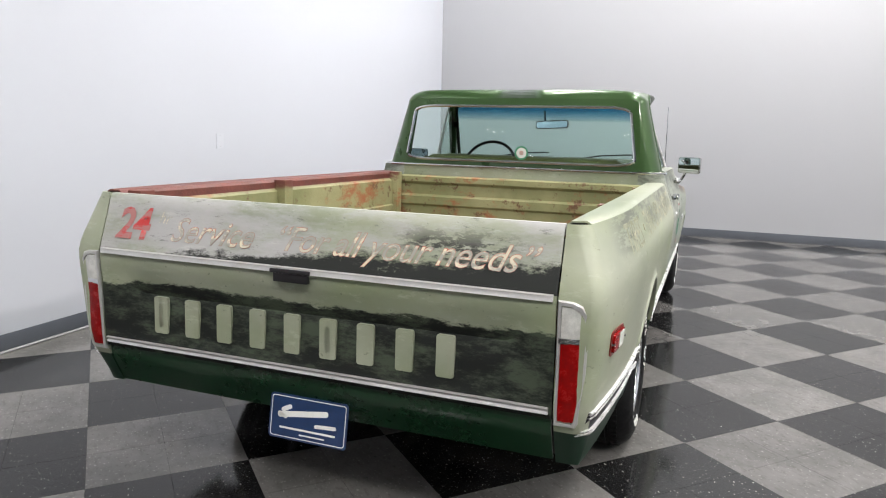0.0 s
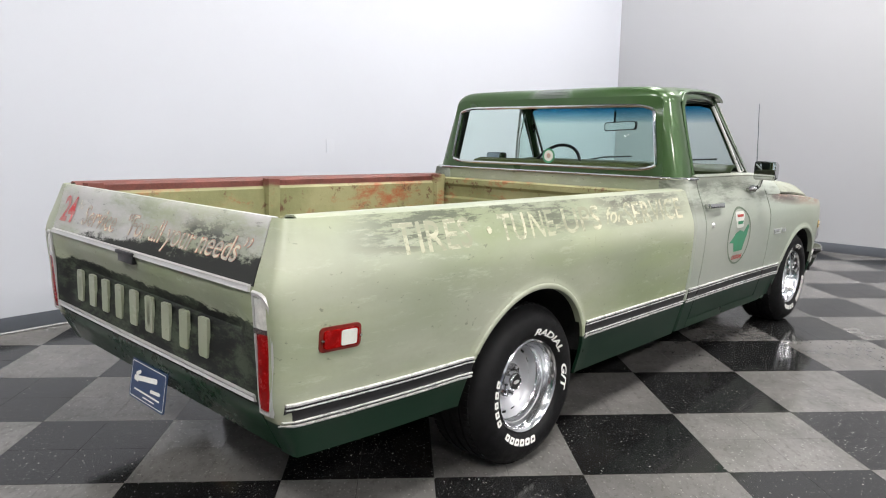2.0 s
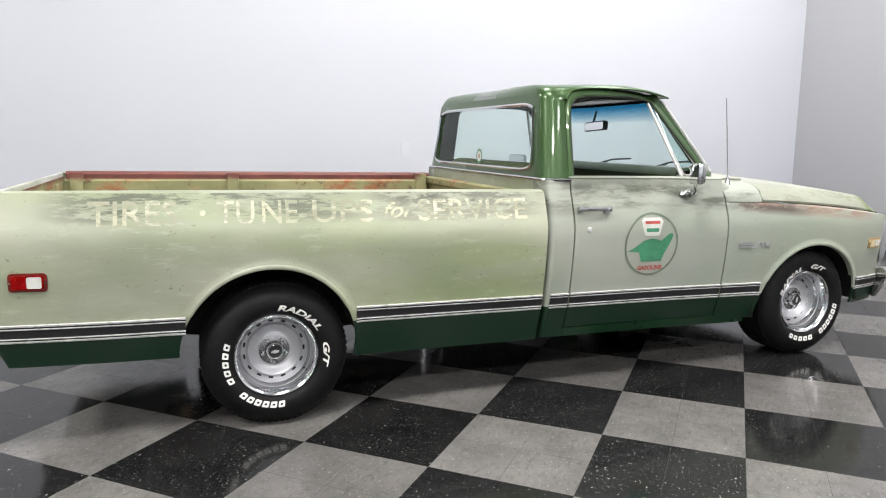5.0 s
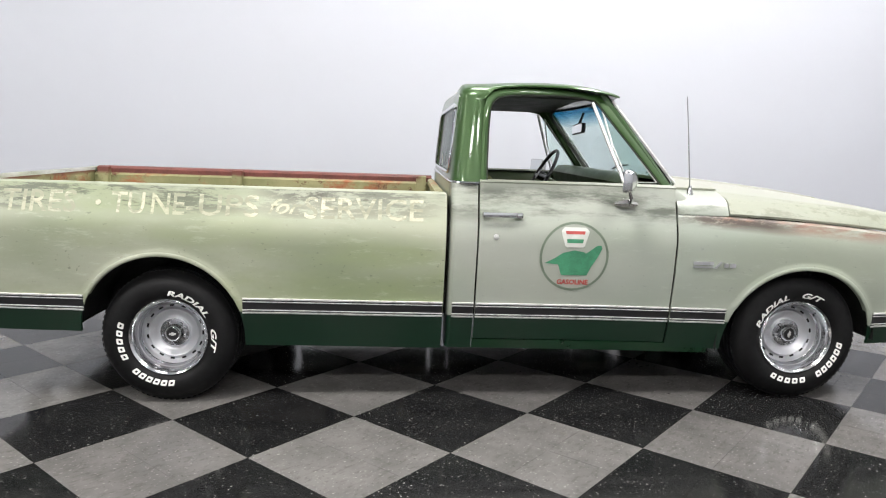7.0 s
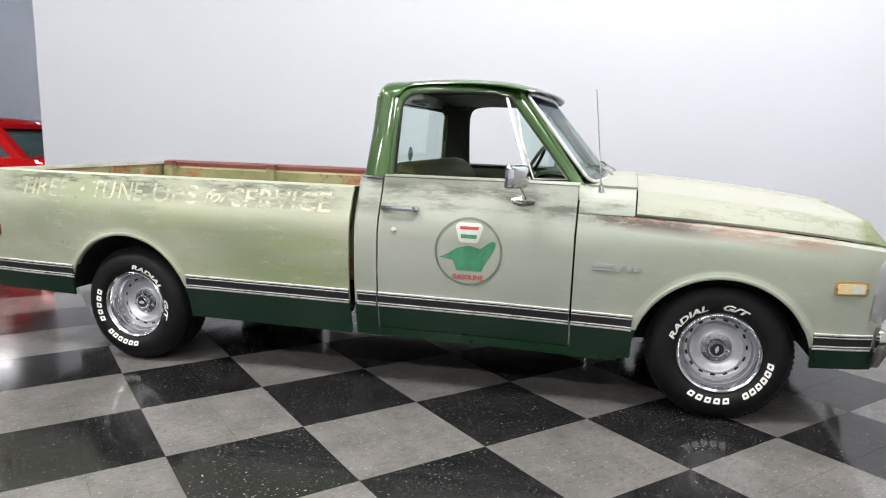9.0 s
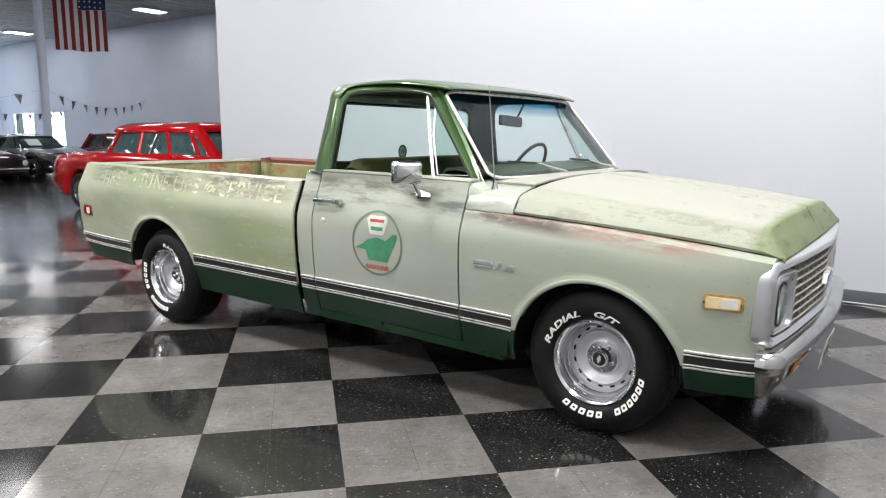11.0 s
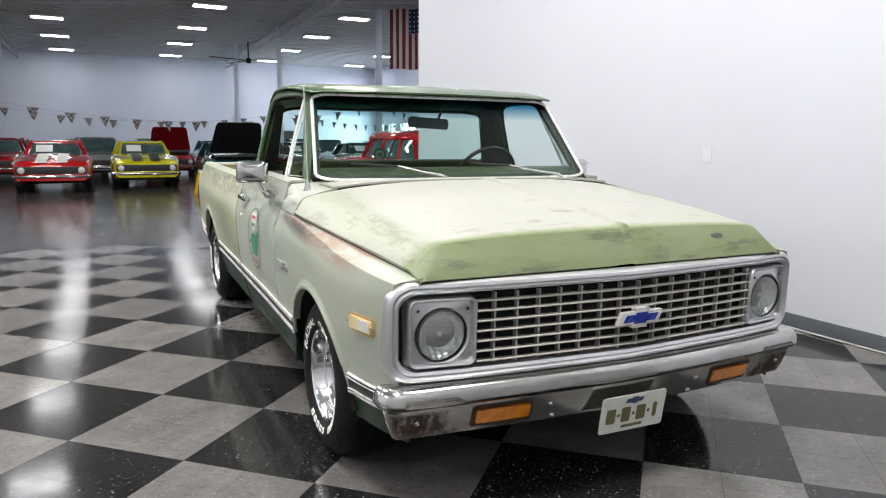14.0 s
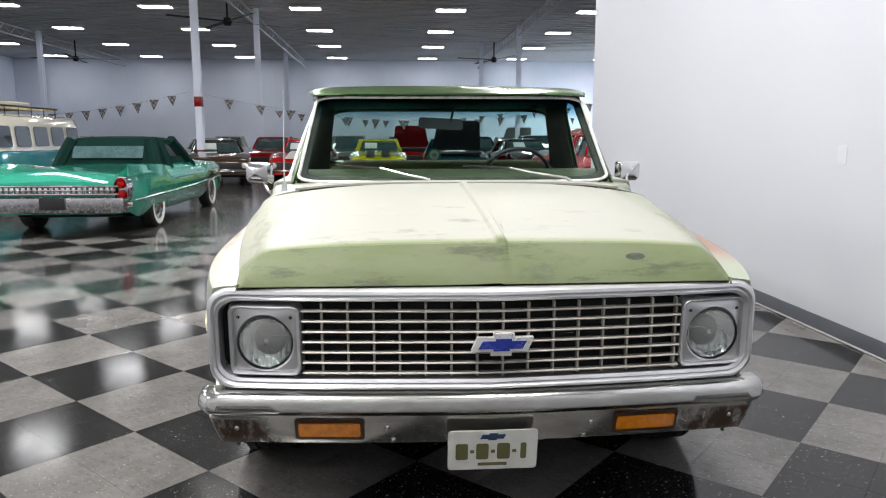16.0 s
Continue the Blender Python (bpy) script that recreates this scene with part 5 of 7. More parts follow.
part("headliner", bm, M_LINER, truck, "dark headliner")

# rear window with its frame
def rear_loop(w0, w1, z0, z1, r, lift):
    out = []
    for a, b in round_rect(1, 1, r, 5):
        z = z0 + (z1 - z0) * (b + 0.5)
        out.append((back_x(z) - lift, a * 2 * (w0 + (w1 - w0) * (b + 0.5)), z))
    return out


bm = bmesh.new()
lo = rear_loop(0.82, 0.770, 1.182, 1.64, 0.06, -0.012)
loft(bm, [lo, rear_loop(0.82, 0.770, 1.182, 1.64, 0.06, 0.0), rear_loop(0.782, 0.728, 1.222, 1.590, 0.10, 0.002), rear_loop(0.772, 0.718, 1.230, 1.582, 0.10, -0.015)], True, False)
part("rear_window_surround", bm, M_GREEN, truck, "dark green panel round the rear window")
bm = bmesh.new()
l = rear_loop(0.779, 0.725, 1.225, 1.587, 0.10, 0.004)
tube(bm, l + l[:1], 0.010, 6)
part("rear_window_trim", bm, M_CHROME, truck, "bright rear window trim")
bm = bmesh.new()
loft(bm, [rear_loop(0.774, 0.720, 1.228, 1.584, 0.10, -0.004), rear_loop(0.774, 0.720, 1.228, 1.584, 0.10, -0.008)])
rw = part("rear_window", bm, M_PANE, truck, "clear rear window glass")
rw.visible_shadow = False
bm = bmesh.new()
turned(bm, [(0.046, 0.0), (0.034, 0.0)], "x", 24, (1.406, -0.045, 1.285))
part("sticker_ring", bm, M_DECALG, rw, "round green window sticker")
bm = bmesh.new()
turned(bm, [(0.034, 0.0), (0.015, 0.0)], "x", 24, (1.406, -0.045, 1.285))
part("sticker_field", bm, M_DECALW, rw, "white field of the sticker")
bm = bmesh.new()
turned(bm, [(0.015, 0.0), (0.001, 0.0)], "x", 16, (1.406, -0.045, 1.285))
part("sticker_spot", bm, M_REDP, rw, "red spot of the sticker")
bm = bmesh.new()
shell(bm, [[(1.408, y, z) for z in (0.60, 0.9, 1.10, 1.15, 1.182)] for y in (-0.82, -0.4, 0, 0.4, 0.82)], 0.01, True)
part("cab_back", bm, M_SAGE, truck, "sage cab back panel")
bm = bmesh.new()
bend_pts = [(1.545, 0.958), (1.50, 0.958), (1.465, 0.953), (1.44, 0.942), (1.422, 0.924), (1.411, 0.90), (1.407, 0.87), (1.405, 0.82), (1.405, 0.4)]
tube(bm, [(x, -y, 1.184) for x, y in bend_pts] + [(x, y, 1.184) for x, y in reversed(bend_pts)], 0.009, 8)
part("belt_trim", bm, M_CHROME, truck, "bright belt moulding round the cab")

# windshield
def shield(y, z, d=0.0):
    f = (z - 1.205) / 0.44
    return (2.678 - 0.385 * f - 0.054 * (y / 0.8) ** 2 - 0.018 * (y / 0.8) ** 6 + d, y, z)


WS = []
for a, b in round_rect(1, 1, 0.07, 5):
    f = b + 0.5
    WS.append((a * 2 * (0.822 - 0.078 * f), 1.205 + 0.437 * f))
bm = bmesh.new()
shell(bm, [[shield((-1 + 2 * i / 14) * (0.819 - 0.078 * j / 8), 1.207 + 0.433 * j / 8) for j in range(9)] for i in range(15)], 0.005)
ws = part("windshield", bm, M_SHIELD, truck, "clear windshield with a blue shade band")
ws.visible_shadow = False
bm = bmesh.new()
dense = []
for (y0, z0), (y1, z1) in zip(WS, WS[1:] + WS[:1]):
    n = max(1, int(math.hypot(y1 - y0, z1 - z0) / 0.08))
    dense += [(y0 + (y1 - y0) * k / n, z0 + (z1 - z0) * k / n) for k in range(n)]
pts = [shield(y, z, 0.004) for y, z in dense]
tube(bm, pts + pts[:1], 0.009, 6)
part("windshield_trim", bm, M_BRIGHT, ws, "bright windshield trim")
bm = bmesh.new()
inner = lambda k, d: [shield(y * k, 1.425 + (z - 1.425) * (1 - (1 - k) * 1.7), d) for y, z in dense]
loft(bm, [inner(1.0, -0.010), inner(0.985, -0.014), inner(0.955, -0.035), inner(0.95, -0.06)], True, False)
part("windshield_lining", bm, M_LINER, truck, "dark lining round the windshield")
for y0, y1, yk in ((-0.16, -0.47, -0.13), (0.56, 0.20, 0.60)):
    bm = bmesh.new()
    tube(bm, [(2.70, yk, 1.205), (2.690, yk - 0.03, 1.225), shield((y0 + y1) / 2 + 0.05, 1.245, 0.03), shield(y1 + 0.08, 1.275, 0.022)], [0.012, 0.008, 0.006, 0.005], 6)
    w = part("wiper_arm", bm, M_WORN, truck, "bright windshield wiper arm")
    bm = bmesh.new()
    tube(bm, [shield(y1 + 0.24, 1.245, 0.013), shield(y1 + 0.08, 1.272, 0.016), shield(y1 - 0.16, 1.285, 0.013)], 0.006, 5)
    part("wiper_blade", bm, M_BLACK, w, "dark wiper blade")

# cowl, hood
bm = bmesh.new()
shell(bm, [[(2.50, y, 1.190 - 0.014 * (y / 0.8) ** 4), (2.60, y, 1.200 - 0.018 * (y / 0.8) ** 4), (2.72, y, 1.206 - 0.024 * (y / 0.8) ** 4), (2.836, y, 1.210 - 0.028 * (y / 0.8) ** 4)] for y in [-0.80 + 0.16 * k for k in range(11)]], 0.01)
cowl = part("cowl_panel", bm, M_HOOD, truck, "sage cowl panel under the windshield")
for k in range(8):
    for s in (-1, 1):
        bm = bmesh.new()
        for dx in (-0.024, 0.024):
            box(bm, (2.765 + dx, s * (0.56 + 0.028 * k), 1.2085 - 0.026 * ((0.56 + 0.028 * k) / 0.8) ** 4), (0.034, 0.013, 0.008), 0.002)
        part("cowl_louvre", bm, M_GAP, cowl, "dark cowl vent slot")
HOODC = [(2.84, 1.214), (3.0, 1.206), (3.2, 1.190), (3.5, 1.163), (3.7, 1.140), (3.85, 1.119), (3.905, 1.110)]
CUT = [(2.84, 1.066), (3.3, 1.045), (3.7, 1.014), (3.96, 0.985), (4.02, 0.980)]
CREASE = [(2.84, 1.150), (3.3, 1.128), (3.7, 1.105), (3.905, 1.086)]
bm = bmesh.new()
cols = []
bow = lambda y: -0.012 * (abs(y) / 0.9) ** 1.6
xs = [2.84, 2.86, 2.95, 3.1, 3.25, 3.4, 3.55, 3.7, 3.8, 3.87, 3.897, 3.905]
for x in xs:
    zc, zk, ze = spline(HOODC, x), spline(CREASE, x), spline(CUT, x)
    f = (x - 2.84) / 1.065
    yk, ye = 0.925 - 0.168 * f, 0.985 - 0.138 * f ** 1.6
    half = [(ye, ze), (ye + 0.004, ze + 0.012), (ye - 0.012, ze + (zk - ze) * 0.35), (yk + 0.03, zk - 0.022), (yk + 0.008, zk - 0.006), (yk - 0.018, zk + 0.004)]
    for w in (0.92, 0.8, 0.65, 0.5, 0.35, 0.2, 0.1):
        half.append(((yk - 0.018) * w, zk + 0.004 + (zc - zk - 0.004) * (1 - abs(w) ** 3)))
    half += [(0.032, zc), (0.021, zc + 0.001), (0.012, zc + 0.013), (0.0, zc + 0.015)]
    full = [(-y, z) for y, z in half] + [(y, z) for y, z in reversed(half[:-1])]
    k = max(0, (x - 3.5) / 0.4)
    cols.append([(x + bow(y) * k, y + (0.015 + 0.035 * f) * (abs(y) < 0.04), z) for y, z in full])
last = cols[-1]
for f, dx in ((0.035, 0.008), (0.10, 0.014), (0.5, 0.050), (0.93, 0.085), (0.98, 0.087), (1.0, 0.080)):
    cols.append([(x + dx, y + (math.copysign(0.842, y) * min(1, abs(y) / 0.757) - y) * f * 0.8 if abs(y) > 0.5 else y, z + (0.976 + 0.004 * (abs(y) < 0.04) - z) * f) for x, y, z in last])
shell(bm, cols, 0.012)
hood = part("hood", bm, M_HOOD, truck, "sun-bleached cream hood with a sage nose", 20)

# grille and headlights
bow_f = lambda y: 4.045 - 0.052 * abs(y) / 0.965 - 0.035 * (abs(y) / 0.965) ** 4
GZ = 0.797
def face(a, b, d=0.0):
    return (bow_f(a) + d, a, GZ + b)


bm = bmesh.new()
OUT = round_rect(1.905, 0.350, 0.075, 6)


def ring_of(inset, d, keep=1.0):
    out = []
    for (a0, b0), (a1, b1) in zip(OUT, OUT[1:] + OUT[:1]):
        n = max(1, int(abs(a1 - a0) / 0.12))
        for k in range(n):
            a, b = a0 + (a1 - a0) * k / n, b0 + (b1 - b0) * k / n
            out.append(face(a * (1 - inset / 0.965), b * (1 - inset / 0.178), d))
    return out


loft(bm, [ring_of(0.0, -0.055), ring_of(0.0, -0.012), ring_of(0.006, 0.0), ring_of(0.016, 0.004), ring_of(0.024, -0.004), ring_of(0.030, 0.001), ring_of(0.040, -0.006), ring_of(0.046, -0.05)], True, False)
grille = part("grille_surround", bm, M_ANOD, truck, "brushed silver grille surround")
# the shaded space behind the grille is drawn as a black sheet
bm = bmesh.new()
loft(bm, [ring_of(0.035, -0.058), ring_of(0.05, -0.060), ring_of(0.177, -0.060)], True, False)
part("grille_backing", bm, M_GAP, grille, "black sheet standing for the shade behind the grille")
for k in range(7):
    z = -0.117 + 0.036 * k
    bm = bmesh.new()
    loft(bm, [[face(y, z - 0.0040, -0.03), face(y, z - 0.0040, -0.012), face(y, z, -0.008), face(y, z + 0.0040, -0.012), face(y, z + 0.0040, -0.03)] for y in [-0.632 + 1.30 * i / 12 for i in range(13)]])
    part("grille_bar", bm, M_BAR, grille)
for k in range(15):
    y = -0.5655 + 0.087 * k
    bm = bmesh.new()
    loft(bm, [[face(y - 0.004, z, -0.035), face(y - 0.0035, z, -0.014), face(y + 0.0035, z, -0.014), face(y + 0.004, z, -0.035)] for z in (-0.128, 0.125)])
    part("grille_upright", bm, M_BAR, grille)
for s in (-1, 1):
    cy, cz = 0.018 + s * 0.775, -0.004
    bm = bmesh.new()
    sq = lambda w, h, r, d: [face(cy + a, cz + b, d) for a, b in round_rect(w, h, r, 5)]
    circ = lambda r, d: [face(cy + r * math.cos(t), cz - 0.010 + r * math.sin(t), d) for t in [0.131 + 2 * math.pi * k / 24 for k in range(24)]]
    loft(bm, [sq(0.256, 0.257, 0.03, -0.050), sq(0.246, 0.247, 0.03, -0.034), sq(0.245, 0.246, 0.03, -0.010), sq(0.234, 0.235, 0.026, -0.002), sq(0.220, 0.221, 0.022, -0.006), sq(0.212, 0.213, 0.02, -0.022), circ(0.100, -0.016), circ(0.094, -0.020), circ(0.092, -0.05)], True, False)
    hb = part("headlight_bezel", bm, M_ANOD, truck, "silver square headlight bezel")
    x0 = bow_f(cy)
    cz -= 0.010
    bm = bmesh.new()
    turned(bm, [(0.005, -0.075), (0.05, -0.065), (0.085, -0.035), (0.090, -0.028)], "x", 28, (x0, cy, GZ + cz))
    part("reflector_bowl", bm, M_REFLECTOR, hb, "mirror reflector bowl")
    bm = bmesh.new()
    turned(bm, [(0.001, -0.034), (0.008, -0.036), (0.011, -0.042), (0.010, -0.070)], "x", 12, (x0, cy, GZ + cz))
    part("bulb_shield", bm, M_WORN, hb, "small metal bulb shield")
    bm = bmesh.new()
    turned(bm, [(0.0905, -0.026), (0.08, -0.012), (0.05, -0.001), (0.004, 0.004)], "x", 28, (x0, cy, GZ + cz))
    turned(bm, [(0.0905, -0.029), (0.08, -0.015), (0.05, -0.004), (0.004, 0.001)], "x", 28, (x0, cy, GZ + cz))
    part("headlight_glass", bm, M_LAMPGLASS, hb, "clear ribbed headlight glass")
    bm = bmesh.new()
    turned(bm, [(0.0948, -0.03), (0.0948, -0.018), (0.0905, -0.016), (0.0905, -0.028)], "x", 28, (x0, cy, GZ + cz))
    part("headlight_ring", bm, M_BLACK, hb, "dark headlight retaining ring")
    cz -= 0.010
    for dy, dz in ((0.088, 0.10), (-0.088, -0.10), (0.088, -0.10), (-0.088, 0.10)):
        bm = bmesh.new()
        turned(bm, [(0.001, 0.003), (0.005, 0.002), (0.006, 0.0)], "x", 8, (bow_f(cy + dy) - 0.012, cy + dy, GZ + cz + dz))
        part("screw", bm, M_BLACK, hb)
tie = [(-0.105, -0.024), (-0.040, -0.024), (-0.040, -0.038), (0.030, -0.038), (0.030, -0.024), (0.085, -0.024), (0.105, 0.024), (0.040, 0.024), (0.040, 0.038), (-0.030, 0.038), (-0.030, 0.024), (-0.085, 0.024)]
bm = bmesh.new()
slab(bm, tie, lambda a, b, d: (4.030 + d, 0.038 + a, GZ - 0.012 + b), 0.022)
badge = part("grille_badge", bm, M_BRIGHT, grille, "chrome-edged blue badge on the grille")
bm = bmesh.new()
slab(bm, [(a * 0.78, b * 0.56) for a, b in tie], lambda a, b, d: (4.050 + d, 0.038 + a, GZ - 0.012 + b), 0.005)
part("badge_field", bm, M_BLUE, badge, "blue badge field")

# bumper
def bumper_at(y):
    return 4.085 - 0.068 * (abs(y) / 1.015) ** 1.6


BPROF = [(-0.06, 0.622), (-0.02, 0.626), (0.0, 0.618), (0.012, 0.600), (0.016, 0.572), (0.006, 0.556), (-0.012, 0.548), (-0.016, 0.535), (-0.036, 0.47), (-0.052, 0.432), (-0.070, 0.425), (-0.075, 0.432), (-0.075, 0.60)]
low_x = lambda y, z: bumper_at(y) - 0.016 - max(0, 0.535 - z) * 0.31
bm = bmesh.new()
half = [(bumper_at(y), y, 1.0, 0.0) for y in [0.905 * k / 22 for k in range(23)]]
for k in range(1, 10):
    t = math.pi / 2 * k / 9
    half.append((bumper_at(0.905) - 0.075 + 0.075 * math.cos(t), 0.905 + 0.075 * math.sin(t), math.cos(t), math.sin(t)))
half.append((bumper_at(0.905) - 0.09, 0.980, 0.0, 1.0))
line = [(x, -y, nx, -ny) for x, y, nx, ny in reversed(half[1:])] + half
loft(bm, [[(x + d * nx, y + d * ny, z) for d, z in BPROF] for x, y, nx, ny in line])
bumper = part("front_bumper", bm, M_BUMPER, truck, "worn chrome front bumper")
for s in (-1, 1):
    bm = bmesh.new()
    slab(bm, round_rect(0.235, 0.085, 0.012), lambda a, b, d: (low_x(s * 0.545 + a, 0.492 + b) - 0.002 + d, s * 0.545 + a, 0.492 + b), 0.006)
    tl = part("turn_signal_bezel", bm, M_BROWN, bumper, "tarnished turn signal bezel")
    bm = bmesh.new()
    slab(bm, round_rect(0.208, 0.053, 0.008), lambda a, b, d: (low_x(s * 0.545 + a, 0.492 + b) + 0.002 + d, s * 0.545 + a, 0.492 + b), 0.010)
    part("turn_signal_lens", bm, M_AMBER, tl, "amber turn signal lens")
    for y, z in ((0.86, 0.495), (0.35, 0.50), (0.33, 0.445)):
        bm = bmesh.new()
        turned(bm, [(0.001, 0.008), (0.008, 0.006), (0.011, 0.0)], "x", 10, (low_x(y, z) - 0.002, s * y, z))
        part("bumper_bolt", bm, M_CHROME, bumper)
pm = pose(4.078, 0.005, 0.425, 0, 8, 0)
bm = bmesh.new()
slab(bm, round_rect(0.305, 0.152, 0.012), lambda a, b, d: pm @ Vector((d, a, b)), 0.004)
fp = part("front_plate", bm, M_PLATE, truck, "white novelty plate with olive block marks")
for a, w, h in ((-0.105, 0.042, 0.062), (-0.035, 0.042, 0.062), (0.037, 0.044, 0.062), (0.105, 0.020, 0.062)):
    bm = bmesh.new()
    slab(bm, round_rect(w, h, 0.006, 2), lambda p, q, d: pm @ Vector((0.0042 + d, a + p, -0.005 + q)), 0.001)
    part("plate_mark", bm, M_OLIVE, fp, "olive block mark")
for a in (-0.07, 0.001, 0.074):
    bm = bmesh.new()
    slab(bm, round_rect(0.014, 0.012, 0.002, 2), lambda p, q, d: pm @ Vector((0.0042 + d, a + p, -0.005 + q)), 0.001)
    part("plate_mark", bm, M_OLIVE, fp)
bm = bmesh.new()
slab(bm, round_rect(0.10, 0.012, 0.002, 2), lambda p, q, d: pm @ Vector((0.0042 + d, p, -0.055 + q)), 0.001)
part("plate_bar", bm, M_OLIVE, fp, "small olive bar")
bm = bmesh.new()
slab(bm, [(a * 0.42, b * 0.35) for a, b in tie], lambda p, q, d: pm @ Vector((0.0042 + d, p, 0.052 + q)), 0.001)
part("plate_badge", bm, M_NAVY, fp, "dark blue badge on the plate")
bm = bmesh.new()
box(bm, (3.98, 0, 0.595), (0.10, 1.80, 0.05), 0.01)
part("bumper_filler", bm, M_SAGE, truck, "sage panel behind the bumper")

# mirrors, antenna
for s, ym in ((-1, 1.075), (1, 1.045)):
    bm = bmesh.new()
    out = round_rect(0.165, 0.115, 0.018)
    mm = pose(2.265 if s < 0 else 2.225, s * ym, 1.225, 0, 1, s * 24)
    loft(bm, [[mm @ Vector((0.050, a * 0.04, b * 0.04)) for a, b in out], [mm @ Vector((0.040, a * 0.5, b * 0.5)) for a, b in out], [mm @ Vector((0.03, a * 0.85, b * 0.82)) for a, b in out], [mm @ Vector((0.006, a, b)) for a, b in out], [mm @ Vector((-0.012, a, b)) for a, b in out]])
    mir = part("side_mirror", bm, M_CHROME, doors[s], "chrome side mirror")
    bm = bmesh.new()
    slab(bm, round_rect(0.15, 0.10, 0.014), lambda a, b, d: mm @ Vector((-0.013 - d, a, b)), 0.001)
    part("mirror_glass", bm, plain("mirror_face", rgb(225, 228, 230), 0.02, 1.0, 0.01) if s < 0 else bpy.data.materials["mirror_face"], mir, "mirror glass")
    bm = bmesh.new()
    tube(bm, [(2.30, s * 1.0, 1.105), (2.305, s * 1.03, 1.13), (2.28, s * (ym - 0.02), 1.19), (2.268, s * ym, 1.225)], [0.016, 0.010, 0.009, 0.008], 7)
    tube(bm, [(2.268, s * (ym - 0.01), 1.215), (2.258, s * (ym + 0.06), 1.265)], 0.006, 6)
    tube(bm, [(2.268, s * (ym - 0.01), 1.215), (2.258, s * (ym - 0.06), 1.265)], 0.006, 6)
    part("mirror_arm", bm, M_CHROME, mir, "chrome mirror arm")
    bm = bmesh.new()
    tube(bm, [(2.235, s * 0.985, 1.105), (2.29, s * 0.998, 1.11), (2.35, s * 0.985, 1.105)], [0.012, 0.026, 0.012], 8)
    part("mirror_foot", bm, M_WORN, mir)
bm = bmesh.new()
tube(bm, [(2.662, -0.88, 1.155), (2.660, -0.88, 1.205)], [0.020, 0.008], 10)
ant = part("antenna_base", bm, M_CHROME, truck, "chrome antenna base")
bm = bmesh.new()
tube(bm, [(2.660, -0.88, 1.19), (2.630, -0.878, 1.45), (2.604, -0.876, 1.66)], [0.0035, 0.003, 0.0022], 6)
part("antenna_mast", bm, M_CHROME, ant)

# cabin
bm = bmesh.new()
cols = []
for y in [-0.74 + 1.48 * k / 14 for k in range(15)]:
    e = min(1, (0.74 - abs(y)) / 0.10)
    e = math.sqrt(max(0, e * (2 - e)))
    pf = [(2.10, 0.66), (2.13, 0.76), (2.09, 0.82), (1.85, 0.80), (1.73, 0.82), (1.68, 1.0), (1.65, 1.13), (1.63, 1.19), (1.595, 1.226), (1.55, 1.238), (1.50, 1.228), (1.47, 1.19), (1.50, 0.9)]
    cols.append([(1.75 + (x - 1.75) * (0.82 + 0.18 * e), y, 0.75 + (z - 0.75) * (0.90 + 0.10 * e)) for x, z in pf])
shell(bm, cols, 0.02, True)
seat = part("bench_seat", bm, M_SEAT, truck, "green vinyl bench seat")
for k in range(12):
    bm = bmesh.new()
    y = -0.60 + 0.109 * k
    tube(bm, [(1.658, y, 1.10), (1.632, y, 1.19), (1.597, y, 1.228), (1.55, y, 1.240)], 0.004, 5)
    part("seat_welt", bm, M_TRIMG, seat)
bm = bmesh.new()
cols = []
for y in (-0.84, -0.6, -0.2, 0.2, 0.6, 0.84):
    cols.append([(2.60 - 0.06 * abs(y), y, 1.205), (2.52 - 0.04 * abs(y), y, 1.228), (2.40, y, 1.238), (2.345, y, 1.230), (2.315, y, 1.20), (2.33, y, 1.14), (2.34, y, 0.95), (2.45, y, 0.88)])
shell(bm, cols, 0.015, True)
part("dashboard", bm, M_TRIMG, truck, "green dashboard")
sm = pose(2.13, 0.40, 1.175, 0, -62, 0)
bm = bmesh.new()
ring = [sm @ Vector((0.203 * math.cos(t), 0.203 * math.sin(t), 0)) for t in [2 * math.pi * k / 36 for k in range(37)]]
tube(bm, ring, 0.012, 8, False)
for t in (0.0, math.pi):
    tube(bm, [sm @ Vector((0, 0, 0.02)), sm @ Vector((0.0, 0.19 * math.cos(t), 0.0))], 0.012, 6)
tube(bm, [sm @ Vector((0, 0, -0.03)), sm @ Vector((0, 0, 0.03))], [0.03, 0.035], 12)
wh = part("steering_wheel", bm, M_BLACK, truck, "black steering wheel")
bm = bmesh.new()
tube(bm, [(2.15, 0.40, 1.165), (2.40, 0.40, 1.03)], 0.025, 10)
part("steering_column", bm, M_TRIMG, wh)
bm = bmesh.new()
slab(bm, round_rect(0.25, 0.062, 0.02), lambda a, b, d: (2.245 + d, -0.055 + a, 1.497 + b + a * -0.05), 0.022)
tube(bm, [(2.265, 0.0, 1.51), (2.30, 0.02, 1.60)], 0.008, 6)
mi = part("inside_mirror", bm, M_BLACK, truck, "dark-backed inside mirror")
bm = bmesh.new()
slab(bm, round_rect(0.238, 0.050, 0.016), lambda a, b, d: (2.244 - d, -0.055 + a, 1.497 + b + a * -0.05), 0.001)
part("mirror_glass", bm, bpy.data.materials["mirror_face"], mi, "mirror glass")
bm = bmesh.new()
box(bm, (1.98, 0, 0.50), (1.20, 1.72, 0.03), 0.005)
box(bm, (2.58, 0, 0.80), (0.03, 1.70, 0.60), 0.005)
part("cab_floor", bm, M_GAP, truck, "dark cab floor and firewall")

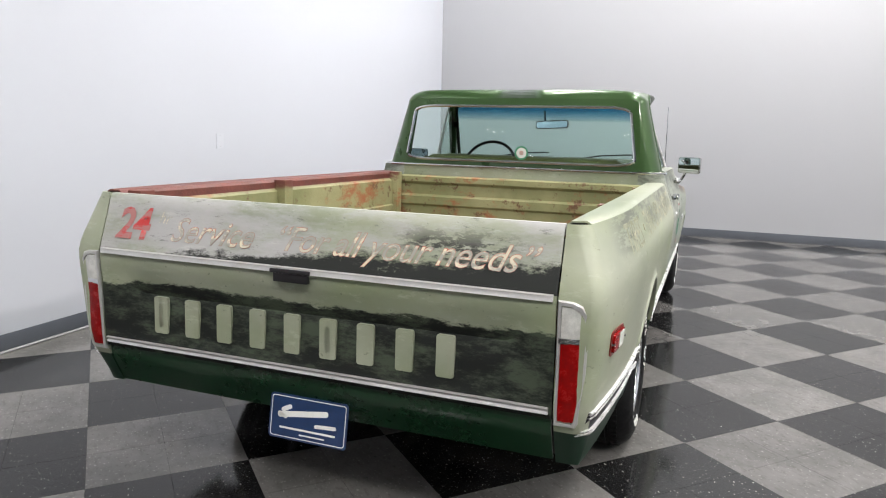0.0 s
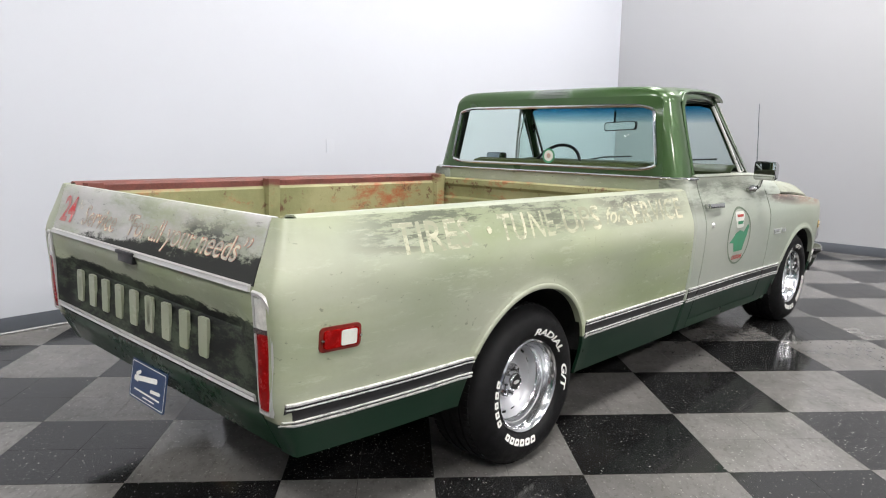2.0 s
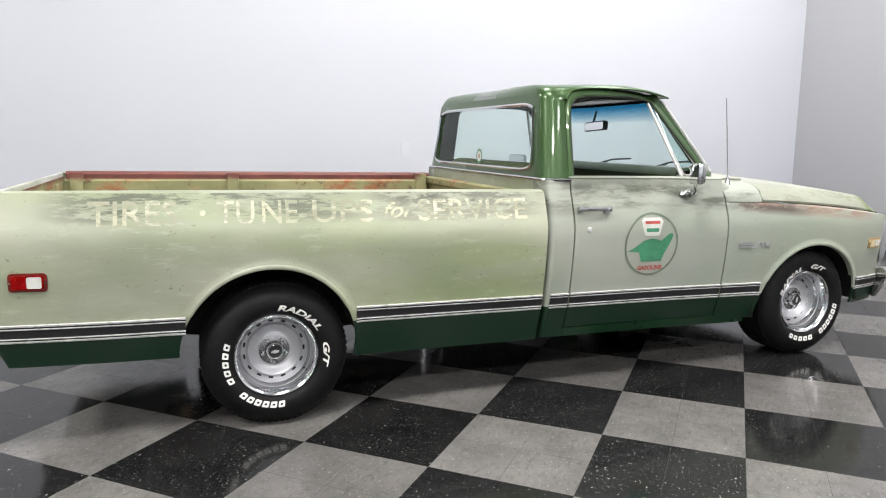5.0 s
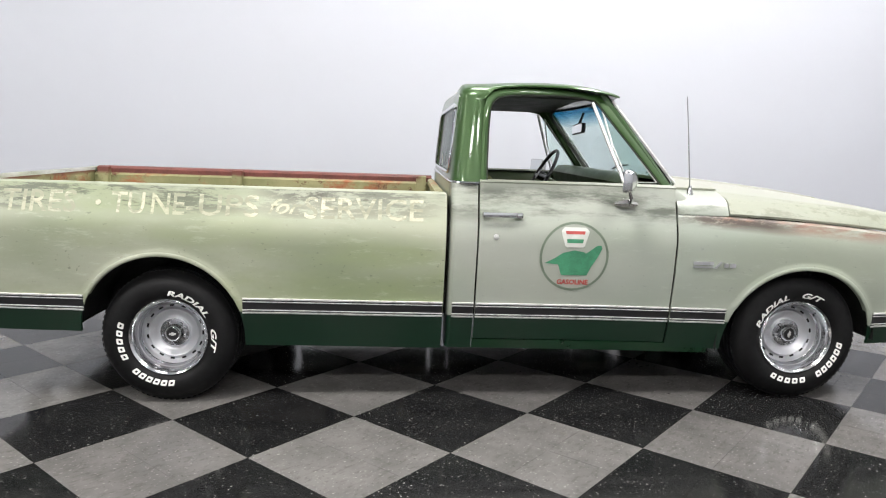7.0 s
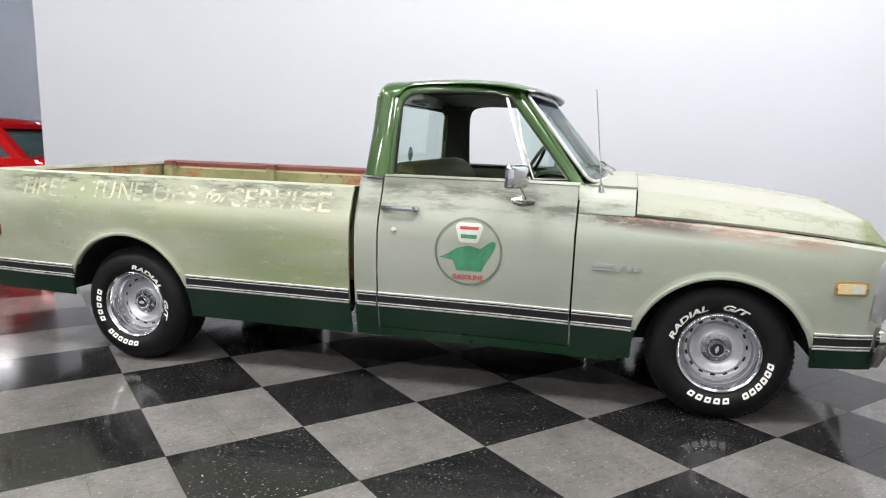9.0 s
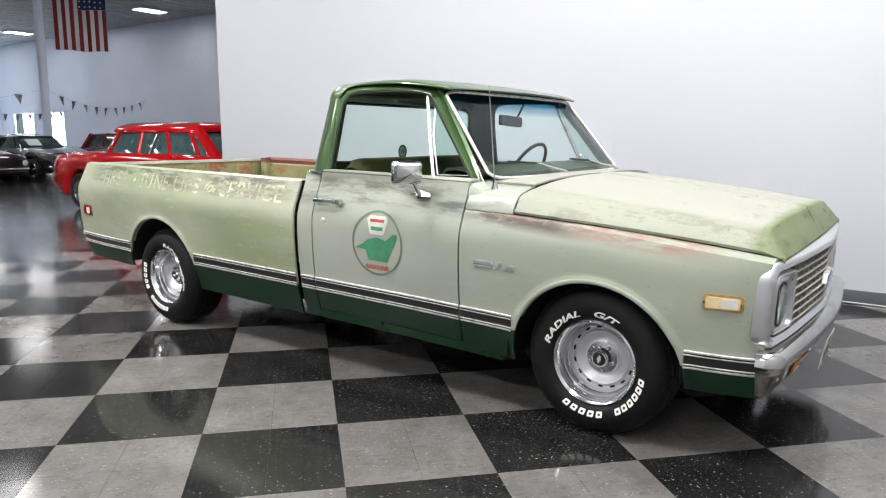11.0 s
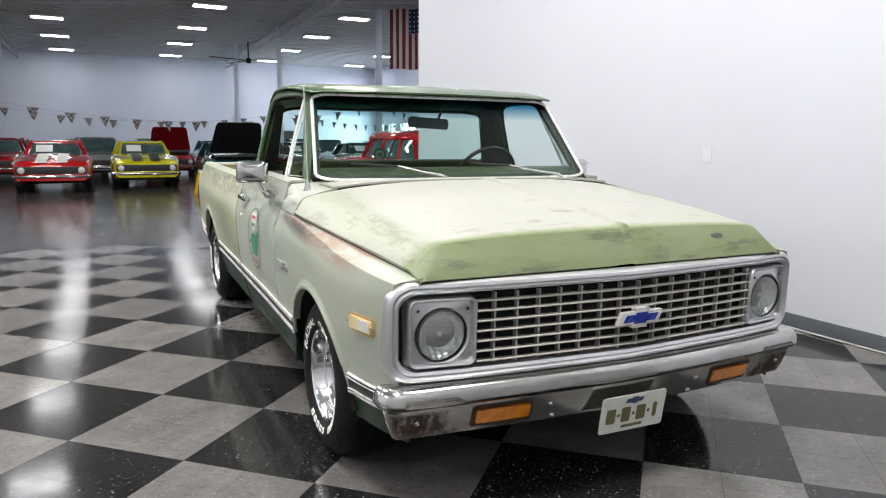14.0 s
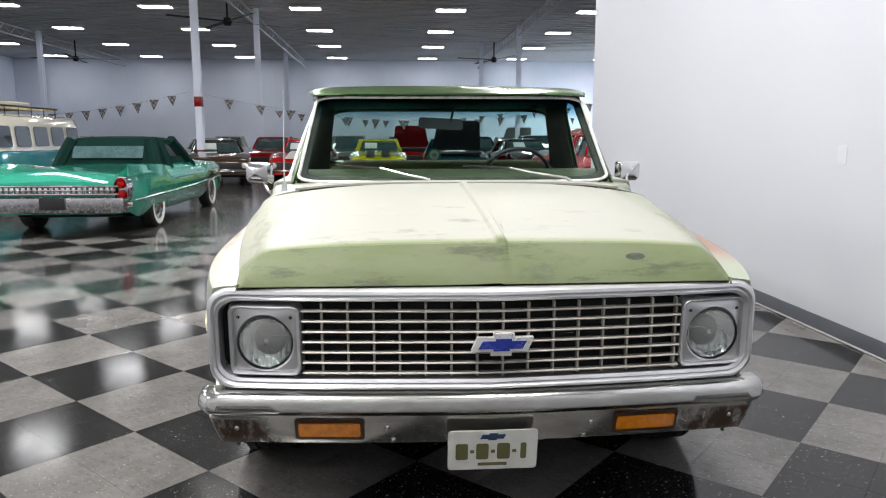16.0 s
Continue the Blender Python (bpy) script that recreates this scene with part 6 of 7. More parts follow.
# chassis
for s in (-1, 1):
    bm = bmesh.new()
    loft(bm, [[(x, s * 0.43 + dy, z + dz) for dy, dz in ((-0.03, -0.07), (0.03, -0.07), (0.03, 0.07), (-0.03, 0.07))] for x, z in ((-1.08, 0.50), (-0.5, 0.55), (0.1, 0.58), (0.5, 0.47), (2.6, 0.45), (3.9, 0.55))])
    part("frame_rail", bm, M_GAP, truck, "black frame rail")
    bm = bmesh.new()
    tube(bm, [(-0.55, s * 0.50, 0.42), (0.0, s * 0.50, 0.36), (0.75, s * 0.47, 0.40)], 0.035, 6)
    part("trailing_arm", bm, M_GAP, truck, "black rear suspension arm")
bm = bmesh.new()
tube(bm, [(0, -0.75, 0.335), (0, 0.75, 0.335)], 0.045, 10)
turned(bm, [(0.001, -0.12), (0.11, -0.08), (0.14, 0.0), (0.11, 0.08), (0.001, 0.12)], "x", 16, (0, 0, 0.335))
part("rear_axle", bm, M_GAP, truck, "black rear axle")
bm = bmesh.new()
tube(bm, [(3.262, -0.75, 0.40), (3.262, 0.75, 0.40)], 0.05, 8)
box(bm, (3.25, 0, 0.55), (0.9, 0.72, 0.30), 0.05)
box(bm, (3.0, 0, 0.42), (1.3, 0.5, 0.12), 0.03)
part("engine_cradle", bm, M_GAP, truck, "dark engine and crossmember")
bm = bmesh.new()
box(bm, (0.95, -0.45, 0.36), (0.42, 0.30, 0.18), 0.05)
box(bm, (2.0, 0, 0.40), (1.6, 0.5, 0.12), 0.03)
part("muffler", bm, M_GAP, truck, "dark muffler under the floor")
bm = bmesh.new()
box(bm, (-0.85, 0.0, 0.50), (0.45, 0.80, 0.14), 0.04)
part("spare_carrier", bm, M_GAP, truck, "dark spare carrier")


# wheels
TR = 0.341
M_HUB = plain("dull_hub_chrome", rgb(160, 160, 162), 0.25, 1.0, 0.15, 20)
WHEEL_R = [(0.0, 0.0), (0.04, 0.035), (0.0885, 0.0775), (0.12, 0.107), (0.16, 0.147), (0.2115, 0.1955), (0.24, 0.222), (0.30, 0.296), (0.335, 0.335)]


def make_wheel():
    """A silver slotted wheel in a white-lettered tyre; its outer face looks to -y."""
    bm = bmesh.new()
    turned(bm, [(0.186, 0.020), (0.178, 0.048), (0.172, 0.078), (0.167, 0.096), (0.161, 0.105), (0.152, 0.108), (0.144, 0.106), (0.140, 0.098), (0.1375, 0.090), (0.134, 0.088), (0.129, 0.091), (0.120, 0.099), (0.108, 0.107), (0.100, 0.112), (0.092, 0.113), (0.0885, 0.112), (0.087, 0.099), (0.083, 0.097), (0.045, 0.099), (0.001, 0.099)], "y", 64)
    wheel = part("wheel", bm, M_ALLOY, truck, "deep-dished silver steel wheel with a bright trim ring")
    bm = bmesh.new()
    turned(bm, [(0.210, 0.011), (0.2115, -0.003), (0.205, -0.008), (0.197, -0.003), (0.190, 0.008), (0.184, 0.026), (0.177, 0.052), (0.172, 0.070), (0.169, 0.074)], "y", 64)
    part("trim_ring", bm, M_RINGS, wheel, "polished trim ring")
    bm = bmesh.new()
    prof = [(0.200, 0.012), (0.206, 0.004), (0.222, -0.010), (0.236, -0.018), (0.250, -0.022), (0.275, -0.022), (0.300, -0.009), (0.318, 0.012), (0.331, 0.034), (0.335, 0.055)]
    for h in (0.075, 0.125, 0.175):
        prof += [(0.335, h - 0.008), (0.328, h - 0.006), (0.328, h + 0.006), (0.335, h + 0.008)]
    prof += [(0.335, 0.205), (0.328, 0.235), (0.30, 0.262), (0.25, 0.268), (0.20, 0.25), (0.19, 0.13)]
    turned(bm, prof, "y", 72)
    for k in range(72):
        t = 2 * math.pi * k / 72
        for h in (0.046, 0.214):
            m = Matrix.Rotation(-t, 4, "Y") @ Matrix.Translation((0.3335, h, 0))
            box(bm, (0, 0, 0), (0.006, 0.026, 0.017), 0, m)
    tyre = part("tyre", bm, M_RUBBER, wheel, "black raised-white-letter tyre")

    def around(r0, a0):
        def f(a, b):
            r, t = r0 + b, radians(a0) - a / r0
            h = -0.010 - (r - 0.222) * 0.571 if r < 0.236 else -0.018 - (r - 0.236) * 0.286 if r < 0.25 else -0.022
            return (r * math.cos(t), h - 0.003, r * math.sin(t))
        return f

    for txt, ang, span in (("RADIAL", 61, 59), ("G/T", 1, 30)):
        bm = lettering(txt, 0.033, 0.22, 0.0012, 1.0)
        wide = max(v.co.x for v in bm.verts) - min(v.co.x for v in bm.verts)
        for v in bm.verts:
            v.co.x *= radians(span) * 0.232 / wide
        bend(bm, around(0.232, ang), [-0.11 + 0.02 * k for k in range(12)], 0)
        part("tyre_lettering", bm, M_WHITE, tyre, "raised white tyre letters", 0)
    for ang0, n, step in ((275, 6, 9.2), (206, 5, 10.2)):
        for k in range(n):
            bm = bmesh.new()
            f = around(0.232, ang0 - step * k)
            lean = lambda q, d: [Vector(f(a + 0.22 * b, b + 0.013)) + Vector((0, -d, 0)) for a, b in q]
            o, i = round_rect(0.029, 0.024, 0.004, 2), round_rect(0.012, 0.008, 0.002, 2)
            loft(bm, [lean(o, 0.0), lean(o, 0.001), lean(i, 0.001), lean(i, 0.0)], True, False)
            part("white_block", bm, M_WHITE, tyre, "raised white block on the tyre")
    bm = bmesh.new()
    turned(bm, [(0.052, 0.100), (0.049, 0.090), (0.046, 0.072), (0.043, 0.062), (0.036, 0.057), (0.033, 0.061), (0.001, 0.061)], "y", 32)
    cap = part("centre_cap", bm, M_CHROME, wheel, "chrome centre cap")
    bm = bmesh.new()
    turned(bm, [(0.0325, 0.0605), (0.001, 0.0600)], "y", 24)
    part("cap_field", bm, M_BLACK, cap, "dark cap field")
    bm = bmesh.new()
    slab(bm, [(a * 0.2, b * 0.25) for a, b in tie], lambda a, b, d: (a, 0.0598 - d, b), 0.002)
    part("cap_badge", bm, M_BRIGHT, cap)
    for k in range(5):
        t = radians(54 + 72 * k)
        x, z = 0.063 * math.cos(t), 0.063 * math.sin(t)
        bm = bmesh.new()
        turned(bm, [(0.017, 0.1005), (0.0165, 0.0975), (0.011, 0.0975)], "y", 16, (x, 0, z))
        part("lug_seat", bm, M_BLACK, wheel)
        bm = bmesh.new()
        turned(bm, [(0.0115, 0.100), (0.011, 0.082), (0.008, 0.076), (0.001, 0.075)], "y", 6, (x, 0, z))
        part("lug_nut", bm, M_CHROME, wheel, "chrome lug nut")
    for k in range(15):
        m = Matrix.Rotation(-2 * math.pi * k / 15, 4, "Y") @ Matrix.Translation((0.152, 0.1065, 0))
        bm = bmesh.new()
        box(bm, (0, 0, 0), (0.009, 0.008, 0.024), 0.002, m)
        part("wheel_slot", bm, M_GAP, wheel)
    bm = bmesh.new()
    tube(bm, [(0.150, 0.062, -0.098), (0.140, 0.045, -0.092)], [0.005, 0.004], 8)
    part("valve_stem", bm, M_RUBBER, wheel, "black rubber valve stem")
    bm = bmesh.new()
    turned(bm, [(0.001, 0.0975), (0.080, 0.0960), (0.0855, 0.0985)], "y", 40)
    part("hub_plate", bm, M_HUB, wheel, "dull chrome plate under the lug nuts")
    # a small rim in a tall tyre
    for ob in [wheel] + wheel.children_recursive:
        for v in ob.data.vertices:
            r = math.hypot(v.co.x, v.co.z)
            to = spline(WHEEL_R, r)
            if r > 1e-4:
                v.co.x, v.co.z = v.co.x * to / r, v.co.z * to / r
    return wheel


w_rr = make_wheel()
w_rr.matrix_basis = pose(0.012, -0.980, TR) @ Matrix.Scale(TR / 0.335, 4)
for x, y, z, rot, flip in ((3.272, -0.975, TR + RAKE * 3.262, -77, 0), (0.012, 0.980, TR, 40, 180), (3.272, 0.975, TR + RAKE * 3.262, 120, 180)):
    copy_thing(w_rr, pose(x, y, z, 0, 0, flip) @ pose(0, 0, 0, 0, rot, 0))

# the body sits lower towards its tail
for ob in truck.children_recursive:
    if ob.name.split(".")[0] == "wheel" or (ob.parent and "wheel" in (ob.parent.name.split(".")[0], ob.parent.parent.name.split(".")[0] if ob.parent.parent else "")):
        continue
    for v in ob.data.vertices:
        if v.co.x < 2.2:
            v.co.z += SAG * (v.co.x - 2.2)

# ---- showroom things ----
M_TYRE2 = plain("car_tyre", rgb(20, 20, 21), 0.6, 0, 0.2, 20)
# opaque car windows: pale green-blue reflections are put into the base colour
M_CARGLASS = plain("reflection_tinted_glass", rgb(58, 78, 80), 0.04, 0, 0.35, 3, 0, 1.0)
M_PAPER = plain("window_sheet", rgb(214, 220, 218), 0.6, 0, 0.05)
M_WWALL = plain("whitewall", rgb(220, 220, 214), 0.6, 0, 0.05)
M_DEEPGLASS = plain("shaded_car_glass", rgb(24, 34, 34), 0.04, 0, 0.4, 4, 0, 1.0)
M_TOP = plain("soft_top", rgb(12, 34, 30), 0.95, 0, 0.15, 30, 0.2, 0.0, 0.05)
M_DARKH = plain("hood_underside", rgb(14, 15, 17), 0.5, 0, 0.3, 8)
PAINTS = {}


def car_paint(c):
    if c not in PAINTS:
        PAINTS[c] = plain("car_paint", rgb(*c), 0.12, 0.15, 0.06, 2.0, 0, 1.0)
    return PAINTS[c]


def car(label, at, colour, L=4.7, W=1.83, H=1.32, hood=0.95, belt=0.86, base=2.72, cab=(-1.35, 0.75), roof=(-0.85, 0.10), tail=0.88, nose=0.78, rim=M_CHROME, stripe=None, white=False, open_hood=False, round_top=False, fins=False, top=None, sheet=False, name="parked_car", group="parked cars"):
    """A parked car, its nose to +x: body, glasshouse, wheels, lamps, bumpers."""
    ob = thing(name, label, "car", group, at)
    paint = car_paint(colour)
    fx, rx, R = base / 2 + 0.02, -base / 2 + 0.02, 0.335
    hw = W / 2
    tops = [(-L / 2, tail - 0.10), (-L / 2 + 0.12, tail), (cab[0], belt + 0.03), (cab[1], hood), (L / 2 - 0.35, nose + 0.04), (L / 2 - 0.06, nose - 0.03), (L / 2, nose - 0.14)]
    wide = [(-L / 2, hw * 0.86), (-L / 2 + 0.25, hw * 0.96), (rx, hw), (0, hw), (fx, hw * 0.99), (L / 2 - 0.25, hw * 0.95), (L / 2, hw * 0.86)]
    xs = sorted({round(-L / 2 + L * k / 26, 3) for k in range(27)} | {round(c + 0.37 * math.cos(math.pi * k / 8), 3) for c in (fx, rx) for k in range(9)})
    rings = []
    for x in xs:
        low = 0.24 if abs(x) < L / 2 - 0.3 else 0.32
        for c in (fx, rx):
            if abs(x - c) < 0.371:
                cover = 0.10 if fins and c == rx else 0.55 if fins else 1.0
                low = max(low, 0.24 + (R - 0.24 + math.sqrt(max(0, 0.1370 - (x - c) ** 2))) * cover)
        w, zt = spline(wide, x), spline(tops, x)
        zt = max(zt, low + 0.06)
        zm = low + (zt - low) * 0.55
        half = [(w * 0.93, low), (w, low + (zt - low) * 0.18), (w * 1.0, zm), (w * 0.975, zt - (zt - low) * 0.16), (w * 0.90, zt - 0.012), (w * 0.6, zt + 0.012), (0.0, zt + 0.022)]
        if fins and x < cab[0]:
            k = min(1, (cab[0] - x) / 1.2)
            half[4] = (w * 0.965, zt + 0.10 * k)
            half[5] = (w * 0.80, zt - 0.01)
        rings.append([(x, -y, z) for y, z in half] + [(x, y, z) for y, z in reversed(half[:-1])])
    bm = bmesh.new()
    loft(bm, rings)
    body = part("body", bm, paint, ob, smooth=50)
    # glasshouse
    hb, hr = (hw * 0.86, hw * 0.70) if round_top else (hw * 0.86, hw * 0.64)
    zr = H - 0.17 if round_top else H - 0.05
    b0, b1 = cab
    r0, r1 = roof
    n = 5
    bm = bmesh.new()
    base_l = [(b0 + 0.05, -hb * 0.9), (b0 + 0.35, -hb), (b1 - 0.35, -hb), (b1 - 0.04, -hb * 0.85), (b1, 0), (b1 - 0.04, hb * 0.85), (b1 - 0.35, hb), (b0 + 0.35, hb), (b0 + 0.05, hb * 0.9), (b0, 0)]
    top_l = [(r0 + 0.03, -hr * 0.95), (r0 + 0.2, -hr), (r1 - 0.15, -hr), (r1 - 0.02, -hr * 0.95), (r1 + 0.03, 0), (r1 - 0.02, hr * 0.95), (r1 - 0.15, hr), (r0 + 0.2, hr), (r0 + 0.03, hr * 0.95), (r0 - 0.02, 0)]
    at_f = lambda f, z, g=1.0: [((a + (c - a) * f), (b + (d - b) * f) * g, z) for (a, b), (c, d) in zip(base_l, top_l)]
    z0 = min(belt, hood) - 0.05
    loft(bm, [at_f(0, z0), at_f(0.15, z0 + (zr - z0) * 0.2), at_f(0.6, z0 + (zr - z0) * 0.62), at_f(1, zr)])
    gl = part("glasshouse", bm, top or M_CARGLASS, ob, "dark canvas sides" if top else "dark reflecting windows")
    crown = 0.11 if round_top else 0.0
    if top or round_top:
        def on_glass(i, j, u, f, out=1.012):
            """A point between two pillars of the glasshouse, at a part u of the way and a height f."""
            (a, b), (c, d) = base_l[i], top_l[i]
            (a2, b2), (c2, d2) = base_l[j], top_l[j]
            p, q = Vector((a + (c - a) * f, (b + (d - b) * f) * out, 0)), Vector((a2 + (c2 - a2) * f, (b2 + (d2 - b2) * f) * out, 0))
            v = p + (q - p) * u
            v.z = z0 + (zr - z0) * f
            return v
        spans = ((1, 2, 0.34, 0.98), (7, 6, 0.34, 0.98)) if top else ((1, 2, 0.02, 0.36), (7 + 1, 6, 0.02, 0.36))
        for i, j, u0, u1 in spans:
            if top:
                bm = bmesh.new()
                shell(bm, [[on_glass(i, j, u, f, 1.03) for f in (0.42, 0.6, 0.84)] for u in (u0, (u0 + u1) / 2, u1)], 0.006)
                part("side_window", bm, M_DEEPGLASS, gl, "dark side window")
        if top:
            bm = bmesh.new()
            shell(bm, [[(b0 + (r0 - b0) * f - 0.03 - 0.02 * (1 - (y / 0.6) ** 2), y, z0 + (zr - z0) * f) for f in (0.40, 0.6, 0.80)] for y in (-0.56, -0.3, 0, 0.3, 0.56)], 0.006)
            part("rear_window", bm, M_CARGLASS, gl, "wide clear rear window")
            bm = bmesh.new()
            shell(bm, [[(b1 + (r1 - b1) * f + 0.035 - 0.10 * (y / 0.7) ** 2, y, z0 + (zr - z0) * f) for f in (0.3, 0.6, 0.9)] for y in (-0.66, -0.35, 0, 0.35, 0.66)], 0.006)
            part("front_window", bm, M_DEEPGLASS, gl, "curved windshield")
        if round_top:
            for s, i, j in ((-1, 1, 2), (1, 8 - 1, 6)):
                for u in (0.30, 0.66):
                    bm = bmesh.new()
                    tube(bm, [on_glass(i, j, u, f, 1.01) for f in (0.0, 0.5, 1.0)], 0.034, 6)
                    part("roof_pillar", bm, paint, ob)
                bm = bmesh.new()
                tube(bm, [on_glass(i, j, u, f, 1.03) for u, f in ((0.52, 0.15), (0.44, 0.9))], 0.022, 6)
                part("pillar_trim", bm, M_CHROME, ob, "slanted chrome pillar trim")
    bm = bmesh.new()
    if round_top:
        mid = (r0 + r1) / 2
        dome = [at_f(0.97, zr - 0.025, 1.03)]
        for q in range(7):
            t = math.pi / 2 * q / 6.4
            k = math.cos(t) ** 0.55
            dome.append([(mid + (a - mid) * (0.30 + 0.76 * k) if q else mid + (a - mid) * 1.06, b * 1.06 * k, zr + (H - zr) * math.sin(t)) for a, b in top_l])
        loft(bm, dome)
    else:
        loft(bm, [at_f(0.97, zr - 0.03, 1.02), at_f(1.0, zr, 1.03), [(a * 0.96 + (r0 + r1) * 0.02, b * 0.88, zr + 0.04 + crown * 0.5) for a, b in top_l], [(a * 0.7 + (r0 + r1) * 0.15, b * 0.55, zr + 0.062 + crown) for a, b in top_l], [(a * 0.3 + (r0 + r1) * 0.35, b * 0.2, zr + 0.068 + crown * 1.15) for a, b in top_l]])
    part("roof", bm, top or paint, ob, "soft top" if top else "")
    for i in ((1, 2, 3, 8, 7, 6) if not top else (0, 1, 2, 3, 8, 7, 6)):
        (a, b), (c, d) = base_l[i], top_l[i]
        wd = 0.10 if (i in (1, 8) or top) else 0.032
        bm = bmesh.new()
        tube(bm, [(a, b * 1.015, z0), (a + (c - a) * 0.6, (b + (d - b) * 0.6) * 1.02, z0 + (zr - z0) * 0.62), (c, d * 1.02, zr)], wd, 6, True)
        part("roof_pillar", bm, top or paint, ob)
    # wheels
    for x in (fx, rx):
        for s in (-1, 1):
            bm = bmesh.new()
            turned(bm, [(0.20, 0.0), (0.24, -0.012), (0.30, -0.008), (0.328, 0.02), (0.333, 0.1), (0.328, 0.19), (0.2, 0.2)], "y", 24)
            wh = part("wheel", bm, M_TYRE2, ob)
            bm = bmesh.new()
            turned(bm, [(0.205, 0.0), (0.20, -0.006), (0.17, 0.01), (0.12, 0.03), (0.06, 0.02), (0.05, 0.0), (0.001, -0.004)], "y", 20)
            part("rim", bm, rim, wh, "bright wheel")
            if white:
                bm = bmesh.new()
                turned(bm, [(0.21, -0.005), (0.24, -0.014), (0.285, -0.012)], "y", 24)
                part("whitewall", bm, M_WWALL, wh, "white sidewall band")
            wh.matrix_basis = pose(x, s * (hw - 0.03), 0.325, 0, 0, 0 if s < 0 else 180)
    bm = bmesh.new()
    box(bm, (0, 0, 0.34), (L * 0.86, W * 0.74, 0.22), 0.05)
    part("underbody", bm, M_GAP, ob, "dark underbody")
    # front and rear
    bm = bmesh.new()
    box(bm, (L / 2 - 0.02, 0, nose - 0.20), (0.06, W * 0.86, 0.19), 0.02)
    part("grille", bm, M_DARKH, ob, "dark grille")
    for s in (-1, 1):
        bm = bmesh.new()
        turned(bm, [(0.001, 0.065), (0.06, 0.05), (0.085, 0.02), (0.095, -0.03)], "x", 16, (L / 2 - 0.015, s * W * 0.365, nose - 0.20))
        part("headlight", bm, M_CLEAR, ob, "round clear headlight")
        if not fins:
            bm = bmesh.new()
            box(bm, (-L / 2 + 0.0, s * W * 0.33, tail - 0.22), (0.05, 0.28, 0.11), 0.015)
            part("tail_lamp", bm, M_REDL, ob, "red tail lamp")
    for x, z in ((L / 2 + 0.02, nose - 0.36), (-L / 2 - 0.02, tail - 0.42)):
        bm = bmesh.new()
        k = -0.16 if x > 0 else 0.16
        tube(bm, [(x + k, -hw * 0.95, z), (x + k * 0.15, -hw * 0.8, z), (x, 0, z), (x + k * 0.15, hw * 0.8, z), (x + k, hw * 0.95, z)], 0.042, 8, True, 1.1)
        part("bumper", bm, M_CHROME, ob, "chrome bumper")
    if stripe:
        for s in (-1, 1):
            bm = bmesh.new()
            shell(bm, [[(x, s * yy, spline(tops, x) + 0.026) for yy in (0.10, 0.36)] for x in [cab[1] + 0.02 + (L / 2 - 0.09 - cab[1]) * k / 8 for k in range(9)]], 0.004, s < 0)
            part("hood_stripe", bm, stripe, body, "broad racing stripe")
    if sheet:
        bm = bmesh.new()
        f = 0.45
        (a, b), (c, d) = base_l[3], top_l[3]
        shell(bm, [[(b1 + (r1 - b1) * g + 0.05, y, z0 + (zr - z0) * g * 1.0 + 0.02) for g in (0.42, 0.82)] for y in (-0.45, -0.05)], 0.003)
        part("window_sheet", bm, M_PAPER, gl, "white paper sheet in the windshield")
    if open_hood:
        bm = bmesh.new()
        hm = pose(cab[1] + 0.05, 0, hood + 0.03, 0, -45, 0)
        out = [(a, b * (0.92 - 0.16 * a)) for a, b in round_rect(1.2, W * 0.80, 0.12)]
        loft(bm, [[hm @ Vector((a + 0.62, b, 0.0)) for a, b in out], [hm @ Vector((a * 0.98 + 0.62, b * 0.98, 0.035)) for a, b in out]])
        part("raised_hood", bm, paint if colour[0] > 100 else M_DARKH, ob, "raised hood showing its underside")
        bm = bmesh.new()
        box(bm, (L / 2 - 0.85, 0, hood - 0.02), (0.95, W * 0.7, 0.06), 0.02)
        part("engine_bay", bm, M_DARKH, ob, "open engine bay")
    return ob


# teal convertible with fins
teal = car("teal 1960s finned convertible with dark green soft top", pose(-6.58, -4.98, -0.01, 0, 0, 180), (44, 146, 122), L=5.72, W=2.03, H=1.38, hood=0.92, belt=0.90, base=3.33, cab=(-1.05, 1.0), roof=(-0.75, 0.35), tail=0.86, nose=0.84, white=True, fins=True, top=M_TOP, name="finned_convertible", group="")
bm = bmesh.new()
for k in range(22):
    box(bm, (-2.875, -0.78 + 0.0743 * k, 0.655), (0.02, 0.05, 0.085), 0.012)
part("rear_grille", bm, M_CHROME, teal, "studded chrome rear grille")
bm = bmesh.new()
box(bm, (-2.90, 0, 0.655), (0.03, 1.66, 0.012), 0.004)
box(bm, (-2.90, 0, 0.60), (0.05, 1.75, 0.02), 0.006)
box(bm, (-2.90, 0, 0.71), (0.05, 1.75, 0.02), 0.006)
part("rear_grille_bars", bm, M_CHROME, teal)
bm = bmesh.new()
box(bm, (-2.86, 0, 0.45), (0.20, 1.9, 0.22), 0.05)
part("rear_bumper_panel", bm, M_HUB, teal, "broad chrome rear bumper")
bm = bmesh.new()
box(bm, (-2.97, 0, 0.47), (0.02, 0.34, 0.16), 0.006)
part("plate_holder", bm, M_DARKH, teal, "dark plate without readable marks")
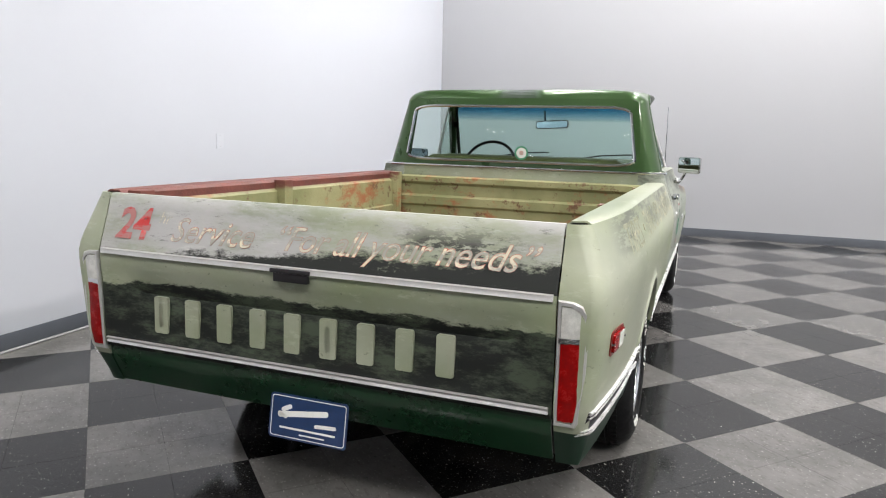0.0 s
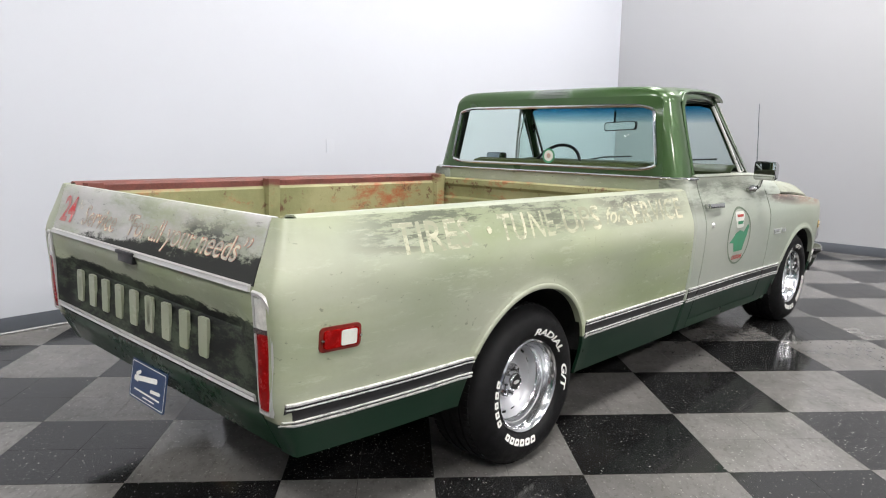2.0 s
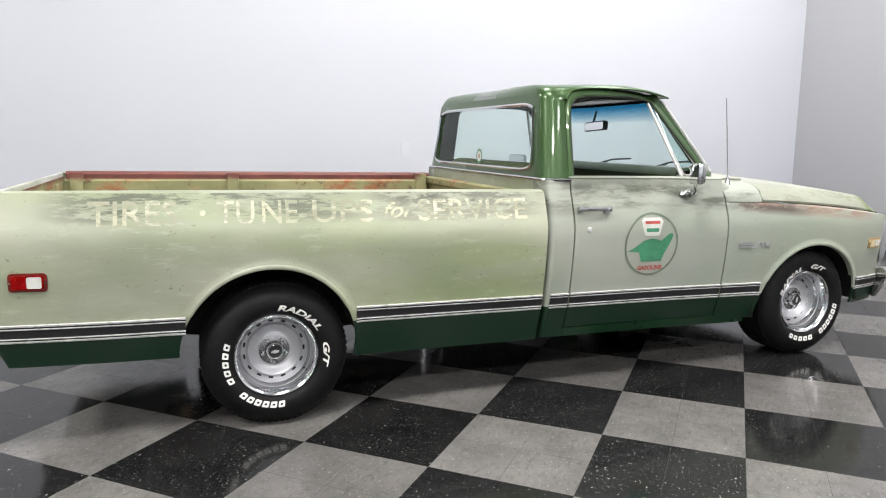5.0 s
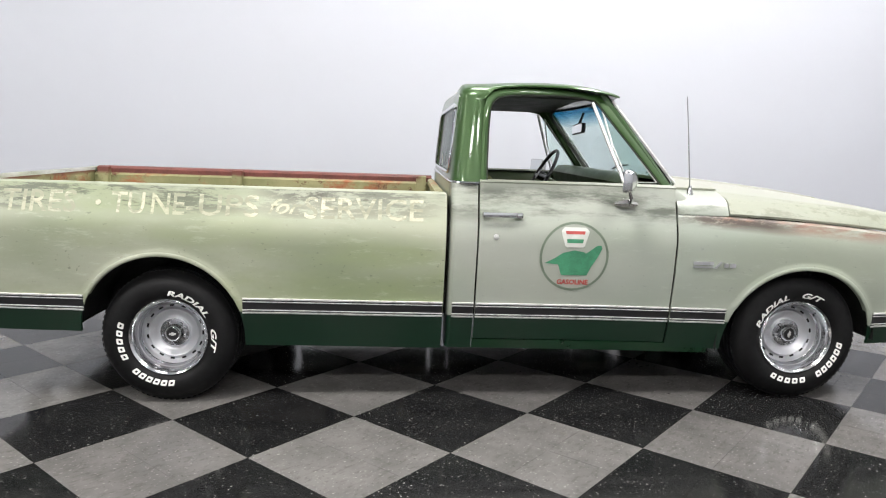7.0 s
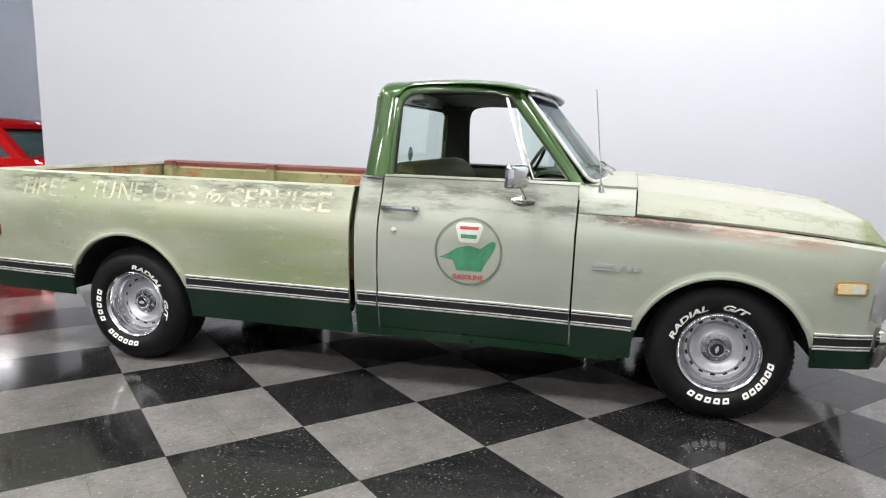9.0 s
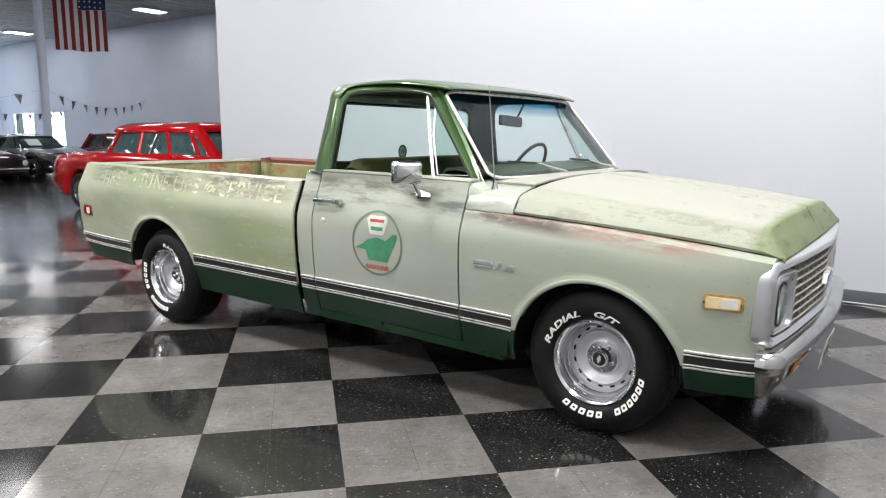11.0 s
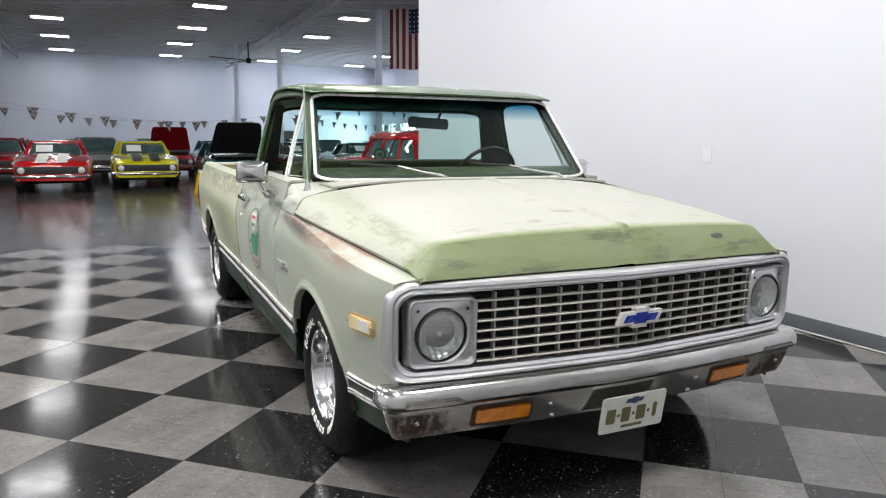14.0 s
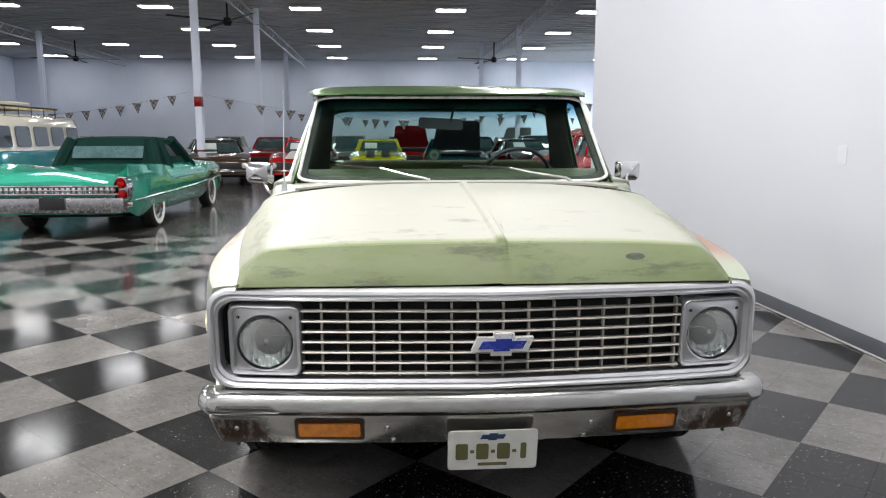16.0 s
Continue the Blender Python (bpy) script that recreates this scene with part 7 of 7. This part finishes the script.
for s in (-1, 1):
    bm = bmesh.new()
    loft(bm, [[(-2.84 + dx, s * 0.90 + 0.105 * f * math.cos(t), 0.66 + 0.19 * f * math.sin(t)) for t in [2 * math.pi * k / 20 for k in range(20)]] for dx, f in ((0.12, 1.0), (-0.06, 1.0), (-0.075, 0.9), (-0.05, 0.75), (-0.02, 0.72))])
    pod = part("lamp_pod", bm, M_CHROME, teal, "oval chrome tail lamp pod")
    for z in (0.735, 0.595):
        bm = bmesh.new()
        turned(bm, [(0.001, -0.085), (0.045, -0.075), (0.06, -0.04)], "x", 16, (-2.84, s * 0.90, z))
        part("tail_lamp", bm, M_REDL, pod, "round red tail lamp")
    bm = bmesh.new()
    loft(bm, [[(x, s * 0.965, z0), (x, s * 0.985, z0), (x, s * 0.975, z1)] for x, z0, z1 in ((-2.82, 0.84, 1.02), (-2.4, 0.85, 0.99), (-1.6, 0.86, 0.93), (-0.9, 0.88, 0.90))])
    part("tail_fin", bm, car_paint((44, 146, 122)), teal)
    bm = bmesh.new()
    tube(bm, [(-2.7, s * 1.012, 0.50), (0.0, s * 1.02, 0.52), (2.5, s * 0.99, 0.58)], 0.012, 6)
    part("side_trim", bm, M_CHROME, teal, "chrome side trim")

# first row, facing the bay
car("red muscle car with white hood stripes", pose(-16.45, -3.0, -0.01), (176, 22, 26), stripe=M_WWALL, sheet=True)
car("yellow muscle car with black hood stripes", pose(-17.6, -0.72, -0.01), (196, 190, 28), stripe=M_DARKH, sheet=True, top=None)
car("dark teal muscle car with its hood raised", pose(-15.8, 1.65, -0.01), (14, 52, 60), open_hood=True)
car("dark maroon coupe with chrome bumper", pose(-18.2, 4.3, -0.01, 0, 0, 8), (52, 14, 20), sheet=True)
car("dark grey coupe with a sheet in the windshield", pose(-18.6, 6.8, -0.01, 0, 0, 4), (44, 48, 52), sheet=True)
car("brown coupe with chrome bumper", pose(-16.4, -5.75, -0.01, 0, 0, 14), (62, 44, 26), sheet=True)
# rows behind
for k, (x, y, c, lab, oh) in enumerate((
        (-22.6, -7.6, (190, 190, 186), "silver-white sedan with chrome trim", False), (-22.4, -5.0, (150, 24, 28), "red coupe with bright trim", False), (-23.0, -2.0, (120, 124, 126), "silver coupe with chrome trim", False),
        (-24.0, 0.6, (140, 22, 26), "red coupe with its hood raised", True), (-22.5, 3.2, (24, 26, 30), "black sedan with bright trim", False), (-23.0, 5.9, (40, 60, 66), "slate blue coupe with chrome trim", False), (-23.2, 8.6, (30, 34, 36), "black coupe with chrome trim", False), (-20.4, 10.6, (120, 20, 24), "dark red coupe with chrome trim", False),
        (-29.0, -8.2, (196, 196, 190), "white sedan with chrome trim", False), (-29.2, -5.4, (60, 70, 72), "grey sedan with chrome trim", False), (-29.0, -2.6, (184, 160, 112), "tan sedan with bright trim", False), (-29.4, 0.2, (196, 200, 200), "white coupe with chrome trim", False), (-29.0, 3.0, (36, 66, 74), "teal coupe with chrome trim", False), (-29.0, 5.8, (180, 180, 178), "pale silver sedan with chrome trim", True), (-29.0, 8.6, (60, 64, 66), "grey coupe with chrome trim", False), (-29.0, 11.4, (190, 192, 190), "white coupe with chrome trim", False),
        (-23.0, -10.6, (40, 110, 100), "teal sedan with chrome trim", False), (-23.5, -13.4, (200, 198, 190), "cream sedan with chrome trim", False), (-17.0, -13.8, (30, 116, 112), "teal coupe with chrome trim", False))):
    car(lab, pose(x, y, -0.01, 0, 0, (k * 37 % 11) - 5), c, H=1.36 + 0.05 * (k % 3), L=4.7 + 0.1 * (k % 3), open_hood=oh, sheet=k % 3 == 0)
# red rounded sedan beside the bay wall
car("red 1950s rounded station wagon with chrome trim", pose(-7.0, 3.84, -0.01, 0, 0, 185), (170, 12, 18), L=4.95, W=1.88, H=1.58, hood=1.04, belt=1.00, base=2.92, cab=(-2.0, 1.12), roof=(-1.45, 0.70), tail=0.98, nose=0.96, round_top=True, name="station_wagon", group="")

# camper van
van = thing("camper_van", "teal and white vintage camper van with a roof rack", "van", "", pose(-9.7, -8.7, -0.01, 0, 0, 180))
bm = bmesh.new()
sect = lambda w, zs: [(-w * a, z) for a, z in zs] + [(w * a, z) for a, z in reversed(zs)]
low_s, up_s = [(0.95, 0.35), (1.0, 0.5), (1.0, 0.9), (0.985, 1.10)], [(0.98, 1.112), (0.95, 1.4), (0.90, 1.65), (0.82, 1.80), (0.6, 1.87), (0.25, 1.89)]
for nm, ss, mat, lab in (("lower_body", low_s, car_paint((20, 128, 134)), "teal lower body"), ("upper_body", up_s, car_paint((214, 212, 198)), "cream upper body")):
    bm = bmesh.new()
    loft(bm, [[(x, y, z) for y, z in sect(w, ss)] for x, w in ((-2.14, 0.70), (-2.05, 0.80), (-1.7, 0.86), (0, 0.86), (1.7, 0.86), (2.0, 0.80), (2.14, 0.66))])
    part(nm, bm, mat, van, lab)
for s in (-1, 1):
    for k in range(5):
        bm = bmesh.new()
        slab(bm, round_rect(0.58, 0.42, 0.06), lambda a, b, d: (-1.62 + 0.76 * k + a, s * (0.835 - (b * 0.09) + d), 1.40 + b), 0.01)
        part("side_window", bm, M_DEEPGLASS, van, "dark side window")
    for x in (-1.25, 1.2):
        bm = bmesh.new()
        turned(bm, [(0.001, 0.0), (0.18, -0.01), (0.22, 0.0), (0.31, 0.0), (0.325, 0.03), (0.325, 0.18), (0.2, 0.19)], "y", 20)
        w = part("wheel", bm, M_TYRE2, van)
        w.matrix_basis = pose(x, s * 0.85, 0.325, 0, 0, 0 if s < 0 else 180)
    bm = bmesh.new()
    tube(bm, [(-1.7, s * 0.62, 2.02), (1.2, s * 0.62, 2.02)], 0.02, 6)
    part("rack_rail", bm, M_DARKH, van, "dark roof rack rail")
for k in range(6):
    bm = bmesh.new()
    box(bm, (-1.6 + 0.54 * k, 0, 2.0), (0.05, 1.26, 0.03), 0.006)
    part("rack_slat", bm, car_paint((150, 140, 110)), van)
    for s in (-1, 1):
        bm = bmesh.new()
        tube(bm, [(-1.6 + 0.54 * k, s * 0.62, 1.82), (-1.6 + 0.54 * k, s * 0.62, 2.02)], 0.012, 5)
        part("rack_foot", bm, M_DARKH, van)
bm = bmesh.new()
box(bm, (-0.3, 0.2, 2.10), (2.6, 0.7, 0.16), 0.06)
part("roof_load", bm, car_paint((196, 194, 178)), van, "pale rolled load on the rack")

# yellow floor stand beside the open hood
stand = thing("floor_stand", "yellow folding floor stand on the concrete", "stand", "", pose(-12.6, 0.45, -0.01))
for s in (-1, 1):
    for dy in (-0.22, 0.22):
        bm = bmesh.new()
        tube(bm, [(s * 0.22, dy, 0.0), (s * 0.02, dy * 0.4, 0.62)], 0.025, 6)
        part("leg", bm, car_paint((206, 160, 30)), stand)
bm = bmesh.new()
box(bm, (0, 0, 0.45), (0.12, 0.24, 0.3), 0.02)
part("sign_face", bm, M_WHITE, stand, "pale panel of the stand")

# flag
flag = thing("hanging_flag", "red and white striped flag hanging from the ceiling", "flag", "", pose(-20.1, 9.35, 0, 0, 0, -32))
FZ0, FZ1, FW = 4.2, CEIL - 0.0, 1.62
fold = lambda u, z: 0.05 * math.sin(u * 9 + z * 0.7) + 0.03 * math.sin(u * 17 + 1)
for k in range(13):
    u0, u1 = FW * k / 13, FW * (k + 1) / 13
    zt = FZ1 if k < 6 else FZ0 + (FZ1 - FZ0) * 0.60
    bm = bmesh.new()
    shell(bm, [[(fold(u, z), u - FW / 2, z + 0.02 * math.sin(u * 5)) for z in [FZ0 + (zt - FZ0) * j / 6 for j in range(7)]] for u in (u0, (u0 + u1) / 2, u1)], 0.003)
    part("stripe", bm, plain("flag_red", rgb(120, 26, 34), 0.8, 0, 0.1) if k == 0 else (bpy.data.materials["flag_red"] if k % 2 == 0 else (plain("flag_white", rgb(206, 204, 204), 0.8, 0, 0.06) if k == 1 else bpy.data.materials["flag_white"])), flag)
bm = bmesh.new()
shell(bm, [[(fold(u, z), u - FW / 2, z + 0.02 * math.sin(u * 5)) for z in [FZ0 + (FZ1 - FZ0) * (0.603 + 0.397 * j / 5) for j in range(6)]] for u in [FW * (6 / 13 + 7 / 13 * k / 8) for k in range(9)]], 0.003)
can = part("canton", bm, plain("flag_blue", rgb(28, 40, 84), 0.8, 0, 0.1), flag, "dark blue canton")
for i in range(5):
    for j in range(5):
        u, z = FW * (0.50 + 0.10 * i), FZ0 + (FZ1 - FZ0) * (0.64 + 0.075 * j)
        star = [((0.045 if q % 2 == 0 else 0.02) * math.cos(math.pi * q / 5), (0.045 if q % 2 == 0 else 0.02) * math.sin(math.pi * q / 5)) for q in range(10)]
        bm = bmesh.new()
        slab(bm, star, lambda a, b, d: (fold(u + a, z) + 0.006 + d, u + a - FW / 2, z + b), 0.002)
        part("star", bm, bpy.data.materials["flag_white"], can)

# pennant strings
def checker():
    m, nt, s = material("checker_cloth")
    ck = nd(nt, "TexChecker", {"Vector": coords(nt), "Color1": rgb(84, 84, 88), "Color2": rgb(146, 146, 149), "Scale": 13.0})
    nt.links.new(ck.outputs[0], s.inputs["Base Color"])
    s.inputs["Roughness"].default_value = 0.8
    return m


M_CHECK = checker()
for a, b, sag in (((-20.8, 8.2, 2.85), (-15.9, -6.2, 2.72), 0.85), ((-15.9, -6.4, 2.75), (-19.0, -19.0, 2.9), 0.75), ((-26.8, 5.7, 2.6), (-23.4, -5.8, 2.6), 0.5), ((-26.8, 5.8, 2.7), (-34.0, 15.9, 2.6), 0.4), ((-20.8, 8.4, 2.85), (-26.8, 15.9, 3.0), 0.5)):
    a, b = Vector(a), Vector(b)
    n = int((b - a).length / (0.58 if b.y < -10 else 0.9))
    at = lambda f: a + (b - a) * f + Vector((0, 0, -sag * 4 * f * (1 - f)))
    line = thing("pennant_string", "string of black and white checkered pennants", "bunting", "pennant strings")
    bm = bmesh.new()
    tube(bm, [at(k / 24) for k in range(25)], 0.002, 4)
    part("cord", bm, M_GAP, line)
    side_v = (b - a).normalized()
    for k in range(1, n):
        p = at(k / n)
        w, h = 0.155, 0.32
        tw = 0.05 * math.sin(k * 2.3)
        bm = bmesh.new()
        d = Vector((-side_v.y, side_v.x, 0)) * 0.004
        q = [p - side_v * w, p + side_v * w, p + Vector((tw, tw, -h))]
        loft(bm, [[v + d for v in q], [v - d for v in q]])
        part("pennant", bm, M_CHECK, line, smooth=0)

# ceiling fans at rest
def ceiling_fan(x, y, turn):
    fan = thing("ceiling_fan", "large dark industrial ceiling fan at rest", "ceiling fan", "hall ceiling fans", pose(x, y, 5.55, 0, 0, turn))
    bm = bmesh.new()
    tube(bm, [(0, 0, 0.1), (0, 0, CEIL - 5.55)], 0.035, 8)
    part("down_rod", bm, M_GAP, fan)
    bm = bmesh.new()
    turned(bm, [(0.001, -0.14), (0.12, -0.12), (0.16, 0.0), (0.12, 0.14), (0.001, 0.16)], "z", 16)
    part("motor", bm, M_GAP, fan, "dark fan motor")
    for k in range(4):
        m = Matrix.Rotation(math.pi / 2 * k, 4, "Z")
        bm = bmesh.new()
        loft(bm, [[m @ Vector((x, dy, dz)) for dy, dz in ((-0.08, 0.0), (0.08, 0.025), (0.08, 0.035), (-0.08, 0.012))] for x in (0.12, 1.2, 2.2)])
        part("blade", bm, M_DARKH, fan)


ceiling_fan(-32.6, 5.4, 20)
ceiling_fan(-20.7, -6.2, 35)
ceiling_fan(-33.5, -17.0, 10)

# ---- checkerboard tiles ----
S = 0.6096
CO, SI = math.cos(TURN), math.sin(TURN)
OX, OY = -1.502, 0.229


def tile_corner(i, j):
    dx, dy = i * S - OX, j * S - OY
    return Vector((dx * CO - dy * SI, dx * SI + dy * CO, 0))


def clip(poly, axis, limit, keep_more):
    """The part of a polygon on one side of an upright plane."""
    out = []
    for a, b in zip(poly, poly[1:] + poly[:1]):
        da, db = (a[axis] - limit, b[axis] - limit) if keep_more else (limit - a[axis], limit - b[axis])
        if da >= 0:
            out.append(a)
        if da * db < 0:
            out.append(a + (b - a) * (da / (da - db)))
    return out


def tile_mesh(name, mat):
    """Four foot-square tiles of one colour, laid tight, with worn edges."""
    bm = bmesh.new()
    h, g = S / 2, 0.0005
    for a in (0, 1):
        for b in (0, 1):
            x0, x1, y0, y1 = a * h + g, (a + 1) * h - g, b * h + g, (b + 1) * h - g
            e = 0.0003
            top = [bm.verts.new(p) for p in ((x0 + e, y0 + e, 0), (x1 - e, y0 + e, 0), (x1 - e, y1 - e, 0), (x0 + e, y1 - e, 0))]
            low = [bm.verts.new(p) for p in ((x0, y0, -0.0015), (x1, y0, -0.0015), (x1, y1, -0.0015), (x0, y1, -0.0015))]
            bm.faces.new(top)
            for k in range(4):
                bm.faces.new((low[k], low[(k + 1) % 4], top[(k + 1) % 4], top[k]))
    me = bpy.data.meshes.new(name)
    bm.to_mesh(me)
    bm.free()
    me.materials.append(mat)
    return me


tile_meshes = [tile_mesh("dark_tile", M_DARKT), tile_mesh("grey_tile", M_GREYT)]
X0, X1, Y0, Y1 = EDGE, WALL_X - 0.012, -12.0, WALL_Y - 0.012
rest = [bmesh.new(), bmesh.new()]
bed_bm = bmesh.new()
box(bed_bm, ((X0 + X1) / 2, (Y0 + Y1) / 2, -0.006), (X1 - X0, Y1 - Y0, 0.008))
part("tile_bed", bed_bm, M_GAP, floor_ob, "dark tile adhesive in the joints")
near = []
for i in range(-28, 30):
    for j in range(-30, 30):
        q = [tile_corner(i, j), tile_corner(i + 1, j), tile_corner(i + 1, j + 1), tile_corner(i, j + 1)]
        cx, cy = sum(p.x for p in q) / 4, sum(p.y for p in q) / 4
        if not (X0 - 0.5 < cx < X1 + 0.5 and Y0 - 0.5 < cy < Y1 + 0.5):
            continue
        inside = all(X0 <= p.x <= X1 and Y0 <= p.y <= Y1 for p in q)
        kind = (i + j) % 2
        if inside and -3.6 < cx < 6.9 and cy > -7.3:
            near.append((q[0], kind))
        else:
            poly = clip(clip(clip(clip(q, 0, X0, True), 0, X1, False), 1, Y0, True), 1, Y1, False)
            if len(poly) > 2:
                rest[kind].faces.new([rest[kind].verts.new(p) for p in poly])
for p, kind in near:
    ob = new("floor_tile", tile_meshes[kind])
    ob.parent = floor_ob
    ob.matrix_basis = Matrix.Translation(p) @ Matrix.Rotation(TURN, 4, "Z")
for kind in (0, 1):
    tagged(part("floor_tiles_rest", rest[kind], (M_DARKT, M_GREYT)[kind], floor_ob, "", 0), kind="stuff")
